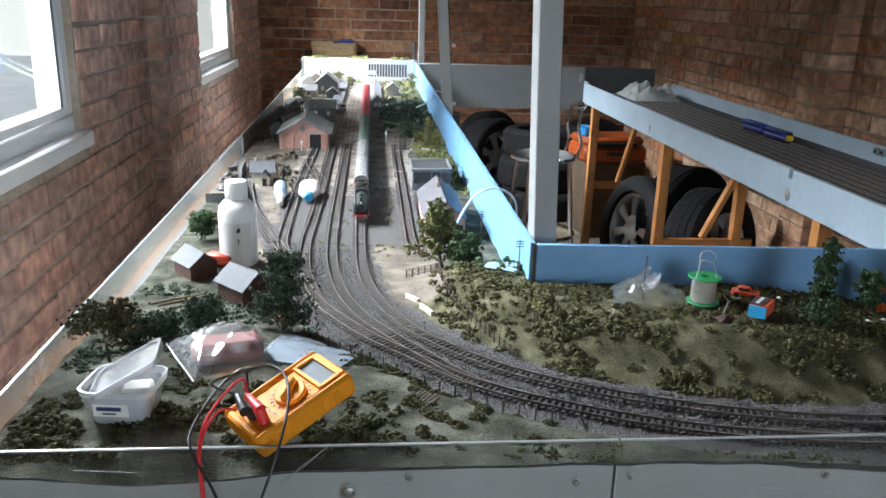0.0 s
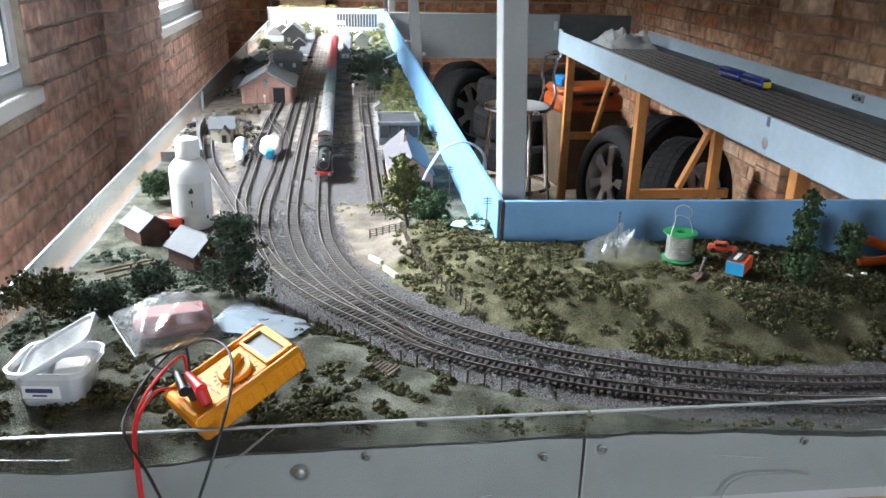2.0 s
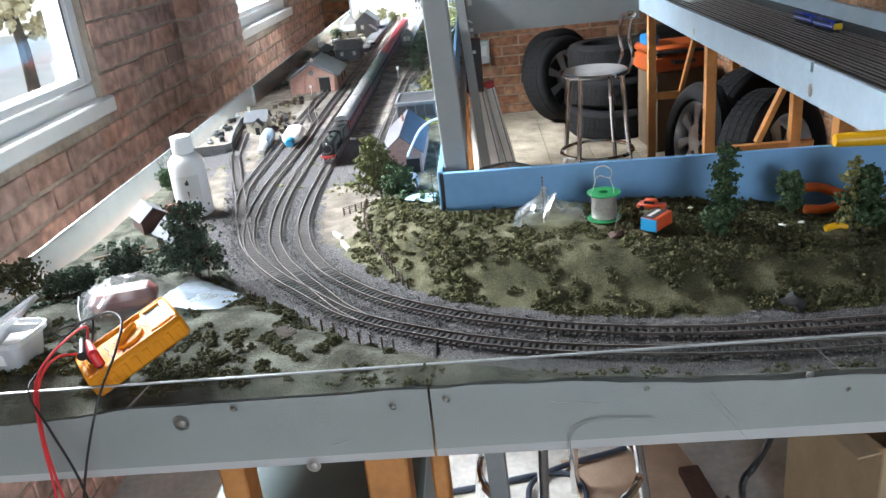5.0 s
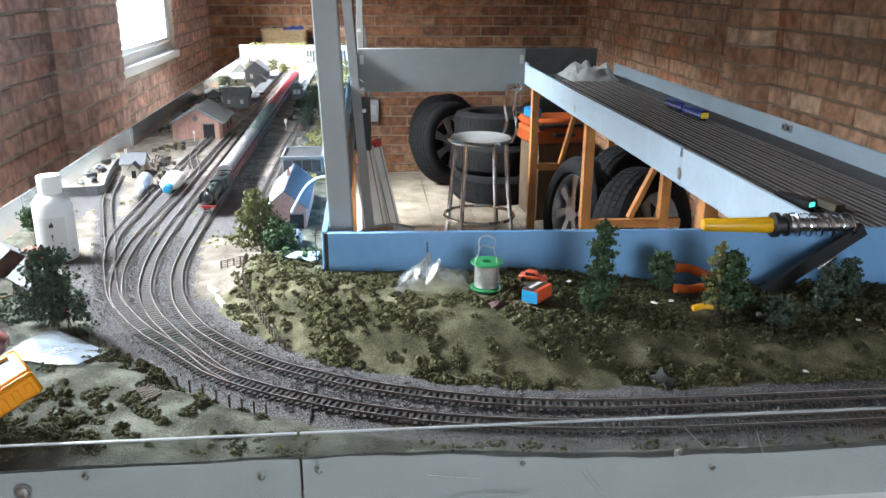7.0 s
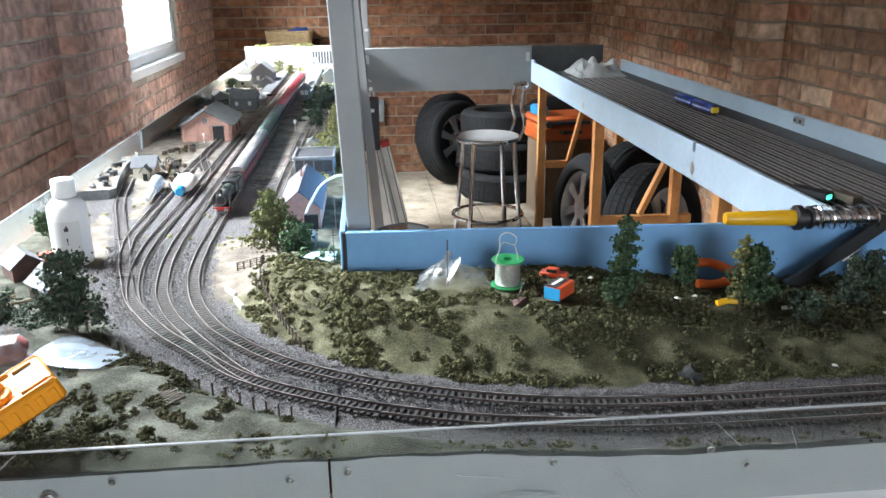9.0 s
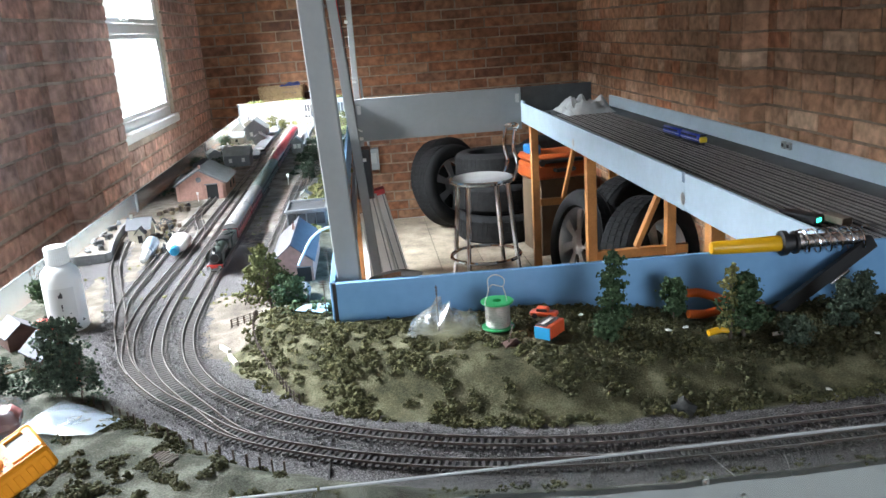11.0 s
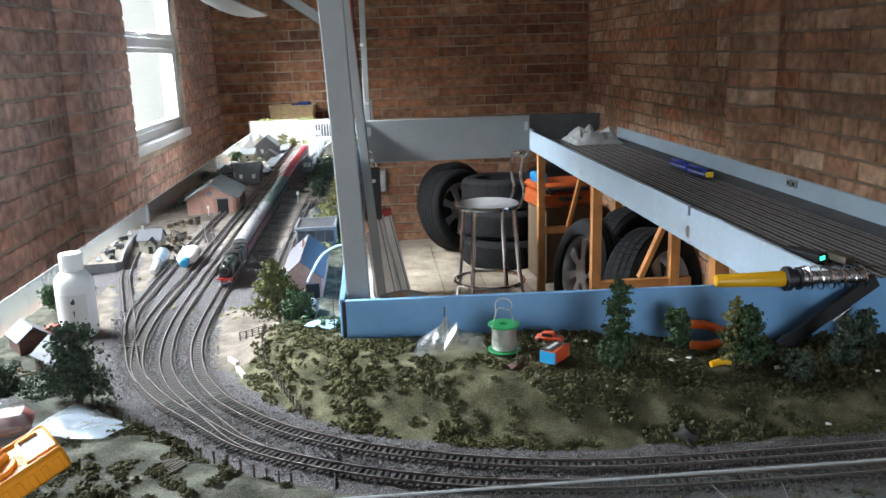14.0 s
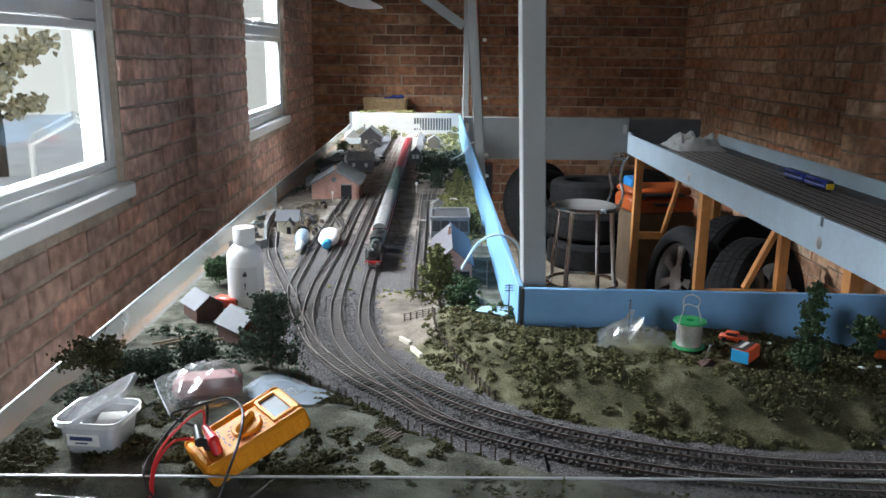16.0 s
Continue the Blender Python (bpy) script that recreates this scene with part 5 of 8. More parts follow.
for i, (x, y) in enumerate(((-0.352, 2.15), (-0.380, 2.14), (-0.372, 2.20), (-0.392, 2.23), (-0.365, 2.26), (-0.388, 2.30), (-0.385, 2.36), (-0.388, 2.43))):
    vehicle(x, y, RAIL_Z + 0.0152, rnd.uniform(-40, 40), VEH[i % 2], "tiny dark model lorry on the coal dock", 0.6, i % 2 == 0)
vehicle(-0.290, 1.628, ground_z(-0.290, 1.628), 70, VEH[3], "red model van between hut and bottle", 1.2, True)
vehicle(-0.15, 3.72, RAIL_Z - 0.003, 25, VEH[1], "grey model coach in the station yard", 1.4, True)
vehicle(-0.35, 4.0, RAIL_Z - 0.003, 60, VEH[1], "grey model lorry in the station yard", 0.9, True)
vehicle(-0.33, 3.9, RAIL_Z - 0.003, 10, VEH[0], "black model car in the station yard", 0.9)
vehicle(-0.34, 4.2, RAIL_Z - 0.003, 80, VEH[1], "grey model car in the station yard", 0.9)
vehicle(-0.155, 1.36, ground_z(-0.155, 1.36), 15, VEH[3], "small red model tractor by the fence", 0.6)
JUNK = [mat("rusty_scrap", (0.10, 0.075, 0.055), 0.8, 0.1, 0.4, 90, 0.4), mat("timber_scrap", (0.20, 0.155, 0.10), 0.8, 0, 0.3, 90, 0.3)]
for cx, cy, n_, lab in ((-0.258, 2.43, 22, "heap of model scrap wheels and drums"), (-0.30, 2.64, 9, "stack of model timber and crates by the shed"), (-0.245, 2.30, 9, "dark model scrap heap behind the hut"), (-0.262, 2.66, 7, "model crates near the shed door"), (-0.20, 2.14, 6, "dark model oddments by the glue bottle")):
    h_ = thing("scrap_heap", lab, "model scrap", (cx, cy, RAIL_Z - 0.005), group="model scrap heaps")
    for i in range(n_):
        o = (rnd.gauss(0, 0.015), rnd.gauss(0, 0.026), rnd.uniform(0.004, 0.010))
        if i % 3 == 0 and "crates" not in lab:
            mm = Matrix.Translation((o[0], o[1], 0.009)) @ Matrix.Rotation(rnd.uniform(0, 3), 4, "Z") @ Matrix.Rotation(rnd.uniform(0.8, 1.5), 4, "X")
            part("wheel", Geo().tube([(0.008 * math.cos(a * 0.45), 0.008 * math.sin(a * 0.45), 0) for a in range(14)], 0.0016, 5, mm, True), VEH[0], h_)
        elif i % 3 == 1:
            part("drum", Geo().cyl((o[0], o[1], 0), (o[0] + rnd.uniform(-0.004, 0.004), o[1], o[2] * 1.6), rnd.uniform(0.003, 0.006), n=10), JUNK[0] if i % 2 else VEH[0], h_)
        else:
            k = rnd.uniform(0.7, 1.3)
            part("crate", Geo().box((o[0], o[1], 0.006 * k), (0.010 * k, 0.013 * k, 0.012 * k), rz=rnd.uniform(0, 90)), JUNK[i % 2], h_)

# model fences
FENCE_DARK = mat("dark_fence_wood", (0.08, 0.06, 0.045), 0.85, 0, 0.3, 90, 0.3)


def rail_fence(pts, label, h=0.016, gap=0.022, rails=(0.45, 0.85), z0=None):
    f = thing("model_fence", label, "model fence", group="model fences")
    c = glide(pts, gap)
    zs = heights(np.array([p.x for p in c]), np.array([p.y for p in c])) - 0.001
    for p, z in zip(c, zs):
        part("post", Geo().box((p.x, p.y, float(z) + h / 2), (0.0018, 0.0018, h), rz=rnd.uniform(0, 90)), FENCE_DARK, f)
    for k in rails:
        part("rail", Geo().tube([(p.x, p.y, float(z) + h * k) for p, z in zip(c, zs)], 0.0006, 4), FENCE_DARK, f)


rail_fence([(0.093, 1.53), (0.100, 1.43), (0.124, 1.348), (0.168, 1.246), (0.19, 1.215)], "dark post-and-rail model fence round the hill's foot", 0.017, 0.013)
rail_fence([(0.043, 1.556), (0.098, 1.563)], "dark model paddock gate", 0.016, 0.011, (0.25, 0.5, 0.75, 0.97))
rail_fence([(-0.02, 1.172), (0.045, 1.118), (0.114, 1.068), (0.154, 1.035), (0.20, 0.99)], "grey model post fence beside the main line", 0.018, 0.022, ())
rail_fence([(-0.13, 1.27), (-0.08, 1.235), (-0.02, 1.172)], "grey model post fence by the plastic sleeve", 0.016, 0.022, ())
rail_fence([(-0.24, 1.43), (-0.2, 1.38), (-0.16, 1.34), (-0.13, 1.31)], "dark model post fence below the huts", 0.017, 0.018)
for p0, p1 in (((0.037, 1.464), (0.060, 1.430)), ((0.058, 1.418), (0.079, 1.372))):
    solid("barrier_board", Geo().box((0, 0, 0.004), (0.006, math.dist(p0, p1) * 0.8, 0.008), bev=0.0006), CREAM_CARD, "small white card barrier by the track", "model barrier", ((p0[0] + p1[0]) / 2, (p0[1] + p1[1]) / 2, ground_z(p0[0], p0[1]) - 0.001), math.degrees(math.atan2(p1[1] - p0[1], p1[0] - p0[0])) - 90, group="model barriers")
for x, y, h_ in ((-0.36, 1.41, 0.1), (-0.345, 1.40, 0.09), (-0.33, 1.375, 0.11)):
    solid("log", Geo().cyl((0, 0, 0.003), (h_ * 0.75, h_ * 0.42, 0.005), 0.0026, 0.002, n=8), JUNK[1], "pale model log on the grass", "model log", (x, y, ground_z(x, y) + 0.001), group="model logs")
rk = thing("sleeper_stack", "rack of dark model sleepers lying on the grass", "model sleepers", (0.040, 1.052, ground_z(0.040, 1.052)), -38)
for i in range(7):
    part("sleeper", Geo().box((-0.015 + i * 0.005, 0.002 * (i % 3), 0.001), (0.0028, 0.026, 0.0024)), FENCE_DARK, rk)
bst = thing("buffer_stop", "dark timber model buffer stop ending the goods siding", "buffer stop", (0.064, 1.685, RAIL_Z - 0.003))
part("beam", Geo().box((0, 0, 0.020), (0.034, 0.004, 0.005), bev=0.0005), FENCE_DARK, bst)
for s in (-0.009, 0.009):
    part("upright", Geo().box((s, 0.003, 0.012), (0.0028, 0.0028, 0.024)), FENCE_DARK, bst)
    part("strut", Geo().tube([(s, 0, 0.020), (s * 1.3, 0.026, 0.0)], 0.0015, 5), FENCE_DARK, bst)
    part("foot", Geo().tube([(s, 0.002, 0.012), (s * 1.6, -0.010, 0.0)], 0.0013, 5), FENCE_DARK, bst)
for x, y, h_, lab in ((0.2175, 1.425, 0.062, "dark model telegraph pole at the backscene corner"), (0.205, 1.78, 0.07, "dark model telegraph pole by the goods shed"), (0.212, 2.12, 0.06, "dark model telegraph pole behind the warehouse"), (0.386, 1.31, 0.072, "dark model telegraph pole on the embankment")):
    tp = thing("telegraph_pole", lab, "telegraph pole", (x, y, ground_z(x, y) - 0.002), group="model telegraph poles")
    part("mast", Geo().cyl((0, 0, 0), (0, 0, h_), 0.0012, 0.0008, n=6), FENCE_DARK, tp)
    for k in (0.82, 0.89, 0.96):
        part("crossarm", Geo().box((0, 0, h_ * k), (0.013 if lab.find("embankment") < 0 else 0.004, 0.0012, 0.0012)), FENCE_DARK, tp)
sg = thing("ground_signal", "white-topped model signal post between the tracks", "model signal", (0.03, 2.93, RAIL_Z - 0.004))
part("mast", Geo().cyl((0, 0, 0), (0, 0, 0.035), 0.0013, n=6), WHITE_CARD, sg)
part("arm", Geo().box((0, -0.001, 0.034), (0.008, 0.002, 0.012)), WHITE_CARD, sg)


# ---- the train ----
LOCO_GREEN = mat("loco_dark_green", (0.022, 0.032, 0.026), 0.4, 0, 0.2, 60, 0.1)
LOCO_BLACK = mat("loco_black", (0.015, 0.015, 0.016), 0.45, 0, 0.2, 60, 0.1)
BUFFER_RED = mat("buffer_red", (0.5, 0.035, 0.03), 0.45, 0, 0.15, 60, 0.1)
MAROON = mat("coach_maroon", (0.22, 0.02, 0.025), 0.35, 0, 0.15, 40, 0.05)
COACH_GREEN = mat("coach_green", (0.03, 0.06, 0.045), 0.4, 0, 0.15, 40, 0.05)
ROOF_PALE = mat("coach_roof_pale", (0.25, 0.245, 0.24), 0.5, 0, 0.1, 40, 0.1)
ROOF_GREY = mat("coach_roof_grey", (0.20, 0.195, 0.19), 0.5, 0, 0.1, 40, 0.1)
ROOF_DARK = mat("coach_roof_green", (0.065, 0.095, 0.085), 0.45, 0, 0.15, 40, 0.1)
ROOF_RED = mat("coach_roof_red", (0.42, 0.045, 0.05), 0.45, 0, 0.15, 40, 0.1)
CHROME = mat("chrome", (0.75, 0.75, 0.76), 0.08, 1.0, 0.03, 30, 0.0)
STEEL = mat("bright_steel", (0.6, 0.6, 0.6), 0.25, 1.0, 0.08, 60, 0.05)
TZ = RAIL_Z + 0.003


def wheelset(parent, y, r, gauge=0.0085, mat_=None):
    for s in (-1, 1):
        w = part("wheel", Geo().cyl((s * (gauge - 0.001), y, r), (s * (gauge + 0.0015), y, r), r, n=18), mat_ or LOCO_BLACK, parent)
        part("hub", Geo().cyl((s * (gauge + 0.0012), y, r), (s * (gauge + 0.0022), y, r), r * 0.35, n=10), BUFFER_RED if r > 0.009 else LOCO_BLACK, w)


loco = thing("steam_locomotive", "dark green model steam locomotive with a red buffer beam", "model locomotive", (-0.041, 1.898, TZ))
part("running_board", Geo().box((0, 0.08, 0.0145), (0.034, 0.15, 0.002)), LOCO_BLACK, loco)
for s in (-0.0165, 0.0165):
    part("handrail", Geo().tube([(s * 0.78, 0.02, 0.036), (s * 0.80, 0.115, 0.036)], 0.0005, 5), STEEL, loco)
    # pale grey strip paints in the highlight along each footplate edge
    part("footplate_edge", Geo().box((s, 0.08, 0.0158), (0.0012, 0.15, 0.0012)), ROOF_GREY, loco)
part("smokebox_ring", Geo().tube([(0.0098 * math.cos(a * 0.3307), 0.0088, 0.030 + 0.0098 * math.sin(a * 0.3307)) for a in range(19)], 0.0006, 5, None, True), ROOF_GREY, loco)
part("lamp", Geo().box((0, 0.006, 0.0425), (0.003, 0.003, 0.004)), WHITE_CARD, loco)
part("boiler", Geo().cyl((0, 0.035, 0.030), (0, 0.115, 0.030), 0.0115, 0.0125, n=20), LOCO_GREEN, loco)
part("smokebox", Geo().cyl((0, 0.010, 0.030), (0, 0.036, 0.030), 0.012, n=20).cyl((0, 0.0085, 0.030), (0, 0.0105, 0.030), 0.009, n=16), LOCO_BLACK, loco)
part("chimney", Geo().lathe([(0.0042, 0.0), (0.0032, 0.003), (0.0034, 0.008), (0.0040, 0.009)], 14, Matrix.Translation((0, 0.02, 0.041))), LOCO_BLACK, loco)
part("dome", Geo().lathe([(0.005, 0.0), (0.0045, 0.003), (0.003, 0.006), (0.0, 0.007)], 14, Matrix.Translation((0, 0.07, 0.041))), LOCO_GREEN, loco)
cab = part("cab", Geo().box((0, 0.132, 0.0300), (0.030, 0.028, 0.025), bev=0.003), LOCO_GREEN, loco)
part("cab_roof", Geo().prism([(0.016 * math.cos(math.pi * i / 10), 0.0415 + 0.005 * math.sin(math.pi * i / 10)) for i in range(11)], 0.116, 0.151, "y"), LOCO_BLACK, cab)
beam = part("buffer_beam", Geo().box((0, 0.003, 0.0135), (0.034, 0.003, 0.007)), BUFFER_RED, loco)
for s in (-0.0115, 0.0115):
    part("buffer", Geo().cyl((s, -0.006, 0.0135), (s, 0.002, 0.0135), 0.0016, n=10).cyl((s, -0.0075, 0.0135), (s, -0.006, 0.0135), 0.0038, n=14), STEEL, beam)
part("coupling", Geo().box((0, -0.007, 0.007), (0.012, 0.014, 0.002)), LOCO_BLACK, beam)
for s in (-0.016, 0.016):
    part("smoke_deflector", Geo().box((s, 0.022, 0.030), (0.0012, 0.03, 0.022)), LOCO_GREEN, loco)
    part("cylinder", Geo().cyl((s * 0.9, 0.018, 0.010), (s * 0.9, 0.038, 0.010), 0.0045, n=12), LOCO_BLACK, loco)
    part("connecting_rod", Geo().box((s * 0.72, 0.082, 0.0105), (0.0012, 0.075, 0.0022)), STEEL, loco)
for y in (0.055, 0.083, 0.111):
    wheelset(loco, y, 0.0115)
for y in (0.016, 0.03):
    wheelset(loco, y, 0.006)
tender = part("tender", Geo().box((0, 0.197, 0.026), (0.032, 0.075, 0.026), bev=0.002), LOCO_GREEN, loco)
part("coal", Geo().blob((0, 0.19, 0.037), 0.013, 0.7, 0.5, rnd).blob((0.004, 0.205, 0.037), 0.011, 0.7, 0.5, rnd), LOCO_BLACK, tender)
for y in (0.172, 0.197, 0.222):
    wheelset(loco, y, 0.007)


def coach(y0, body, roof, label, ends=None):
    L = 0.256
    c = thing("railway_coach", label, "model coach", (-0.0425, y0 + L / 2, TZ), group="model coaches of the train")
    part("body", Geo().box((0, 0, 0.0265), (0.0345, L, 0.027), bev=0.0012), body, c)
    prof = [(0.0175 * math.cos(a), 0.0395 + 0.0115 * math.sin(a)) for a in [math.pi * i / 12 for i in range(13)]]
    part("roof", Geo().prism([(0.0175, 0.0385)] + prof + [(-0.0175, 0.0385)], -L / 2 - 0.0005, L / 2 + 0.0005, "y"), roof, c)
    for i in range(7):
        part("roof_vent", Geo().box((0.004 * (-1) ** i, -L / 2 + 0.02 + i * 0.036, 0.0515), (0.004, 0.005, 0.003), bev=0.0008), roof, c)
    for s in (-1, 1):
        for i in range(8):
            w = new("window", WINDOW_MESH)
            w.parent, w.location = c, (s * 0.0174, -L / 2 + 0.022 + i * 0.0303, 0.032)
    part("underframe", Geo().box((0, 0, 0.011), (0.022, L * 0.5, 0.007)), LOCO_BLACK, c)
    for e in (-1, 1):
        part("gangway", Geo().box((0, e * (L / 2 + 0.002), 0.027), (0.013, 0.0045, 0.026)), LOCO_BLACK, c)
        wheelset(c, e * 0.095, 0.006)
        wheelset(c, e * 0.072, 0.006)
    return c


WINDOW_MESH = Geo().box((0, 0, 0), (0.0012, 0.017, 0.0095), bev=0.0003).mesh("window", DARK)
ROOFS = [(MAROON, ROOF_PALE, "maroon model coach with a pale grey roof behind the engine"), (MAROON, ROOF_GREY, "maroon model coach with a grey roof"), (COACH_GREEN, ROOF_DARK, "dark green model coach with a dark roof"), (COACH_GREEN, ROOF_DARK, "dark green model coach with a dark roof")] + [(MAROON, ROOF_RED, "red model coach with a red roof")] * 4
for i, (b_, r_, lab) in enumerate(ROOFS):
    coach(2.145 + i * 0.263, b_, r_, lab)

# ---- things left on the layout ----
METER_ORANGE = mat("orange_rubber", (0.76, 0.28, 0.012), 0.6, 0, 0.08, 30, 0.12, 200, 0.25)
METER_FACE = mat("orange_face", (0.76, 0.29, 0.02), 0.6, 0, 0.08, 30, 0.05, 200, 0.2)
LCD = mat("grey_display", (0.10, 0.115, 0.115), 0.5, 0, 0.08, 30, 0.0, None, 0.15)
PRINT = mat("dark_print", (0.06, 0.05, 0.05), 0.6, 0, 0.1, 90, 0.0)
RED_WIRE = mat("red_wire", (0.62, 0.03, 0.035), 0.4, 0, 0.1, 60, 0.0)
BLACK_WIRE = mat("black_wire", (0.016, 0.016, 0.017), 0.4, 0, 0.2, 60, 0.0)

MM = Matrix.Translation((-0.098, 0.970, 1.042)) @ Matrix.Rotation(radians(-54.6), 4, "Z") @ Matrix.Rotation(radians(20), 4, "X") @ Matrix.Diagonal((0.96, 0.91, 0.95, 1.0))
meter = thing("multimeter", "orange multimeter with grey display and a chunky rubber holster", "multimeter", m=MM)
W, L, H = 0.079, 0.128, 0.028
hol = Geo()
hol.box((-W / 2 + 0.005, 0, H / 2), (0.010, L, H), bev=0.004).box((W / 2 - 0.005, 0, H / 2), (0.010, L, H), bev=0.004)
hol.box((0, L / 2 - 0.005, H / 2), (W - 0.018, 0.010, H), bev=0.003).box((0, -L / 2 + 0.005, H / 2), (W - 0.018, 0.010, H), bev=0.003)
hol.box((0, 0, 0.006), (W - 0.02, L - 0.02, 0.012))
for i in range(8):
    for s in (-1, 1):
        hol.box((s * W / 2, -0.052 + i * 0.0149, H * 0.42), (0.002, 0.008, H * 0.6), bev=0.0009)
part("holster", hol, METER_ORANGE, meter, "orange ribbed rubber holster")
face = part("face", Geo().box((0, -0.002, 0.0185), (W - 0.021, L - 0.022, 0.012), bev=0.002), METER_FACE, meter)
part("screen_frame", Geo().box((0, 0.029, 0.0262), (W - 0.024, 0.004, 0.005)).box((0, 0.055, 0.0262), (W - 0.024, 0.004, 0.005)).box((-0.0265, 0.042, 0.0262), (0.004, 0.022, 0.005)).box((0.0265, 0.042, 0.0262), (0.004, 0.022, 0.005)), METER_ORANGE, meter)
part("display", Geo().box((0, 0.042, 0.0248), (0.049, 0.022, 0.002)), LCD, meter, "grey liquid crystal display")
dial = part("dial", Geo().lathe([(0.0185, 0.0), (0.0185, 0.003), (0.017, 0.0045), (0.0, 0.0045)], 40, Matrix.Translation((0.004, 0.002, 0.0246))), METER_ORANGE, meter)
part("pointer", Geo().box((0, 0, 0), (0.0065, 0.035, 0.009), m=Matrix.Translation((0.004, 0.002, 0.0325)) @ Matrix.Rotation(radians(30), 4, "Z"), bev=0.003), METER_FACE, dial)
for i in range(20):
    a = 2 * math.pi * i / 20
    part("dial_mark", Geo().box((0.004 + 0.0222 * math.cos(a), 0.002 + 0.0222 * math.sin(a), 0.0247), (0.0034, 0.0012, 0.0006), rz=math.degrees(a)), PRINT, face)
for i in range(5):
    part("printed_bar", Geo().box((-0.020 + i * 0.009, -0.0265 - 0.0015 * (i % 2), 0.0247), (0.006, 0.0014, 0.0006)), PRINT, face)
for x, y in ((-0.018, -0.042), (0.0, -0.045), (0.018, -0.042)):
    part("socket", Geo().lathe([(0.0054, 0.0), (0.0054, 0.002), (0.003, 0.002), (0.003, 0.0004)], 16, Matrix.Translation((x, y, 0.0246))), LOCO_BLACK, face)


def on_meter(p):
    return tuple(MM @ Vector(p))


red_lead = thing("test_lead", "red test lead looping from the multimeter over the board's edge", "test lead", group="meter test leads")
part("plug", Geo().cyl(on_meter((0.018, -0.042, 0.025)), on_meter((0.014, -0.040, 0.041)), 0.0058, n=12).cyl(on_meter((0.018, -0.040, 0.041)), on_meter((-0.012, -0.038, 0.044)), 0.0058, 0.0035, n=12), RED_WIRE, red_lead)


def curve_pts(ctrl, n=8):
    p = [Vector(c) for c in ctrl]
    p = [p[0] * 2 - p[1]] + p + [p[-1] * 2 - p[-2]]
    out = []
    for a, b, c, d in zip(p, p[1:], p[2:], p[3:]):
        for i in range(n):
            t = i / n
            out.append(0.5 * ((2 * b) + (c - a) * t + (2 * a - 5 * b + 4 * c - d) * t * t + (3 * b - a - 3 * c + d) * t ** 3))
    return out + [p[-2]]


part("wire", Geo().tube(curve_pts([on_meter((-0.012, -0.038, 0.044)), (-0.150, 0.965, 1.082), (-0.172, 0.925, 1.07), (-0.180, 0.895, 1.048), (-0.176, 0.874, 1.0), (-0.176, 0.868, 0.94), (-0.185, 0.865, 0.86), (-0.19, 0.864, 0.72)]), 0.0014, 8), RED_WIRE, red_lead)
part("wire", Geo().tube(curve_pts([on_meter((-0.022, -0.050, 0.03)), (-0.168, 0.925, 1.066), (-0.180, 0.900, 1.045), (-0.174, 0.875, 1.0), (-0.170, 0.868, 0.94), (-0.163, 0.866, 0.86), (-0.15, 0.864, 0.72)]), 0.0014, 8), RED_WIRE, red_lead)
black_lead = thing("test_lead", "black test lead curling over the multimeter and down the front", "test lead", group="meter test leads")
part("plug", Geo().cyl(on_meter((0.0, -0.045, 0.025)), on_meter((-0.002, -0.046, 0.040)), 0.0056, n=12).cyl(on_meter((0.004, -0.052, 0.040)), on_meter((-0.026, -0.044, 0.042)), 0.0056, 0.0034, n=12), BLACK_WIRE, black_lead)
part("wire", Geo().tube(curve_pts([on_meter((-0.026, -0.044, 0.042)), (-0.178, 0.955, 1.082), (-0.155, 0.975, 1.084), (-0.128, 0.985, 1.088), (-0.106, 0.965, 1.085), (-0.100, 0.925, 1.07), (-0.108, 0.885, 1.04), (-0.128, 0.870, 0.985), (-0.146, 0.867, 0.93), (-0.165, 0.865, 0.86), (-0.2, 0.864, 0.72)]), 0.0014, 8), BLACK_WIRE, black_lead)
part("wire", Geo().tube(curve_pts([on_meter((-0.01, -0.045, 0.028)), (-0.15, 0.985, 1.082), (-0.175, 0.965, 1.07), (-0.192, 0.925, 1.05), (-0.188, 0.895, 1.043), (-0.165, 0.875, 1.01), (-0.146, 0.868, 0.95), (-0.142, 0.866, 0.88), (-0.143, 0.864, 0.72)]), 0.0014, 8), BLACK_WIRE, black_lead)

# plastic tub with its lid propped in it
TUB = film_mat("frosted_plastic", (0.84, 0.86, 0.89), 0.46, 0.15)
LABEL_BLUE = mat("navy_print", (0.03, 0.05, 0.14), 0.5, 0, 0.1, 60, 0.0)


def round_rect(w, l, r, n=6):
    out = []
    for cx, cy, a0 in ((w / 2 - r, l / 2 - r, 0), (-w / 2 + r, l / 2 - r, 90), (-w / 2 + r, -l / 2 + r, 180), (w / 2 - r, -l / 2 + r, 270)):
        out += [(cx + r * math.cos(radians(a0 + 90 * i / n)), cy + r * math.sin(radians(a0 + 90 * i / n))) for i in range(n + 1)]
    return out


def loft(g, rings):
    k = len(rings[0])
    v = [p for r_ in rings for p in r_]
    g.add(v, [(j * k + i, j * k + (i + 1) % k, (j + 1) * k + (i + 1) % k, (j + 1) * k + i) for j in range(len(rings) - 1) for i in range(k)], None, True)
    return g


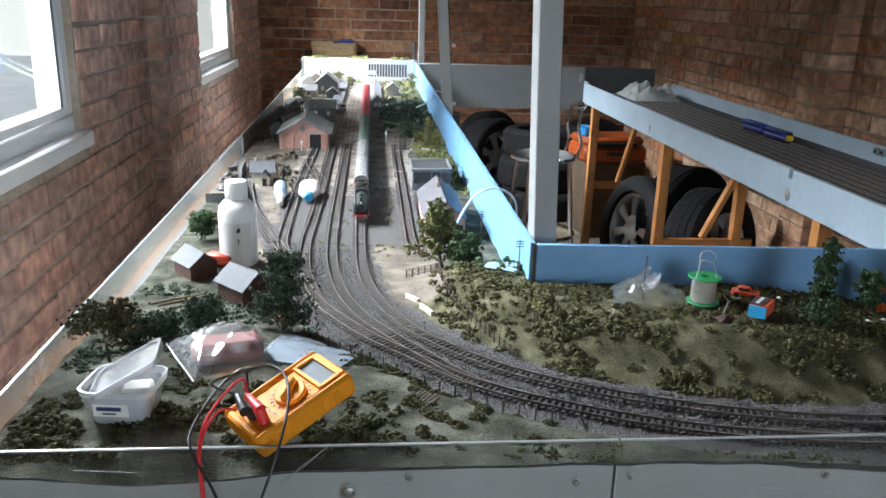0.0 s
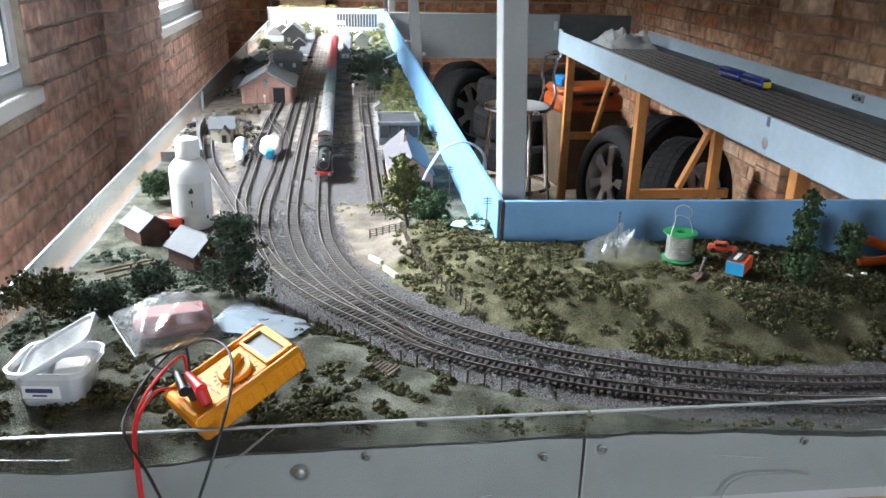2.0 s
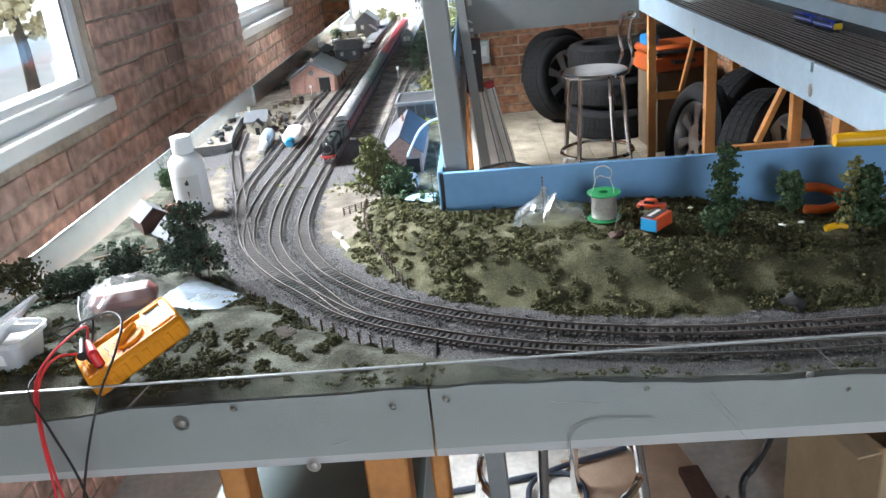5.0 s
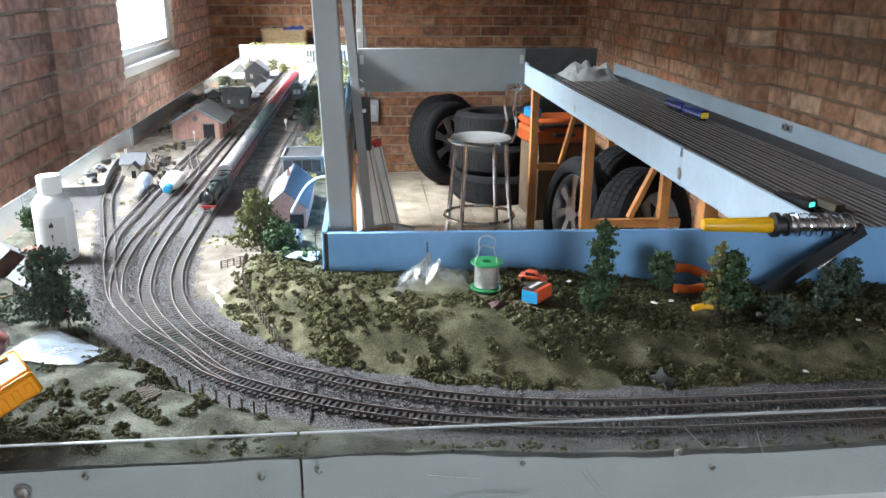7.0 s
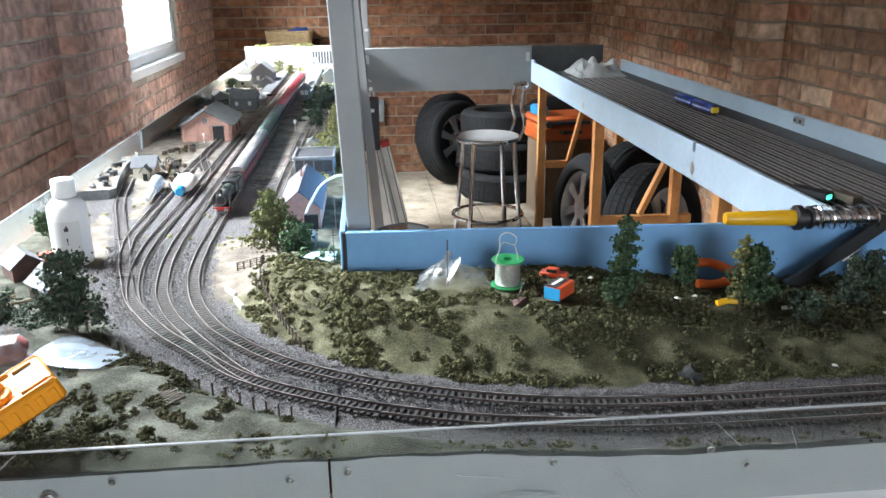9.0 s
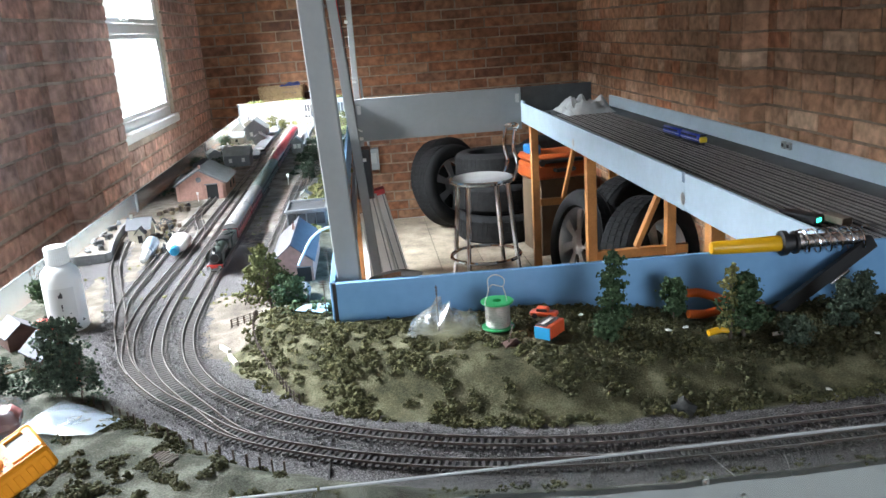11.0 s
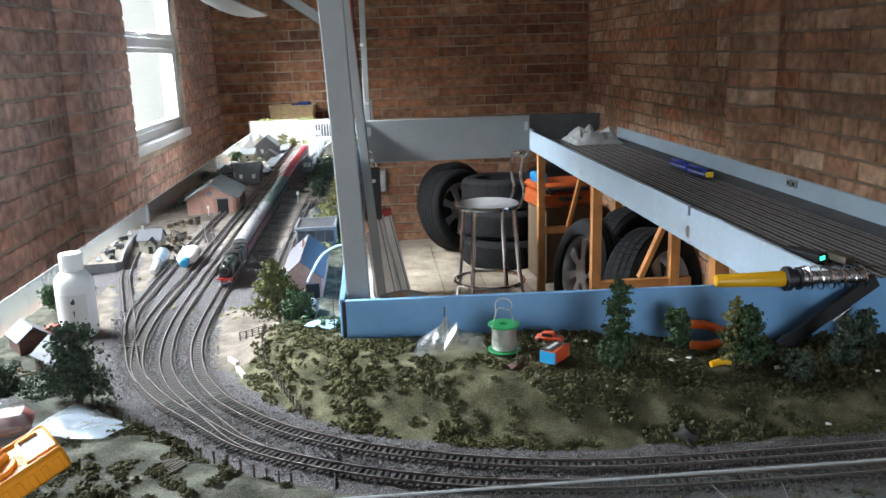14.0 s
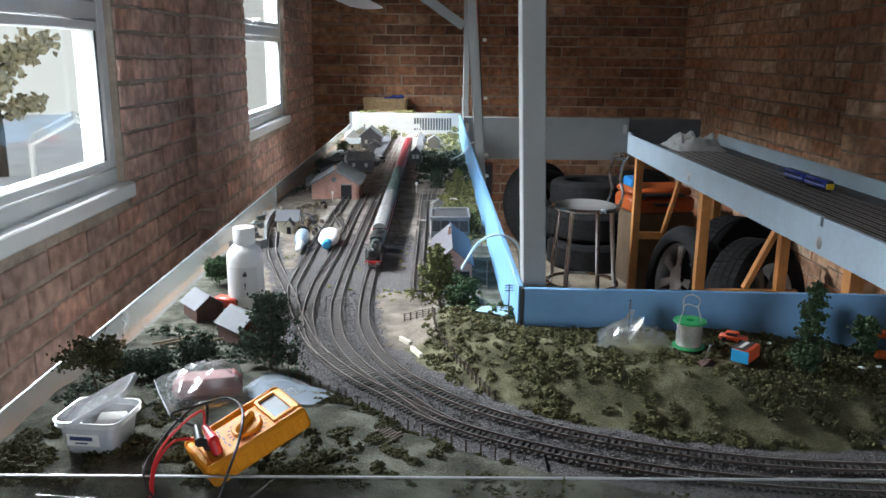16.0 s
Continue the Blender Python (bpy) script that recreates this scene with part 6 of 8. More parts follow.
tub = thing("plastic_tub", "frosted plastic tub with navy print and its lid propped inside", "plastic tub", (-0.286, 1.028, ground_z(-0.291, 1.028)), -6)
sec = [(0.060, 0.050, 0.0, 0.012), (0.062, 0.052, 0.002, 0.012), (0.072, 0.064, 0.036, 0.014), (0.070, 0.062, 0.036, 0.014), (0.060, 0.050, 0.003, 0.012)]
rim_sec = [(0.072, 0.064, 0.035, 0.014), (0.079, 0.071, 0.0355, 0.015), (0.080, 0.072, 0.042, 0.015), (0.075, 0.067, 0.042, 0.014), (0.071, 0.063, 0.036, 0.014)]
body = loft(Geo(), [[(x, y, z) for x, y in round_rect(w, l, r)] for w, l, z, r in sec])
body.prism(round_rect(0.060, 0.050, 0.012), 0.0015, 0.004, "z")
part("body", body, TUB, tub)
part("rim", loft(Geo(), [[(x, y, z) for x, y in round_rect(w, l, r)] for w, l, z, r in rim_sec]), film_mat("frosted_rim", (0.85, 0.87, 0.88), 0.55, 0.2), tub)
lid = part("lid", loft(Geo(), [[(x, y, z) for x, y in round_rect(w, l, 0.012)] for w, l, z in ((0.082, 0.066, 0.0), (0.082, 0.066, 0.006), (0.074, 0.058, 0.006), (0.074, 0.058, 0.003))]).prism(round_rect(0.074, 0.058, 0.012), 0.0025, 0.004, "z"), TUB, tub)
lid.matrix_local = pose(0.006, 0.0, 0.052, 0, -29, 14)
part("label", Geo().prism([(-0.023, -0.028), (0.014, -0.028), (0.014, -0.0302), (-0.023, -0.0302)], 0.012, 0.026, "z"), WHITE_CARD, tub, "white printed label")
part("printed_bar", Geo().box((-0.006, -0.0305, 0.021), (0.026, 0.0012, 0.0042)), LABEL_BLUE, tub, "navy printed bar")
part("printed_bar", Geo().box((-0.006, -0.0305, 0.0155), (0.014, 0.0012, 0.0014)), LABEL_BLUE, tub, "navy printed bar")
part("leaflet", Geo().box((0.012, 0.006, 0.020), (0.032, 0.028, 0.026), rz=15, bev=0.003), WHITE_CARD, tub, "white leaflet inside")

# zip bag with something red in it, and a flat sleeve
BAG = film_mat("clear_bag", (0.90, 0.91, 0.96), 0.20, 0.14, 0.08)
SLEEVE = film_mat("milky_sleeve", (0.58, 0.68, 0.78), 0.45, 0.2)
FOLD = film_mat("film_fold", (0.95, 0.95, 0.98), 0.6, 0.1, 0.2)
BRICK_RED = mat("dull_red_plastic", (0.27, 0.085, 0.075), 0.5, 0, 0.15, 40, 0.1)


def crumpled(corners, lift, seed, n=26, fold=0.006, creases=5):
    """A sheet over four corners, puffed up in the middle, with a few long sharp creases."""
    g = Geo()
    a, b, c, d = (Vector((*q, 0)) for q in corners)
    rr = random.Random(int(seed * 10))
    lines = [(rr.uniform(-1, 1), rr.uniform(-1, 1), rr.uniform(0.25, 0.75), rr.uniform(0.25, 0.75), rr.uniform(0.035, 0.10)) for _ in range(creases)]
    v = []
    for j in range(n + 1):
        for i in range(n + 1):
            s, t = i / n, j / n
            p = a.lerp(b, s).lerp(d.lerp(c, s), t)
            puff = lift * (math.sin(math.pi * s) * math.sin(math.pi * t)) ** 0.4
            cr = 0.0
            for dx, dy, s0, t0, wd in lines:
                e = abs((s - s0) * dx + (t - t0) * dy) / (math.hypot(dx, dy) + 1e-6)
                cr += max(0.0, 1 - e / wd) * fold * 0.5
            cr += noise.noise(Vector((p.x * 30 + seed, p.y * 30, seed))) * fold * 0.4 + (rr.uniform(-0.3, 0.3) * fold if n < 15 else 0)
            cr *= min(1.0, 5 * min(s, 1 - s, t, 1 - t) + 0.25)
            v.append((p.x + cr * 0.4, p.y, ground_z(p.x, p.y) + 0.004 + puff + cr))
    return g.add(v, [(j * (n + 1) + i, j * (n + 1) + i + 1, (j + 1) * (n + 1) + i + 1, (j + 1) * (n + 1) + i) for j in range(n) for i in range(n)], None, n > 15)


bag = thing("zip_bag", "crumpled clear zip bag holding a dull red part", "plastic bag")
film = part("film", crumpled([(-0.228, 1.092), (-0.138, 1.136), (-0.180, 1.258), (-0.285, 1.205)], 0.030, 3.0, 26, 0.007, 16), BAG, bag)
film.visible_shadow = False
part("zip_strip", Geo().tube([(-0.285, 1.205, ground_z(-0.285, 1.205) + 0.006), (-0.262, 1.155, ground_z(-0.262, 1.155) + 0.010), (-0.228, 1.092, ground_z(-0.228, 1.092) + 0.006)], 0.0011, 5), FOLD, bag, "white zip edge")
part("moulding", Geo().box((-0.200, 1.165, ground_z(-0.2, 1.165) + 0.017), (0.088, 0.050, 0.028), rz=14, bev=0.010), BRICK_RED, bag, "dull red plastic part")
sl = thing("plastic_sleeve", "flat milky plastic sleeve lying on the field", "plastic sleeve")
part("film", crumpled([(-0.165, 1.160), (-0.058, 1.128), (-0.026, 1.182), (-0.140, 1.262)], 0.002, 8.0, 24, 0.0022, 4), SLEEVE, sl)

# bottle
BOTTLE = mat("white_polythene", (0.82, 0.82, 0.81), 0.35, 0, 0.03, 20, 0.0)
CAP = mat("white_ribbed_cap", (0.80, 0.80, 0.78), 0.4, 0, 0.03, 20, 0.0)
bz = ground_z(-0.260, 1.645)
bottle = thing("bottle", "white plastic spirit bottle with a ribbed cap and warning label", "bottle", (-0.260, 1.645, bz))
bottle.scale = (1.07, 1.07, 1.12)
part("body", Geo().lathe([(0.0, 0.0), (0.029, 0.0), (0.0315, 0.003), (0.0315, 0.085), (0.030, 0.096), (0.022, 0.106), (0.016, 0.109), (0.016, 0.113), (0.0, 0.113)], 40), BOTTLE, bottle)
ribs = [(0.0179 + (0.0008 if i % 2 else 0.0)) for i in range(72)]
capg = Geo()
loft_z = [(1.0, 0.110), (1.0, 0.136), (0.92, 0.138), (0.0, 0.138)]
capg.add([(q * k * math.cos(2 * math.pi * i / 72), q * k * math.sin(2 * math.pi * i / 72), z) for k, z in loft_z for i, q in enumerate(ribs)], [(j * 72 + i, j * 72 + (i + 1) % 72, (j + 1) * 72 + (i + 1) % 72, (j + 1) * 72 + i) for j in range(3) for i in range(72)])
part("cap", capg, CAP, bottle)
LBL = mat("pale_label", (0.70, 0.70, 0.69), 0.5, 0, 0.03, 20, 0.0)
lab_g = Geo()
arc = [radians(-140 + 100 * i / 16) for i in range(17)]
v = [(0.0319 * math.cos(a), 0.0319 * math.sin(a), z) for z in (0.025, 0.075) for a in arc]
lab_g.add(v, [(i, i + 1, 18 + i, 17 + i) for i in range(16)], None, True)
lb = part("label", lab_g, LBL, bottle, "pale printed label")
fa = radians(-80)
fm = Matrix.Rotation(fa + math.pi / 2, 4, "Z") @ Matrix.Translation((0, -0.0324, 0))
part("flame_mark", Geo().prism([(-0.003, 0.0), (0.003, 0.0), (0.0036, 0.004), (0.0008, 0.010), (-0.001, 0.006), (-0.0036, 0.004)], -0.0004, 0.0004, "y", fm @ Matrix.Translation((0, 0, 0.060))), PRINT, lb)
part("warning_mark", Geo().prism([(-0.0009, 0.0), (0.0009, 0.0), (0.0012, 0.007), (-0.0012, 0.007)], -0.0004, 0.0004, "y", fm @ Matrix.Translation((0, 0, 0.042))).box((0, 0, 0.0395), (0.0018, 0.0008, 0.0018), m=fm), PRINT, lb)

# glue pen and small white bottle on the yard
GLUE_BLUE = mat("blue_grey_plastic", (0.30, 0.38, 0.48), 0.35, 0, 0.1, 40, 0.0)
CYAN = mat("bright_blue_cap", (0.03, 0.30, 0.55), 0.35, 0, 0.05, 40, 0.0)


def lying(a, b):
    a, b = Vector(a), Vector(b)
    return Matrix.Translation(a) @ (b - a).to_track_quat("Z", "Y").to_matrix().to_4x4()


glue = thing("glue_bottle", "blue-grey glue bottle with a white nozzle lying on the sidings", "glue bottle", m=lying((-0.243, 2.20, RAIL_Z + 0.013), (-0.226, 2.02, RAIL_Z + 0.008)))
part("body", Geo().lathe([(0.0, 0.0), (0.014, 0.001), (0.0165, 0.006), (0.0165, 0.06), (0.013, 0.075), (0.008, 0.08), (0.0, 0.08)], 24), GLUE_BLUE, glue)
part("collar", Geo().lathe([(0.010, 0.078), (0.0125, 0.079), (0.0125, 0.09), (0.008, 0.094)], 20), GLUE_BLUE, glue)
part("nozzle", Geo().lathe([(0.0095, 0.09), (0.009, 0.14), (0.006, 0.165), (0.0, 0.166)], 18), BOTTLE, glue)
sb = thing("squeeze_bottle", "white squeeze bottle with a bright blue cap across the sidings", "squeeze bottle", m=lying((-0.172, 2.20, RAIL_Z + 0.017), (-0.164, 2.04, RAIL_Z + 0.012)))
part("body", Geo().lathe([(0.0, 0.0), (0.021, 0.002), (0.025, 0.008), (0.025, 0.075), (0.019, 0.095), (0.011, 0.103), (0.0, 0.104)], 28, Matrix.Diagonal((1, 0.62, 1, 1))), BOTTLE, sb)
part("cap", Geo().lathe([(0.010, 0.100), (0.0115, 0.103), (0.0115, 0.120), (0.009, 0.126), (0.0, 0.127)], 24), CYAN, sb)

# solder reel
SOLDER = mat("solder_wire", (0.58, 0.56, 0.52), 0.34, 0.75, 0.15, 200, 0.5, 900)
REEL_GREEN = mat("green_reel", (0.03, 0.30, 0.10), 0.35, 0, 0.08, 40, 0.0)
rz_ = ground_z(0.473, 1.30)
reel = thing("solder_reel", "green plastic reel of solder with a loose wire loop", "solder reel", (0.472, 1.296, rz_ + 0.003))
reel.scale = (0.92, 0.92, 0.96)
for z in (0.0, 0.040):
    part("flange", Geo().lathe([(0.009, z), (0.0255, z), (0.0262, z + 0.0012), (0.0255, z + 0.0026), (0.009, z + 0.0026)], 36), REEL_GREEN, reel)
part("core", Geo().lathe([(0.009, 0.0), (0.009, 0.0426), (0.0075, 0.0426), (0.0075, 0.0)], 24), REEL_GREEN, reel)
coil = Geo()
coil.tube([(0.0185 * math.cos(2 * math.pi * j / 28), 0.0185 * math.sin(2 * math.pi * j / 28), 0.0034 + j * 0.0027 / 28) for j in range(28 * 13)], 0.0014, 5)
coil.lathe([(0.0182, 0.003), (0.0182, 0.0398)], 28)
part("winding", coil, SOLDER, reel, "bright solder windings")
part("loose_end", Geo().tube(curve_pts([(-0.019, -0.012, 0.02), (-0.021, -0.014, 0.045), (-0.014, -0.006, 0.06), (-0.013, -0.002, 0.078), (0.0, 0.0, 0.083), (0.012, -0.002, 0.076), (0.010, 0.0, 0.064), (-0.006, 0.0, 0.068), (-0.012, 0.002, 0.062)]), 0.0009, 6).tube(curve_pts([(0.010, 0.0, 0.064), (0.013, -0.008, 0.052), (0.014, -0.010, 0.043)]), 0.0009, 6), SOLDER, reel)

wr = thing("plastic_wrapper", "crinkled clear plastic wrapper on the embankment", "plastic wrapper")
wf = part("film", crumpled([(0.335, 1.278), (0.442, 1.280), (0.450, 1.352), (0.348, 1.358)], 0.012, 17.0, 14, 0.023, 8), film_mat("clear_wrapper", (0.80, 0.86, 0.90), 0.07, 0.22, 0.04), wr)
wf.visible_shadow = False
ORANGE_RED = mat("orange_red_enamel", (0.62, 0.09, 0.03), 0.35, 0, 0.1, 60, 0.0)
vehicle(0.543, 1.308, ground_z(0.543, 1.308) + 0.006, 62, ORANGE_RED, "orange-red toy car on the embankment", 0.92)
bx = thing("toy_box_van", "small red and black toy wagon with a blue end", "toy wagon", (0.536, 1.240, ground_z(0.536, 1.240) + 0.005), -42)
part("body", Geo().box((0, 0, 0.0105), (0.024, 0.042, 0.019), bev=0.001), ORANGE_RED, bx)
part("end", Geo().box((0, -0.0214, 0.0100), (0.024, 0.002, 0.017)), CYAN, bx, "bright blue end")
part("top_panel", Geo().box((-0.003, -0.002, 0.0203), (0.017, 0.038, 0.0014)), PRINT, bx, "black printed top")
part("printed_bar", Geo().box((-0.003, -0.002, 0.0212), (0.005, 0.028, 0.0006)), WHITE_CARD, bx)
pn = thing("pin", "steel pin stuck in a dark mound", "pin", (0.478, 1.232, ground_z(0.478, 1.232)))
part("shaft", Geo().cyl((-0.003, 0, 0), (0.004, 0, 0.028), 0.0012, n=8).cyl((0.0037, 0, 0.027), (0.0042, 0, 0.029), 0.0024, n=10), STEEL, pn)
part("mound", Geo().blob((0, 0.004, -0.002), 0.013, 0.4, 0.6, rnd), DARK_WOOD, pn)

# soldering iron lying on top of the backscene
IRON_YELLOW = mat("yellow_handle", (0.80, 0.42, 0.01), 0.35, 0, 0.05, 40, 0.05)
iron = thing("soldering_iron", "yellow-handled soldering iron in a steel spring holder on the backscene", "soldering iron", m=lying((0.815, 1.352, 1.107), (1.065, 1.340, 1.105)))
part("handle", Geo().lathe([(0.0, 0.0), (0.009, 0.001), (0.010, 0.004), (0.0125, 0.106), (0.0115, 0.110), (0.0, 0.111)], 24), IRON_YELLOW, iron)
part("collar", Geo().lathe([(0.013, 0.108), (0.0195, 0.110), (0.0195, 0.118), (0.014, 0.120), (0.014, 0.128), (0.018, 0.130), (0.018, 0.134), (0.010, 0.135)], 24), LOCO_BLACK, iron)
part("barrel", Geo().lathe([(0.0105, 0.128), (0.0140, 0.130), (0.0140, 0.150), (0.0112, 0.152), (0.0105, 0.235), (0.0, 0.238)], 20), STEEL, iron)
part("spring", Geo().tube([(0.0185 * math.cos(k * 0.32), 0.0185 * math.sin(k * 0.32), 0.138 + k * 0.00088) for k in range(124)], 0.0017, 7), CHROME, iron)
bb = thing("iron_stand", "black folded metal iron stand leaning on the backscene", "iron stand", m=lying((0.915, 1.325, 1.002), (1.075, 1.335, 1.105)))
part("plate", Geo().box((0, 0, 0.09), (0.010, 0.022, 0.185), bev=0.001), LOCO_BLACK, bb)
part("lip", Geo().box((0.005, -0.0115, 0.09), (0.012, 0.003, 0.185), bev=0.001), LOCO_BLACK, bb)
part("clip", Geo().cyl((-0.003, -0.014, 0.09), (-0.003, -0.014, 0.125), 0.003, n=10), STEEL, bb)

ORANGE_GRIP = mat("orange_grip", (0.70, 0.13, 0.02), 0.45, 0, 0.08, 40, 0.05)
pl = thing("pliers", "orange-handled pliers lying open in the scrub", "pliers", (0, 0, 0))
pz = ground_z(0.80, 1.325)
part("grip", Geo().tube(curve_pts([(0.768, 1.318, pz + 0.014), (0.795, 1.322, pz + 0.010), (0.825, 1.325, pz + 0.014), (0.85, 1.33, pz + 0.014)]), [0.007] * 24 + [0.006], 10), ORANGE_GRIP, pl)
part("grip", Geo().tube(curve_pts([(0.776, 1.35, pz + 0.036), (0.80, 1.35, pz + 0.034), (0.828, 1.345, pz + 0.024), (0.85, 1.335, pz + 0.016)]), [0.007] * 24 + [0.006], 10), ORANGE_GRIP, pl)
part("jaw", Geo().box((0.872, 1.333, pz + 0.014), (0.05, 0.014, 0.01), bev=0.003), STEEL, pl)
solid("knife", Geo().tube(curve_pts([(0, 0, 0.006), (0.018, 0.003, 0.008), (0.036, 0.0, 0.006)]), [0.005] * 8 + [0.0045] * 8 + [0.003], 10), IRON_YELLOW, "yellow-handled craft knife in the scrub", "knife", (0.768, 1.245, ground_z(0.785, 1.245) + 0.004))
solid("spatula", Geo().tube(curve_pts([(0, 0, 0.006), (0.02, -0.002, 0.008), (0.036, -0.004, 0.006)]), [0.0028] * 8 + [0.0032] * 8 + [0.0024], 8), WHITE_CARD, "white plastic spatula on the embankment", "spatula", (0.852, 1.22, ground_z(0.87, 1.22) + 0.004))
solid("rock", Geo().blob((0, 0, 0.0), 0.015, 0.5, 0.8, rnd), mat("dark_rock", (0.05, 0.05, 0.048), 0.95, 0, 0.3, 60, 0.6, 200, 0.05), "dark plaster rock at the embankment's foot", "model rock", (0.668, 1.085, ground_z(0.668, 1.085)))
for x, y in ((0.60, 1.315), (0.715, 1.26), (0.745, 1.27), (0.995, 1.20), (0.86, 1.09)):
    solid("plaster_chip", Geo().blob((0, 0, 0.003), rnd.uniform(0.003, 0.0045), 0.7, 0.3, rnd), WHITE_CARD, "chip of white plaster in the scrub", "plaster chip", (x, y, ground_z(x, y) + 0.003), group="plaster chips")
solid("card_sheet", crumpled([(0.165, 1.455), (0.215, 1.43), (0.228, 1.475), (0.18, 1.50)], 0.002, 4.0, 8, 0.001), mat("pale_blue_card", (0.27, 0.43, 0.56), 0.6, 0, 0.08, 30, 0.0), "pale blue card scrap by the backscene corner", "card scrap")
solid("pipe", Geo().tube(curve_pts([(0.150, 1.745, 1.030), (0.160, 1.75, 1.048), (0.180, 1.75, 1.080), (0.203, 1.75, 1.096), (0.226, 1.75, 1.1005), (0.250, 1.75, 1.092), (0.266, 1.745, 1.072), (0.268, 1.74, 1.03)]), 0.0024, 8), mat("pale_blue_hose", (0.55, 0.70, 0.80), 0.4, 0, 0.05, 30, 0.0), "pale blue hose arching over the backscene", "hose")
solid("culvert", Geo().lathe([(0.012, 0.0), (0.015, 0.0), (0.015, 0.05), (0.012, 0.05), (0.012, 0.0)], 20, pose(0.0, 0.0, 0.013, -90, 0, 0)), STONE_CARD, "grey model culvert pipe beside the shed", "model pipe", (0.158, 1.66, ground_z(0.158, 1.68)))
cl = thing("cable_bundle", "black cable bundle draped over the backscene", "cable bundle", (0.12, 3.5, ground_z(0.12, 3.5)))
part("coil", Geo().tube([(0.03 * math.cos(k * 0.5), 0.05 * math.sin(k * 0.5), 0.02 + 0.0006 * k) for k in range(40)], 0.005, 7), BLACK_WIRE, cl)
part("tail", Geo().tube(curve_pts([(0.03, 0, 0.04), (0.09, 0.02, 0.07), (0.125, 0.03, 0.112), (0.17, 0.02, 0.09)]), 0.003, 7), WHITE_CARD, cl)

# ---- on the storage shelf ----
TRAIN_BLUE = mat("railcar_blue", (0.015, 0.04, 0.30), 0.3, 0, 0.1, 40, 0.0)
TRAIN_YELLOW = mat("warning_yellow", (0.80, 0.55, 0.03), 0.4, 0, 0.05, 40, 0.0)
for y, nose in ((3.27, True), (3.465, False)):
    c = thing("railcar", "blue model diesel car with a yellow nose on the shelf" if nose else "blue model diesel car on the shelf", "model railcar", (1.581, y, 0.952), 2, group="blue model railcars")
    part("body", Geo().box((0, 0, 0.028), (0.035, 0.175, 0.034), bev=0.007), TRAIN_BLUE, c)
    part("underframe", Geo().box((0, 0, 0.008), (0.026, 0.15, 0.010)), LOCO_BLACK, c)
    for s in (-1, 1):
        part("window_band", Geo().box((s * 0.0172, 0.006, 0.034), (0.0012, 0.145, 0.008), bev=0.0004), DARK, c, "dark window band")
        part("stripe", Geo().box((s * 0.0173, 0.0, 0.0235), (0.0010, 0.165, 0.0025)), WHITE_CARD, c, "white waist stripe")
    part("roof", Geo().box((0, 0, 0.0455), (0.022, 0.168, 0.002), bev=0.0008), ROOF_DARK, c, "dark roof panel")
    if nose:
        part("nose", Geo().box((0, -0.088, 0.024), (0.031, 0.012, 0.022), bev=0.004), TRAIN_YELLOW, c)
        part("windscreen", Geo().box((0, -0.0865, 0.039), (0.026, 0.008, 0.009), bev=0.002), DARK, c)
    for s in (-0.055, 0.055):
        wheelset(c, s, 0.006)
LED = glow_mat("green_indicator", (0.05, 0.85, 0.50), 1.6)
ctl = thing("handheld_controller", "small black unit with a glowing green light on the shelf", "controller", (1.318, 1.99, 0.952), 30)
part("body", Geo().box((0, 0, 0.014), (0.036, 0.10, 0.026), bev=0.004), LOCO_BLACK, ctl)
part("lamp", Geo().box((-0.006, -0.05, 0.016), (0.018, 0.004, 0.010), bev=0.001), LED, ctl, "glowing green lamp")
mw = thing("model_wagon", "olive model wagon on the storage shelf", "model wagon", (1.375, 1.935, 0.952), 12)
part("body", Geo().box((0, 0, 0.018), (0.03, 0.07, 0.018), bev=0.002), JUNK[0], mw)
wheelset(mw, -0.02, 0.006)
wheelset(mw, 0.02, 0.006)
sk = thing("double_socket", "small grey connector block on the shelf's back board", "connector", (1.747, 2.86, 0.985))
for s in (-0.018, 0.018):
    part("block", Geo().box((0, s, 0), (0.014, 0.026, 0.026), bev=0.002), GREY_PAINT, sk)
    part("slot", Geo().box((-0.0072, s, 0), (0.002, 0.014, 0.012)), DARK, sk)
CLOTH = mat("grey_polythene_sheet", (0.36, 0.37, 0.365), 0.45, 0, 0.15, 25, 0.3)
rag = Geo()
n = 22
v = []
for j in range(n + 1):
    for i in range(n + 1):
        s, t = i / n, j / n
        q = (math.sin(math.pi * s) * math.sin(math.pi * t)) ** 0.5
        f_ = abs(noise.noise(Vector((s * 4, t * 4, 2)))) * 0.075 + abs(noise.noise(Vector((s * 9, t * 9, 5)))) * 0.04
        v.append((s * 0.27 - 0.135, t * 0.36 - 0.18, 0.004 + q * (0.03 + f_ * 1.4)))
rag.add(v, [(j * (n + 1) + i, j * (n + 1) + i + 1, (j + 1) * (n + 1) + i + 1, (j + 1) * (n + 1) + i) for j in range(n) for i in range(n)], None, True)
solid("polythene_bag", rag, CLOTH, "crumpled grey polythene bag at the shelf's end", "plastic bag", (1.53, 4.70, 0.946))
solid("track_box", Geo().box((0, 0, 0.012), (0.06, 0.22, 0.022), bev=0.003), PALE_ROOF, "pale grey box of track pins on the shelf", "box", (1.27, 4.70, 0.946), 12)
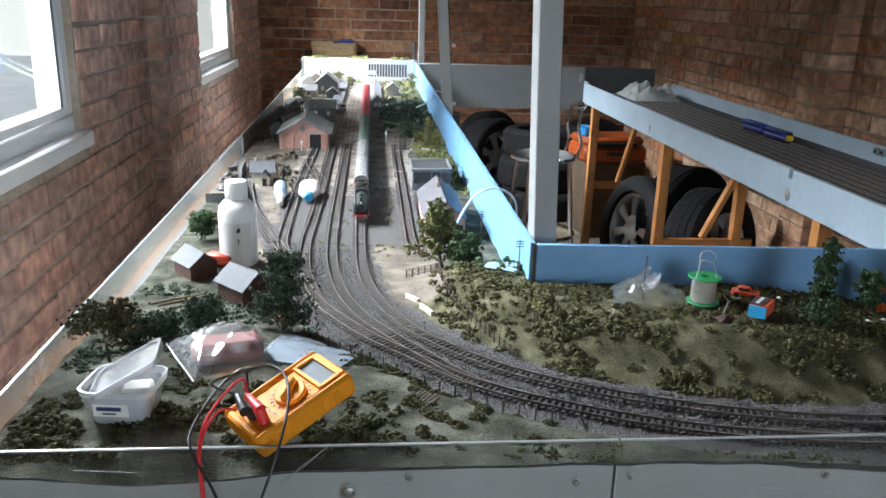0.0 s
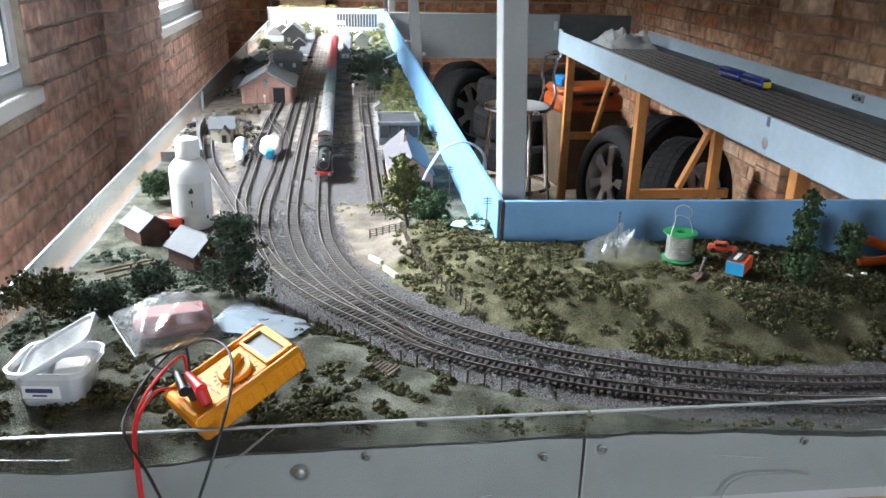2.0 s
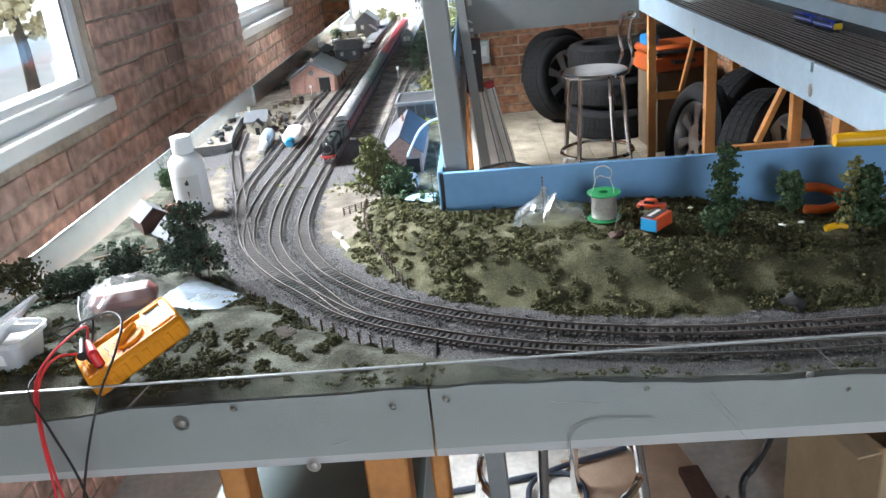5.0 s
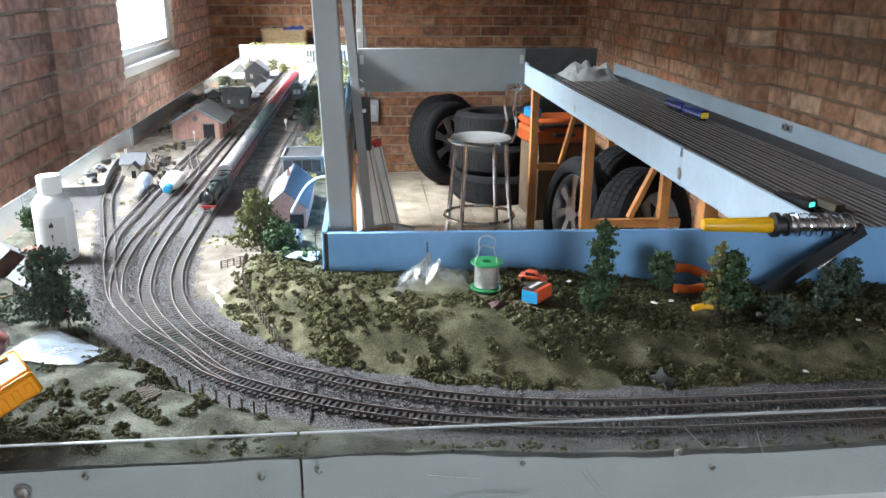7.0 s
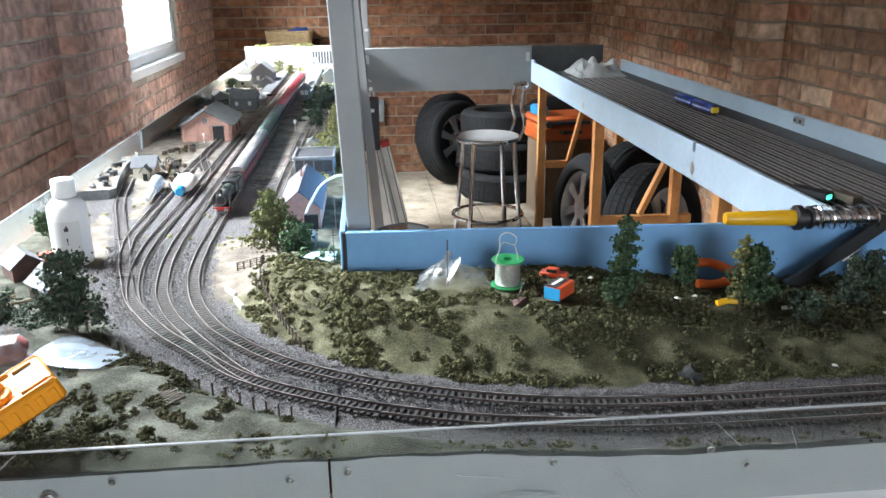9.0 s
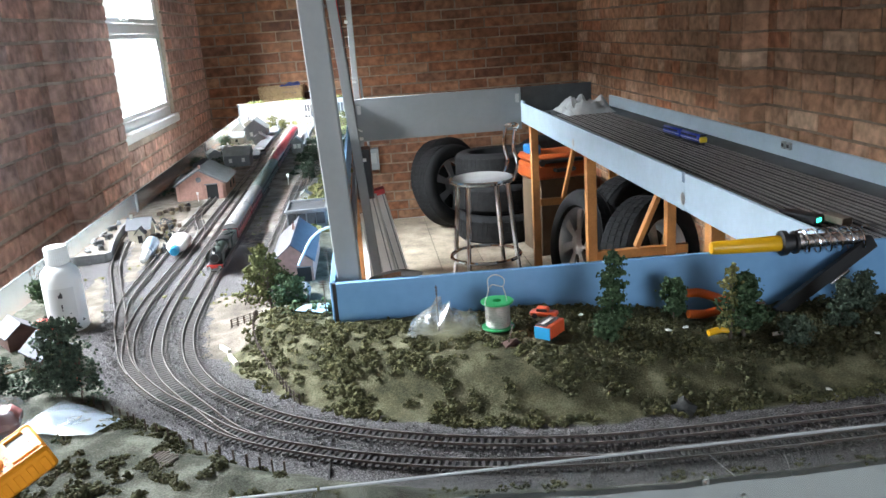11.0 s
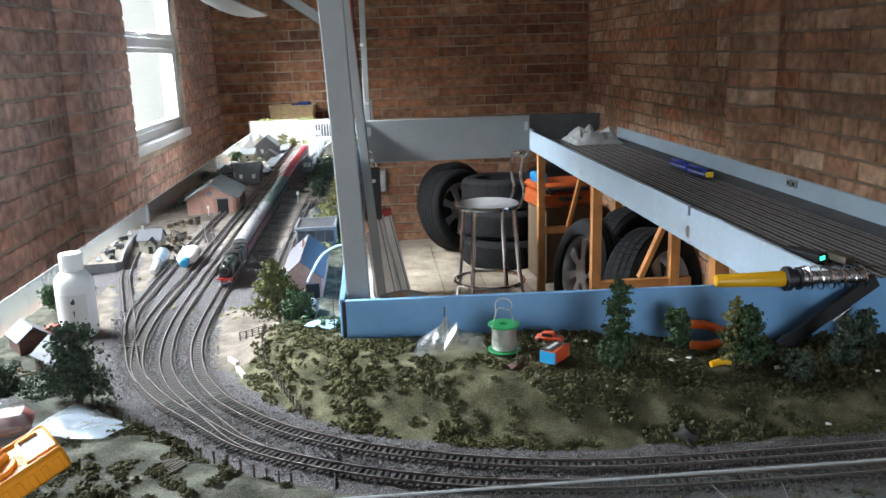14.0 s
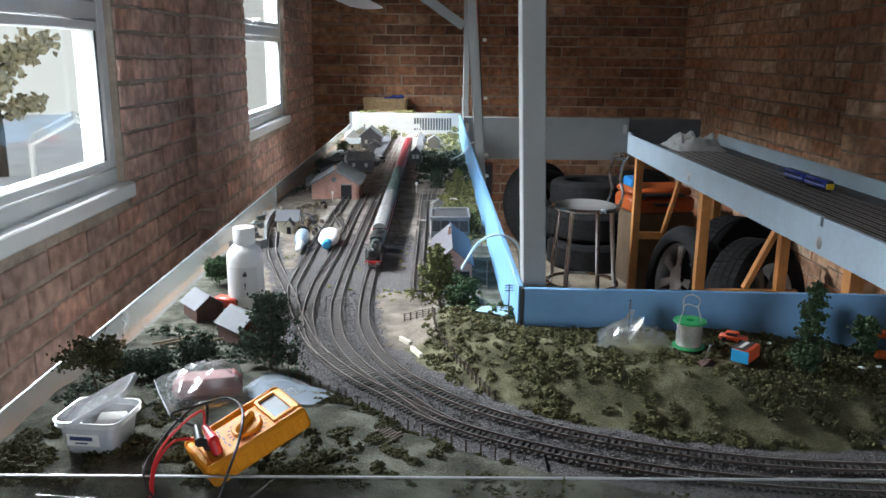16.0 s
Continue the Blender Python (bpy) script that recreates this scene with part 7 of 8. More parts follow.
for z_, k in ((0.925, 3.72), (0.925, 2.46)):
    rose = thing("bolt_plate", "round bolt plate on the shelf front", "bolt plate", (SX0 - 0.007, k, z_), group="bolt plates")
    part("disc", Geo().lathe([(0.0, 0.004), (0.008, 0.004), (0.017, 0.0015), (0.019, 0.0)], 18, pose(0, 0, 0, 0, -90, 0)), SCREW, rose)

# ---- post fittings ----
wires = thing("wire_run", "red and black wires clipped down the grey post", "wiring", (0, 0, 0))
part("wire", Geo().tube(curve_pts([(0.193, 3.224, 2.40), (0.240, 3.222, 1.6), (0.262, 3.222, 1.2), (0.275, 3.222, 1.0), (0.290, 3.24, 0.85), (0.275, 3.23, 0.70), (0.30, 3.26, 0.5)]), 0.003, 6), RED_WIRE, wires)
part("wire", Geo().tube(curve_pts([(0.199, 3.222, 2.40), (0.247, 3.222, 1.6), (0.269, 3.222, 1.2), (0.281, 3.222, 1.0), (0.285, 3.23, 0.85), (0.29, 3.24, 0.6)]), 0.002, 6), BLACK_WIRE, wires)
for z in (1.5, 1.29, 1.08, 1.0):
    part("clip", Geo().box((0.2895 - (z - 1.0) * 0.038, 3.224, z), (0.014, 0.01, 0.012), bev=0.002), WHITE_CARD, wires)

# ---- hanging lamp ----
lampx = thing("pendant_lamp", "wide pale enamel lamp bowl hanging askew, switched off", "pendant lamp", (-0.345, 4.05, 1.735))
bowl = part("bowl", Geo().lathe([(0.0, -0.06), (0.07, -0.056), (0.14, -0.036), (0.19, -0.010), (0.21, 0.004), (0.207, 0.007), (0.186, -0.006), (0.137, -0.031), (0.07, -0.051), (0.0, -0.055)], 48), mat("pale_enamel", (0.50, 0.51, 0.50), 0.4, 0, 0.05, 10, 0.0), lampx)
bowl.matrix_local = pose(0, 0, 0, 0, 25, 0)
part("bulb", Geo().lathe([(0.0, 0.0), (0.02, 0.005), (0.028, 0.025), (0.02, 0.05), (0.014, 0.08)], 20), BOTTLE, lampx)
for a in (0.5, 2.6, 4.7):
    e = pose(0, 0, 0, 0, 25, 0) @ Vector((0.2 * math.cos(a), 0.2 * math.sin(a), 0.0))
    part("chain", Geo().tube([tuple(e), (0, 0, 0.3)], 0.0015, 5), STEEL, lampx)
part("flex", Geo().cyl((0, 0, 0.07), (0, 0, ZC - 1.735), 0.004, n=8), BLACK_WIRE, lampx)


# ---- garage contents ----
TYRE = mat("tyre_rubber", (0.011, 0.011, 0.0115), 0.8, 0, 0.3, 25, 0.5, 90, 0.2)
ALLOY = mat("alloy_wheel", (0.55, 0.55, 0.56), 0.32, 0.7, 0.15, 20, 0.1)


def tyre(m, label, rim=True, R=0.31, w=0.2):
    t = thing("tyre", label, "tyre", m=m, group="stored car tyres")
    h = w / 2
    part("casing", Geo().lathe([(R * 0.66, -h * 0.75), (R * 0.70, -h * 0.92), (R * 0.86, -h), (R * 0.955, -h * 0.86), (R, -h * 0.62), (R, h * 0.62), (R * 0.955, h * 0.86), (R * 0.86, h), (R * 0.70, h * 0.92), (R * 0.66, h * 0.75), (R * 0.66, -h * 0.75)], 56), TYRE, t)
    tread = Geo()
    for i in range(56):
        a = 2 * math.pi * i / 56
        for z in (-0.5, -0.17, 0.17, 0.5):
            mm = Matrix.Rotation(a + 0.028 * (z > 0) + 0.01 * (abs(z) > 0.3), 4, "Z") @ Matrix.Translation((R + 0.0005, 0, z * h * 1.05))
            tread.box((0, 0, 0), (0.005, 0.0315 if abs(z) < 0.3 else 0.029, h * 0.29), m=mm)
    part("tread", tread, TYRE, t)
    if rim:
        r_ = part("rim", Geo().lathe([(R * 0.665, -h * 0.72), (R * 0.64, -h * 0.6), (R * 0.60, 0.0), (R * 0.62, h * 0.6), (R * 0.665, h * 0.74), (R * 0.68, h * 0.74)], 48), ALLOY, t)
        for i in range(7):
            arm = Geo().prism([(0.04, -0.014), (R * 0.655, -0.030), (R * 0.655, 0.030), (0.04, 0.014)], h * 0.36, h * 0.52, "z", Matrix.Rotation(2 * math.pi * i / 7, 4, "Z"))
            part("spoke", arm, ALLOY, r_)
        # black disc fills the rim in place of the shade behind the spokes
        part("spoke_shade_disc", Geo().lathe([(0.0, -0.01), (R * 0.5, -0.01), (R * 0.5, 0.0), (0.0, 0.0)], 32), BLACK_RUBBER, r_, "black disc for the shade behind the spokes")
        part("hub", Geo().lathe([(0.0, h * 0.62), (0.05, h * 0.60), (0.07, h * 0.5), (0.075, h * 0.2)], 24), ALLOY, r_)
    return t


def axis_pose(c, d):
    return Matrix.Translation(c) @ Vector(d).to_track_quat("Z", "Y").to_matrix().to_4x4()


tyre(axis_pose((0.90, 6.12, 0.315), (0.56, -0.80, 0.20)), "alloy-wheeled car tyre leaning on the end wall", R=0.30)
tyre(axis_pose((0.89, 6.34, 0.325), (0.62, -0.76, 0.16)), "worn car tyre leaning behind another tyre", False)
tyre(axis_pose((1.20, 5.72, 0.10), (0, 0, 1)), "car tyre lying flat on the floor", False)
tyre(axis_pose((1.19, 5.78, 0.30), (0.02, 0, 1)), "car tyre stacked on another tyre", False)
tyre(axis_pose((1.22, 5.82, 0.50), (0.0, 0.05, 1)), "car tyre on top of the stack", False)
tyre(axis_pose((1.62, 6.1, 0.32), (0.2, -1, 0.1)), "car tyre standing against the wall", False)
tyre(axis_pose((1.60, 3.80, 0.315), (0.60, -0.79, 0.10)), "alloy-wheeled tyre with a ribbed tread propped under the shelf")
tyre(axis_pose((1.43, 4.34, 0.285), (-0.95, -0.20, 0.20)), "bright alloy-wheeled tyre standing under the shelf", R=0.28, w=0.18)
tyre(axis_pose((1.70, 4.36, 0.31), (0.45, -0.88, 0.10)), "car tyre standing in shade behind another tyre", False)

STOOL_SEAT = mat("grey_vinyl", (0.28, 0.275, 0.27), 0.5, 0, 0.1, 20, 0.1)


def stool(x, y, rz, label, back=True, hgt=0.68):
    s = thing("bar_stool", label, "bar stool", (x, y, 0), rz, group="chrome bar stools")
    part("seat", Geo().lathe([(0.0, hgt - 0.025), (0.155, hgt - 0.02), (0.165, hgt - 0.01), (0.155, hgt), (0.10, hgt + 0.006), (0.0, hgt + 0.007)], 40), STOOL_SEAT, s, "grey vinyl seat pad")
    ring = [(0.168 * math.cos(2 * math.pi * i / 40), 0.168 * math.sin(2 * math.pi * i / 40), hgt - 0.014) for i in range(40)]
    part("seat_ring", Geo().tube(ring, 0.011, 8, closed=True), CHROME, s)
    for a in (45, 135, 225, 315):
        c_, s_ = math.cos(radians(a)), math.sin(radians(a))
        part("leg", Geo().tube([(0.15 * c_, 0.15 * s_, hgt - 0.02), (0.18 * c_, 0.18 * s_, 0.35), (0.215 * c_, 0.215 * s_, 0.0)], 0.0125, 10), CHROME, s)
    fr = [(0.187 * math.cos(2 * math.pi * i / 40), 0.187 * math.sin(2 * math.pi * i / 40), 0.25) for i in range(40)]
    part("foot_ring", Geo().tube(fr, 0.010, 8, closed=True), CHROME, s)
    if back:
        for e in (-1, 1):
            part("back_post", Geo().tube(curve_pts([(0.15, e * 0.085, hgt - 0.015), (0.172, e * 0.085, hgt + 0.06), (0.155, e * 0.08, hgt + 0.15), (0.17, e * 0.075, hgt + 0.245)]), 0.009, 8), CHROME, s)
        part("back_rail", Geo().tube(curve_pts([(0.17, -0.075, hgt + 0.245), (0.192, -0.04, hgt + 0.255), (0.197, 0, hgt + 0.257), (0.192, 0.04, hgt + 0.255), (0.17, 0.075, hgt + 0.245)]), 0.013, 8), CHROME, s)
    return s


stool(0.893, 4.40, 8, "chrome bar stool with a grey seat and low back")
stool(0.42, 1.76, 120, "chrome bar stool with a low back behind the backscene", True, 0.675)

# worn floor boards at the back
FLOOR_BOARD = mat("worn_floor_board", (0.27, 0.225, 0.17), 0.8, 0, 0.5, 6, 0.3, 40, 0.3, object_random=0.15)
deck_ = thing("floor_boards", "worn pale timber boards laid over the concrete", "floor boards", (0, 0, 0))
for i in range(4):
    part("plank", Geo().box((0.56 + i * 0.27, 5.3 + 0.05 * (i % 3), 0.008), (0.267, 2.3 - 0.08 * (i % 2), 0.014), bev=0.0015), FLOOR_BOARD, deck_)

# leaning boards, wall box, crates
BOARD_WHITE = mat("white_board", (0.74, 0.73, 0.70), 0.6, 0, 0.15, 8, 0.1)
for b0, b1, wide, lab in (((0.395, 4.22, 0.012), (0.285, 4.26, 0.66), 0.085, "white painted board leaning under the layout's edge"), ((0.475, 4.30, 0.012), (0.335, 4.30, 0.68), 0.060, "white metal rail with a red end leaning under the layout's edge"), ((0.33, 4.10, 0.012), (0.262, 4.14, 0.60), 0.06, "narrow pale board leaning under the layout's edge")):
    b0, b1 = Vector(b0), Vector(b1)
    p = thing("leaning_board", lab, "board", m=lying(b0, b1), group="leaning boards")
    k_ = (b1 - b0).length
    part("plank", Geo().box((0, 0, k_ / 2), (wide, 0.03, k_) if abs((lying(b0, b1).to_3x3() @ Vector((1, 0, 0))).x) > 0.5 else (0.03, wide, k_), bev=0.003), BOARD_WHITE, p)
    for e_ in (-0.3, 0.3):
        part("groove", Geo().box((e_ * wide, -0.0152, k_ / 2), (0.006, 0.002, k_ * 0.96)) if abs((lying(b0, b1).to_3x3() @ Vector((1, 0, 0))).x) > 0.5 else Geo().box((0.0152, e_ * wide, k_ / 2), (0.002, 0.006, k_ * 0.96)), GREY_PAINT, p, "grey groove")
    if "red" in lab:
        part("end_cap", Geo().box((0, 0, k_ - 0.012), (0.068, 0.068, 0.03), bev=0.004), BUFFER_RED, p)
# plain dark upright block with a black front, next to the post
jb_ = thing("dark_post_box", "dark upright box beside the grey post", "junction box", (0.282, 3.262, 0.945))
part("body", Geo().box((0, 0, 0), (0.065, 0.03, 0.20), bev=0.004), DARK_WOOD, jb_)
part("cover", Geo().box((0, -0.0165, 0), (0.055, 0.004, 0.18), bev=0.001), LOCO_BLACK, jb_)
wb = thing("switch_box", "grey electrical switch box on the end wall", "switch box", (0.315, YF - 0.035, 0.50))
part("body", Geo().box((0, 0, 0), (0.14, 0.06, 0.17), bev=0.006), GREY_PAINT, wb)
part("cover", Geo().box((0, -0.034, 0.01), (0.10, 0.01, 0.08), bev=0.003), POST_PAINT, wb)
part("conduit", Geo().cyl((0.0, 0.01, 0.08), (-0.02, 0.01, 0.62), 0.009, n=8), GREY_PAINT, wb)
ORANGE_PLASTIC = mat("orange_plastic", (0.42, 0.085, 0.02), 0.4, 0, 0.1, 15, 0.05)
BLUE_PLASTIC = mat("blue_plastic", (0.02, 0.22, 0.55), 0.4, 0, 0.1, 15, 0.05)
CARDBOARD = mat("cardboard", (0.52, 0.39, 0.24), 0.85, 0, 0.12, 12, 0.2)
# this carton's cardboard is darkened to carry the shade under the shelf
cr = thing("cardboard_box", "cardboard box coloured dark for the shade under the shelf", "cardboard box", (1.50, 5.25, 0.0), 8)
part("carton", Geo().box((0, 0, 0.25), (0.36, 0.34, 0.50), bev=0.006), mat("shaded_cardboard", (0.11, 0.075, 0.045), 0.85, 0, 0.2, 12, 0.2), cr)
cr = thing("tool_case", "orange plastic tool case on a cardboard box", "tool case", (1.48, 5.22, 0.50), 8)
part("base", Geo().box((0, 0, 0.05), (0.42, 0.30, 0.10), bev=0.02), ORANGE_PLASTIC, cr)
part("lid", Geo().box((0, 0.02, 0.125), (0.40, 0.28, 0.05), bev=0.02), ORANGE_PLASTIC, cr)
part("tray", Geo().box((-0.02, -0.10, 0.112), (0.3, 0.12, 0.02), bev=0.004), BLACK_RUBBER, cr)
part("handle", Geo().tube([(-0.06, -0.15, 0.06), (-0.06, -0.18, 0.06), (0.06, -0.18, 0.06), (0.06, -0.15, 0.06)], 0.012, 8), LOCO_BLACK, cr)
part("latch", Geo().box((-0.14, -0.152, 0.11), (0.03, 0.012, 0.04), bev=0.003), LOCO_BLACK, cr)
solid("blue_folder", Geo().box((0, 0, 0.03), (0.07, 0.14, 0.06), bev=0.01), BLUE_PLASTIC, "bright blue plastic box on the tool case", "plastic box", (1.33, 5.20, 0.65), 10)
dk = thing("storage_crate", "dark crate in shade under the shelf", "crate", (1.62, 4.55, 0.0))
part("body", Geo().box((0, 0, 0.22), (0.3, 0.4, 0.44), bev=0.01), DARK_WOOD, dk)
part("rim", Geo().box((0, 0, 0.445), (0.32, 0.42, 0.02), bev=0.004), BLACK_RUBBER, dk)

# wicker basket behind the layout
WICKER = mat("wicker", (0.36, 0.25, 0.13), 0.85, 0, 0.25, 60, 0.5, 200)
bracket = thing("wall_shelf", "plain timber shelf on the end wall behind the layout", "wall shelf", (-0.29, YF - 0.13, 0.98))
part("board", Geo().box((0, 0, 0.0), (0.5, 0.25, 0.02), bev=0.002), PINE, bracket)
for s in (-0.18, 0.18):
    part("bracket", Geo().prism([(0.0, 0.0), (0.12, 0.0), (0.12, -0.14)], s - 0.008, s + 0.008, "x", Matrix.Translation((0, 0, -0.011))), PINE, bracket)
bk = thing("wicker_basket", "shallow wicker basket holding blue cloth on the wall shelf", "basket", (-0.29, YF - 0.14, 0.99))
wk = Geo()
for i in range(12):
    z = 0.005 + i * 0.0105
    k = 1 + 0.10 * i / 11
    wk.tube([(x * k, y * k, z + 0.002 * math.sin(j * 1.6 + i * 1.57)) for j, (x, y) in enumerate(round_rect(0.30, 0.17, 0.03))], 0.0058, 6, closed=True)
part("weave", wk, WICKER, bk)
part("base", Geo().prism(round_rect(0.30, 0.17, 0.03), 0.0, 0.006, "z"), WICKER, bk)
part("cloth", Geo().blob((0.09, 0, 0.11), 0.055, 0.6, 0.75, rnd).blob((0.02, 0.01, 0.10), 0.05, 0.6, 0.6, rnd), mat("blue_cloth", (0.03, 0.05, 0.22), 0.9, 0, 0.25, 30, 0.4), bk, "dark blue cloth")

# under the front board
part_box = thing("open_carton", "open cardboard carton on the floor under the board", "cardboard box", (1.10, 1.72, 0.0), 14)
part_box.scale = (0.5, 0.75, 1.0)
for s in (-1, 1):
    part("side", Geo().box((s * 0.17, 0, 0.2), (0.006, 0.40, 0.40)), CARDBOARD, part_box)
    part("side", Geo().box((0, s * 0.20, 0.2), (0.34, 0.006, 0.40)), CARDBOARD, part_box)
    part("flap", Geo().box((s * 0.225, 0, 0.385), (0.11, 0.39, 0.005), rz=0), CARDBOARD, part_box)
part("base", Geo().box((0, 0, 0.004), (0.34, 0.40, 0.008)), CARDBOARD, part_box)
bagp = thing("sack", "dark brown packed sack with pale printed bars", "sack", (1.41, 1.42, 0.0), 20)
sk_g = Geo()
vv, ff = ICO
sk_g.add([(p.x * 0.20, p.y * 0.17, 0.27 + p.z * 0.27 * (1 - 0.12 * abs(p.x))) for p in vv], ff, None, True)
part("body", sk_g, mat("brown_sacking", (0.06, 0.028, 0.022), 0.7, 0, 0.25, 20, 0.3), bagp)
for i in range(4):
    part("printed_bar", Geo().box((-0.10 + i * 0.03, -0.155, 0.33), (0.016, 0.02, 0.11), bev=0.002), WHITE_CARD, bagp)
hd = thing("hedge_tool", "orange and black power tool lying under the board", "power tool", (1.34, 1.80, 0.0), 25)
hd.scale = (0.72, 0.72, 0.90)
part("body", Geo().box((0, 0, 0.22), (0.30, 0.22, 0.44), bev=0.05), LOCO_BLACK, hd)
part("cover", Geo().box((0, -0.02, 0.47), (0.26, 0.16, 0.10), bev=0.035), ORANGE_PLASTIC, hd)
solid("cable", Geo().tube(curve_pts([(-0.05, 1.95, 0.010), (0.22, 2.0, 0.010), (0.44, 2.04, 0.010), (0.50, 1.95, 0.010), (0.46, 1.85, 0.010), (0.36, 1.88, 0.012), (0.36, 1.99, 0.018), (0.46, 2.06, 0.018), (0.66, 2.14, 0.012), (0.95, 2.3, 0.010)]), 0.008, 8), mat("navy_cable", (0.03, 0.04, 0.06), 0.45, 0, 0.1, 30, 0.0), "dark blue cable looped on the concrete floor", "cable")
solid("cable", Geo().tube(curve_pts([(0.86, 1.9, 0.008), (0.80, 1.6, 0.2), (0.70, 1.32, 0.49), (0.694, 1.3, 0.55), (0.721, 1.3, 0.60), (0.75, 1.15, 0.93)]), 0.006, 8), BLACK_WIRE, "black cable hanging from the board to the floor", "cable")
solid("cable", Geo().tube(curve_pts([(1.10, 1.25, 0.50), (1.16, 1.2, 0.60), (1.24, 1.22, 0.66), (1.36, 1.2, 0.62), (1.5, 1.2, 0.5)]), 0.005, 8), WHITE_METAL, "white cable lying over the sack", "cable")
solid("cloth_sheet", Geo().box((0, 0, 0.002), (0.34, 0.42, 0.004)), mat("brown_paper", (0.40, 0.28, 0.2), 0.9, 0, 0.15, 14, 0.2), "sheet of brown paper on the floor", "paper sheet", (0.66, 1.93, 0.0), 12)
# dark slab laid in place of a shadow patch on the concrete
solid("offcut", Geo().box((0, 0, 0.012), (0.055, 0.24, 0.024), bev=0.003), DARK_WOOD, "dark brown slab standing for a shadow patch on the concrete floor", "timber offcut", (0.80, 1.90, 0.0), 6)
tk = thing("storage_box", "dark green plastic storage box under the board", "storage box", (-0.02, 1.35, 0.0))
part("body", Geo().box((0, 0, 0.28), (0.34, 0.5, 0.56), bev=0.02), mat("dark_green_plastic", (0.02, 0.045, 0.045), 0.4, 0, 0.1, 15, 0.0), tk)
part("lid", Geo().box((0, 0, 0.575), (0.36, 0.52, 0.03), bev=0.008), mat("teal_plastic", (0.12, 0.17, 0.17), 0.4, 0, 0.1, 15, 0.0), tk)

# doorway reveal behind, kept plain
dw = thing("doorway", "open garage doorway with a pale timber frame", "doorway", (0.825, YB, 0), kind="structure")
for s in (-1.1, 1.1):
    part("jamb", Geo().box((s, -0.12, 1.075), (0.05, 0.26, 2.15), bev=0.004), BOARD_WHITE, dw)
part("head", Geo().box((0, -0.12, 2.175), (2.25, 0.26, 0.05), bev=0.004), BOARD_WHITE, dw)

# ---- sleepers of the track ----
done, rs = 0, random.Random(12)
laid = []
for t, places in SLEEPERS:
    rest, middle, dusty = Geo(), Geo(), Geo()
    for i, p in enumerate(places):
        if laid and min((p - o).length_squared for o in laid) < 0.0145 ** 2:
            continue
        q = places[min(i + 1, len(places) - 1)] - places[max(i - 1, 0)]
        if p.y > 2.9:
            continue
        m = Matrix.Translation((p.x, p.y, RAIL_Z - 0.0010 - 0.0026 * float(smooth(1.4, 2.0, p.y)))) @ Matrix.Rotation(math.atan2(q.y, q.x) - math.pi / 2, 4, "Z")
        if done < 420 and p.y < 1.27 and p.x < 1.0:
            s = new("sleeper", SLEEPER_MESH)
            s.parent, s.matrix_local = t, m
            done += 1
        else:
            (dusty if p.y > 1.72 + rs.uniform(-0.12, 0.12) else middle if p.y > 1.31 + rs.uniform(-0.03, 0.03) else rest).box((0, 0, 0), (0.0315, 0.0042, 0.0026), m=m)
    laid += [p for p in places if p.y < 2.9]
    if rest.v:
        r_ = part("sleeper_run", rest, SLEEPER, t)
        r_["kind"] = "stuff"
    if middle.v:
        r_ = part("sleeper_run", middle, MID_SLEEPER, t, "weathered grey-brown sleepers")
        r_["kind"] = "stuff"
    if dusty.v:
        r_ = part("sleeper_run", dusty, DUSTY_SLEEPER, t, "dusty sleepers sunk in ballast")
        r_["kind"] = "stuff"


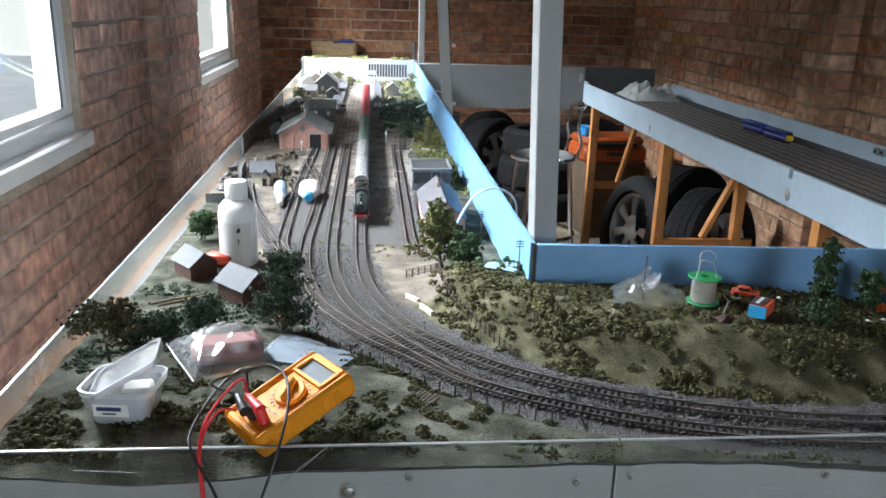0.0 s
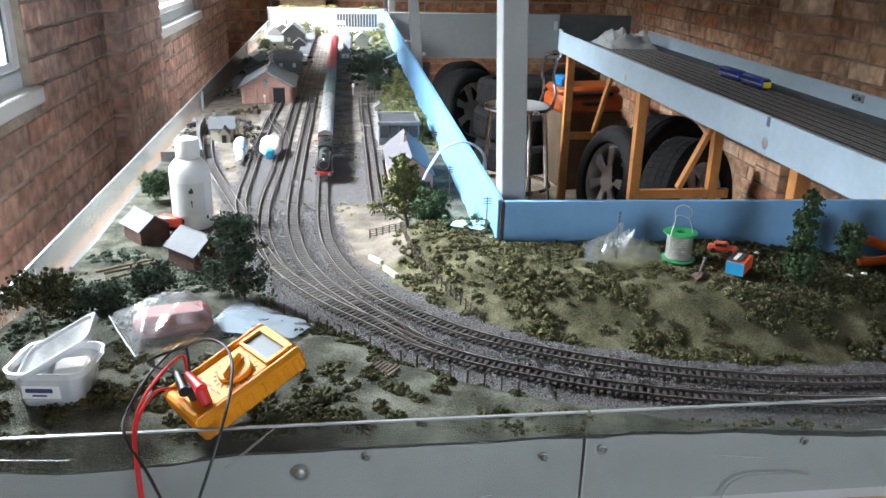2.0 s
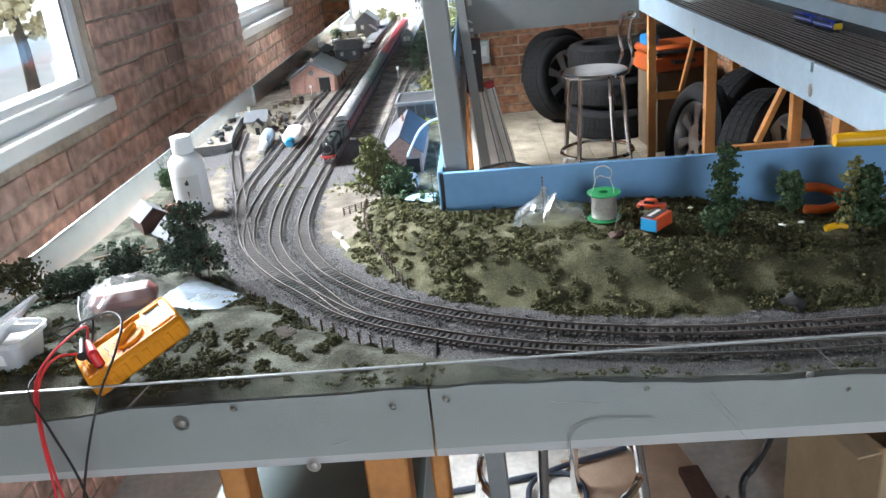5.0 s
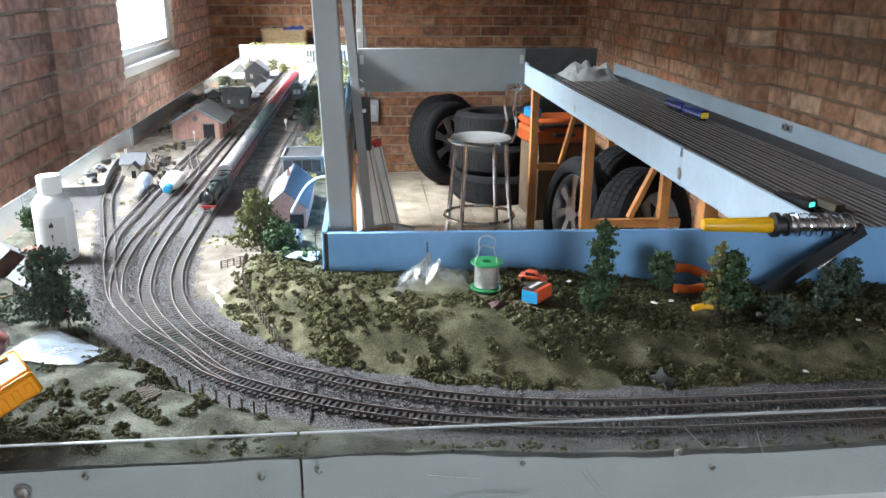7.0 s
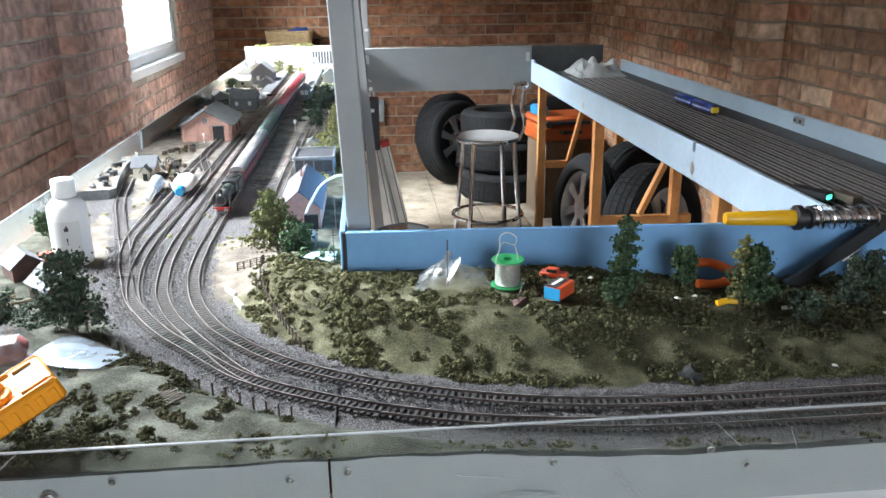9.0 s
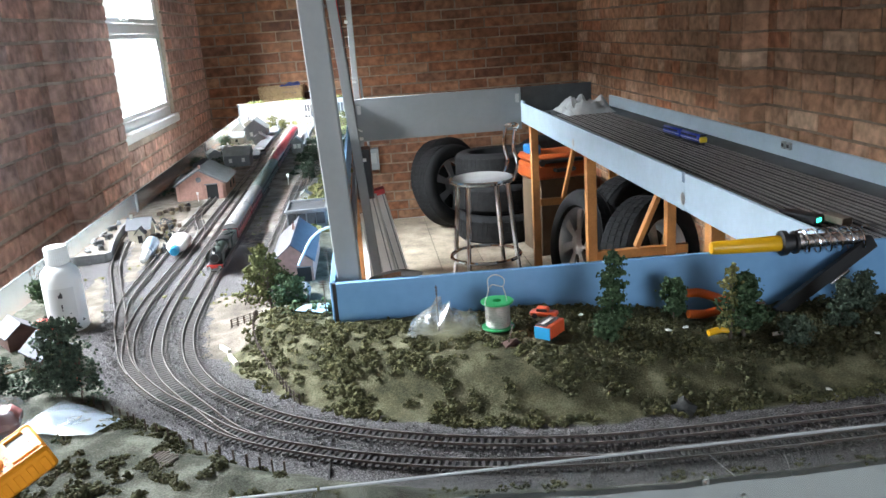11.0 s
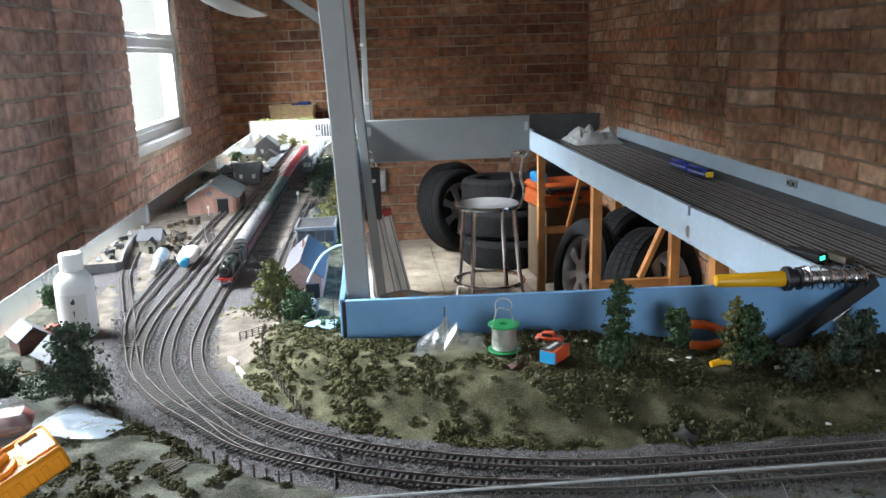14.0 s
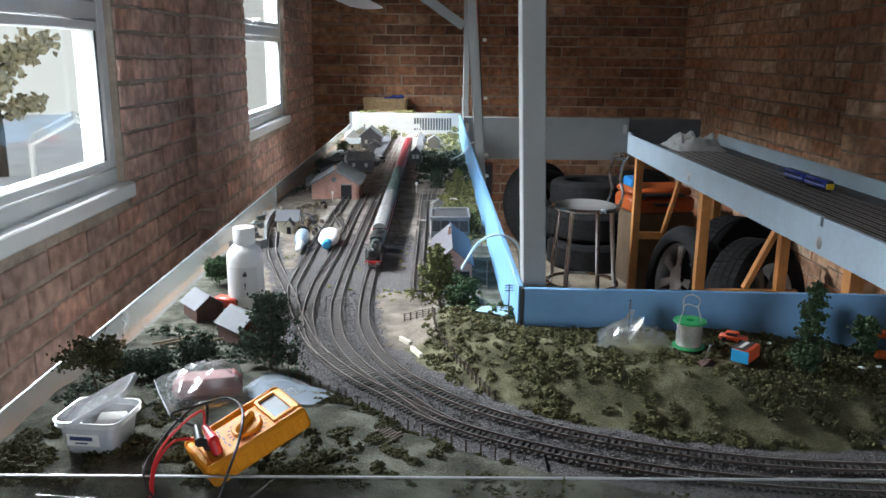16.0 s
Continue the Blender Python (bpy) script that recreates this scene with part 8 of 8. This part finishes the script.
# ---- bricks ----
def brickwork(wall, along, pos, out, u0, u1, z0, z1, zone, holes, m_one, m_rest, seed, limit=300, bond="stretcher"):
    """Courses of bricks, each a little proud of the mortar, cut where the wall ends or opens; those in zone are objects of their own."""
    r = random.Random(seed)
    H, J = 0.066, 0.0095
    rest = Geo()

    def worn(w, h, k):
        b = Geo().box((0, 0, 0), (w, 0.012, h), bev=0.0032)
        b.v = [(x + 0.0035 * noise.noise(Vector((x * 22, z * 25, k))), y, z + 0.0034 * noise.noise(Vector((x * 19, z * 30, k + 9)))) for x, y, z in b.v]
        return b

    shapes = [worn(0.2155 + r.uniform(-0.005, 0.003), H + r.uniform(-0.005, 0.002), k).mesh("brick", m_one) for k in range(8)]
    heads = [worn(0.102 + r.uniform(-0.004, 0.003), H + r.uniform(-0.005, 0.002), k + 20).mesh("brick", m_one) for k in range(5)]
    count, row, z = 0, 0, z0 + H / 2
    turn = Matrix.Rotation(radians(90), 4, "Z") if along == "y" else Matrix.Identity(4)
    while z < z1:
        header = bond == "garden" and row % 4 == 3
        step = 0.1125 if header else 0.225
        gaps = sorted((h[0], h[1]) for h in holes if z + H / 2 > h[2] and z - H / 2 < h[3])
        spans, at = [], u0
        for a, b in gaps:
            spans.append((at, a))
            at = max(at, b)
        spans.append((at, u1))
        for s0, s1 in spans:
            u = u0 + (0.1125 if row % 2 else 0.0) - 0.225 + r.uniform(-0.012, 0.012)
            while u < s1:
                a, b = max(u + 0.0045, s0 + 0.002), min(u + step - 0.0045, s1 - 0.002)
                u += step
                if b - a < 0.02:
                    continue
                o = pos + out * (0.0014 + r.uniform(-0.0022, 0.0016))
                c = (a + b) / 2
                zz = z + r.uniform(-0.0015, 0.0015)
                place = (o, c, zz) if along == "y" else (c, o, zz)
                m = Matrix.Translation(place) @ turn @ Matrix.Rotation(radians(r.uniform(-0.9, 0.9)), 4, "Y")
                whole = b - a > step - 0.012
                if whole and count < limit and zone(c, z):
                    ob = new("brick", heads[r.randrange(5)] if header else shapes[r.randrange(8)])
                    ob.parent, ob.matrix_local = wall, m
                    count += 1
                else:
                    rest.box((0, 0, 0), (b - a + r.uniform(-0.004, 0.002), 0.012, H + r.uniform(-0.005, 0.002)), m=m, bev=0.0028)
        z += H + J
        row += 1
    if rest.v:
        o = part("brickwork", rest, m_rest, wall)
        o["kind"] = "stuff"


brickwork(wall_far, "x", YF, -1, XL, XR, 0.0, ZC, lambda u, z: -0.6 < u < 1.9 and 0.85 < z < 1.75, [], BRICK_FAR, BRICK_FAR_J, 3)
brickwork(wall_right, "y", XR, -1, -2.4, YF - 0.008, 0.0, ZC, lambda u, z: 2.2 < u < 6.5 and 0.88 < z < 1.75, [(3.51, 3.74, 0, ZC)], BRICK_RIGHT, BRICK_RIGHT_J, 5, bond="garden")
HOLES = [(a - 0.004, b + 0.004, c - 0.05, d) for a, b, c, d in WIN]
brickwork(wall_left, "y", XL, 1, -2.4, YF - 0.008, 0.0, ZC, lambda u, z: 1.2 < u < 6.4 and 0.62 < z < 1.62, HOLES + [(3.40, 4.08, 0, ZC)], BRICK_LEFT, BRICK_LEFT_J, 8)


def pier(name, x, y0, y1, proud, m_one, seed, label):
    """A brick pilaster standing proud of its wall."""
    p = thing(name, label, "pilaster", kind="structure")
    s = 1 if x < 0 else -1
    part("core", Geo().box((x + s * (proud - 0.003) / 2, (y0 + y1) / 2, ZC / 2), (proud - 0.003, y1 - y0 - 0.010, ZC)), MORTAR_PALE if x < 0 else MORTAR, p)
    r = random.Random(seed)
    z, row = 0.033, 0
    n_ = max(1, round((y1 - y0) / 0.225))
    while z < ZC - 0.02:
        w = (y1 - y0) / n_
        cuts = [y0 + w * i for i in range(n_ + 1)] if row % 2 else [y0] + [y0 + w * (i + 0.5) for i in range(n_)] + [y1]
        for a, b in zip(cuts, cuts[1:]):
            ob = new("brick", Geo().box((0, 0, 0), (proud + 0.002, b - a - 0.008, 0.066 + r.uniform(-0.004, 0.002)), bev=0.0035).mesh("brick", m_one))
            k = r.uniform(-0.0015, 0.0015)
            ob.parent, ob.location = p, (x + s * (proud / 2 + 0.001 + k), (a + b) / 2 + (0.003 if a == y0 else -0.003 if b == y1 else 0) * -1, z)
        z += 0.0755
        row += 1


pier("pilaster_east", XR, 3.51, 3.74, 0.115, BRICK_RIGHT, 4, "brick pilaster on the side wall")
pier("pilaster_west", XL, 3.40, 4.08, 0.06, BRICK_LEFT, 6, "broad brick pilaster between the windows")
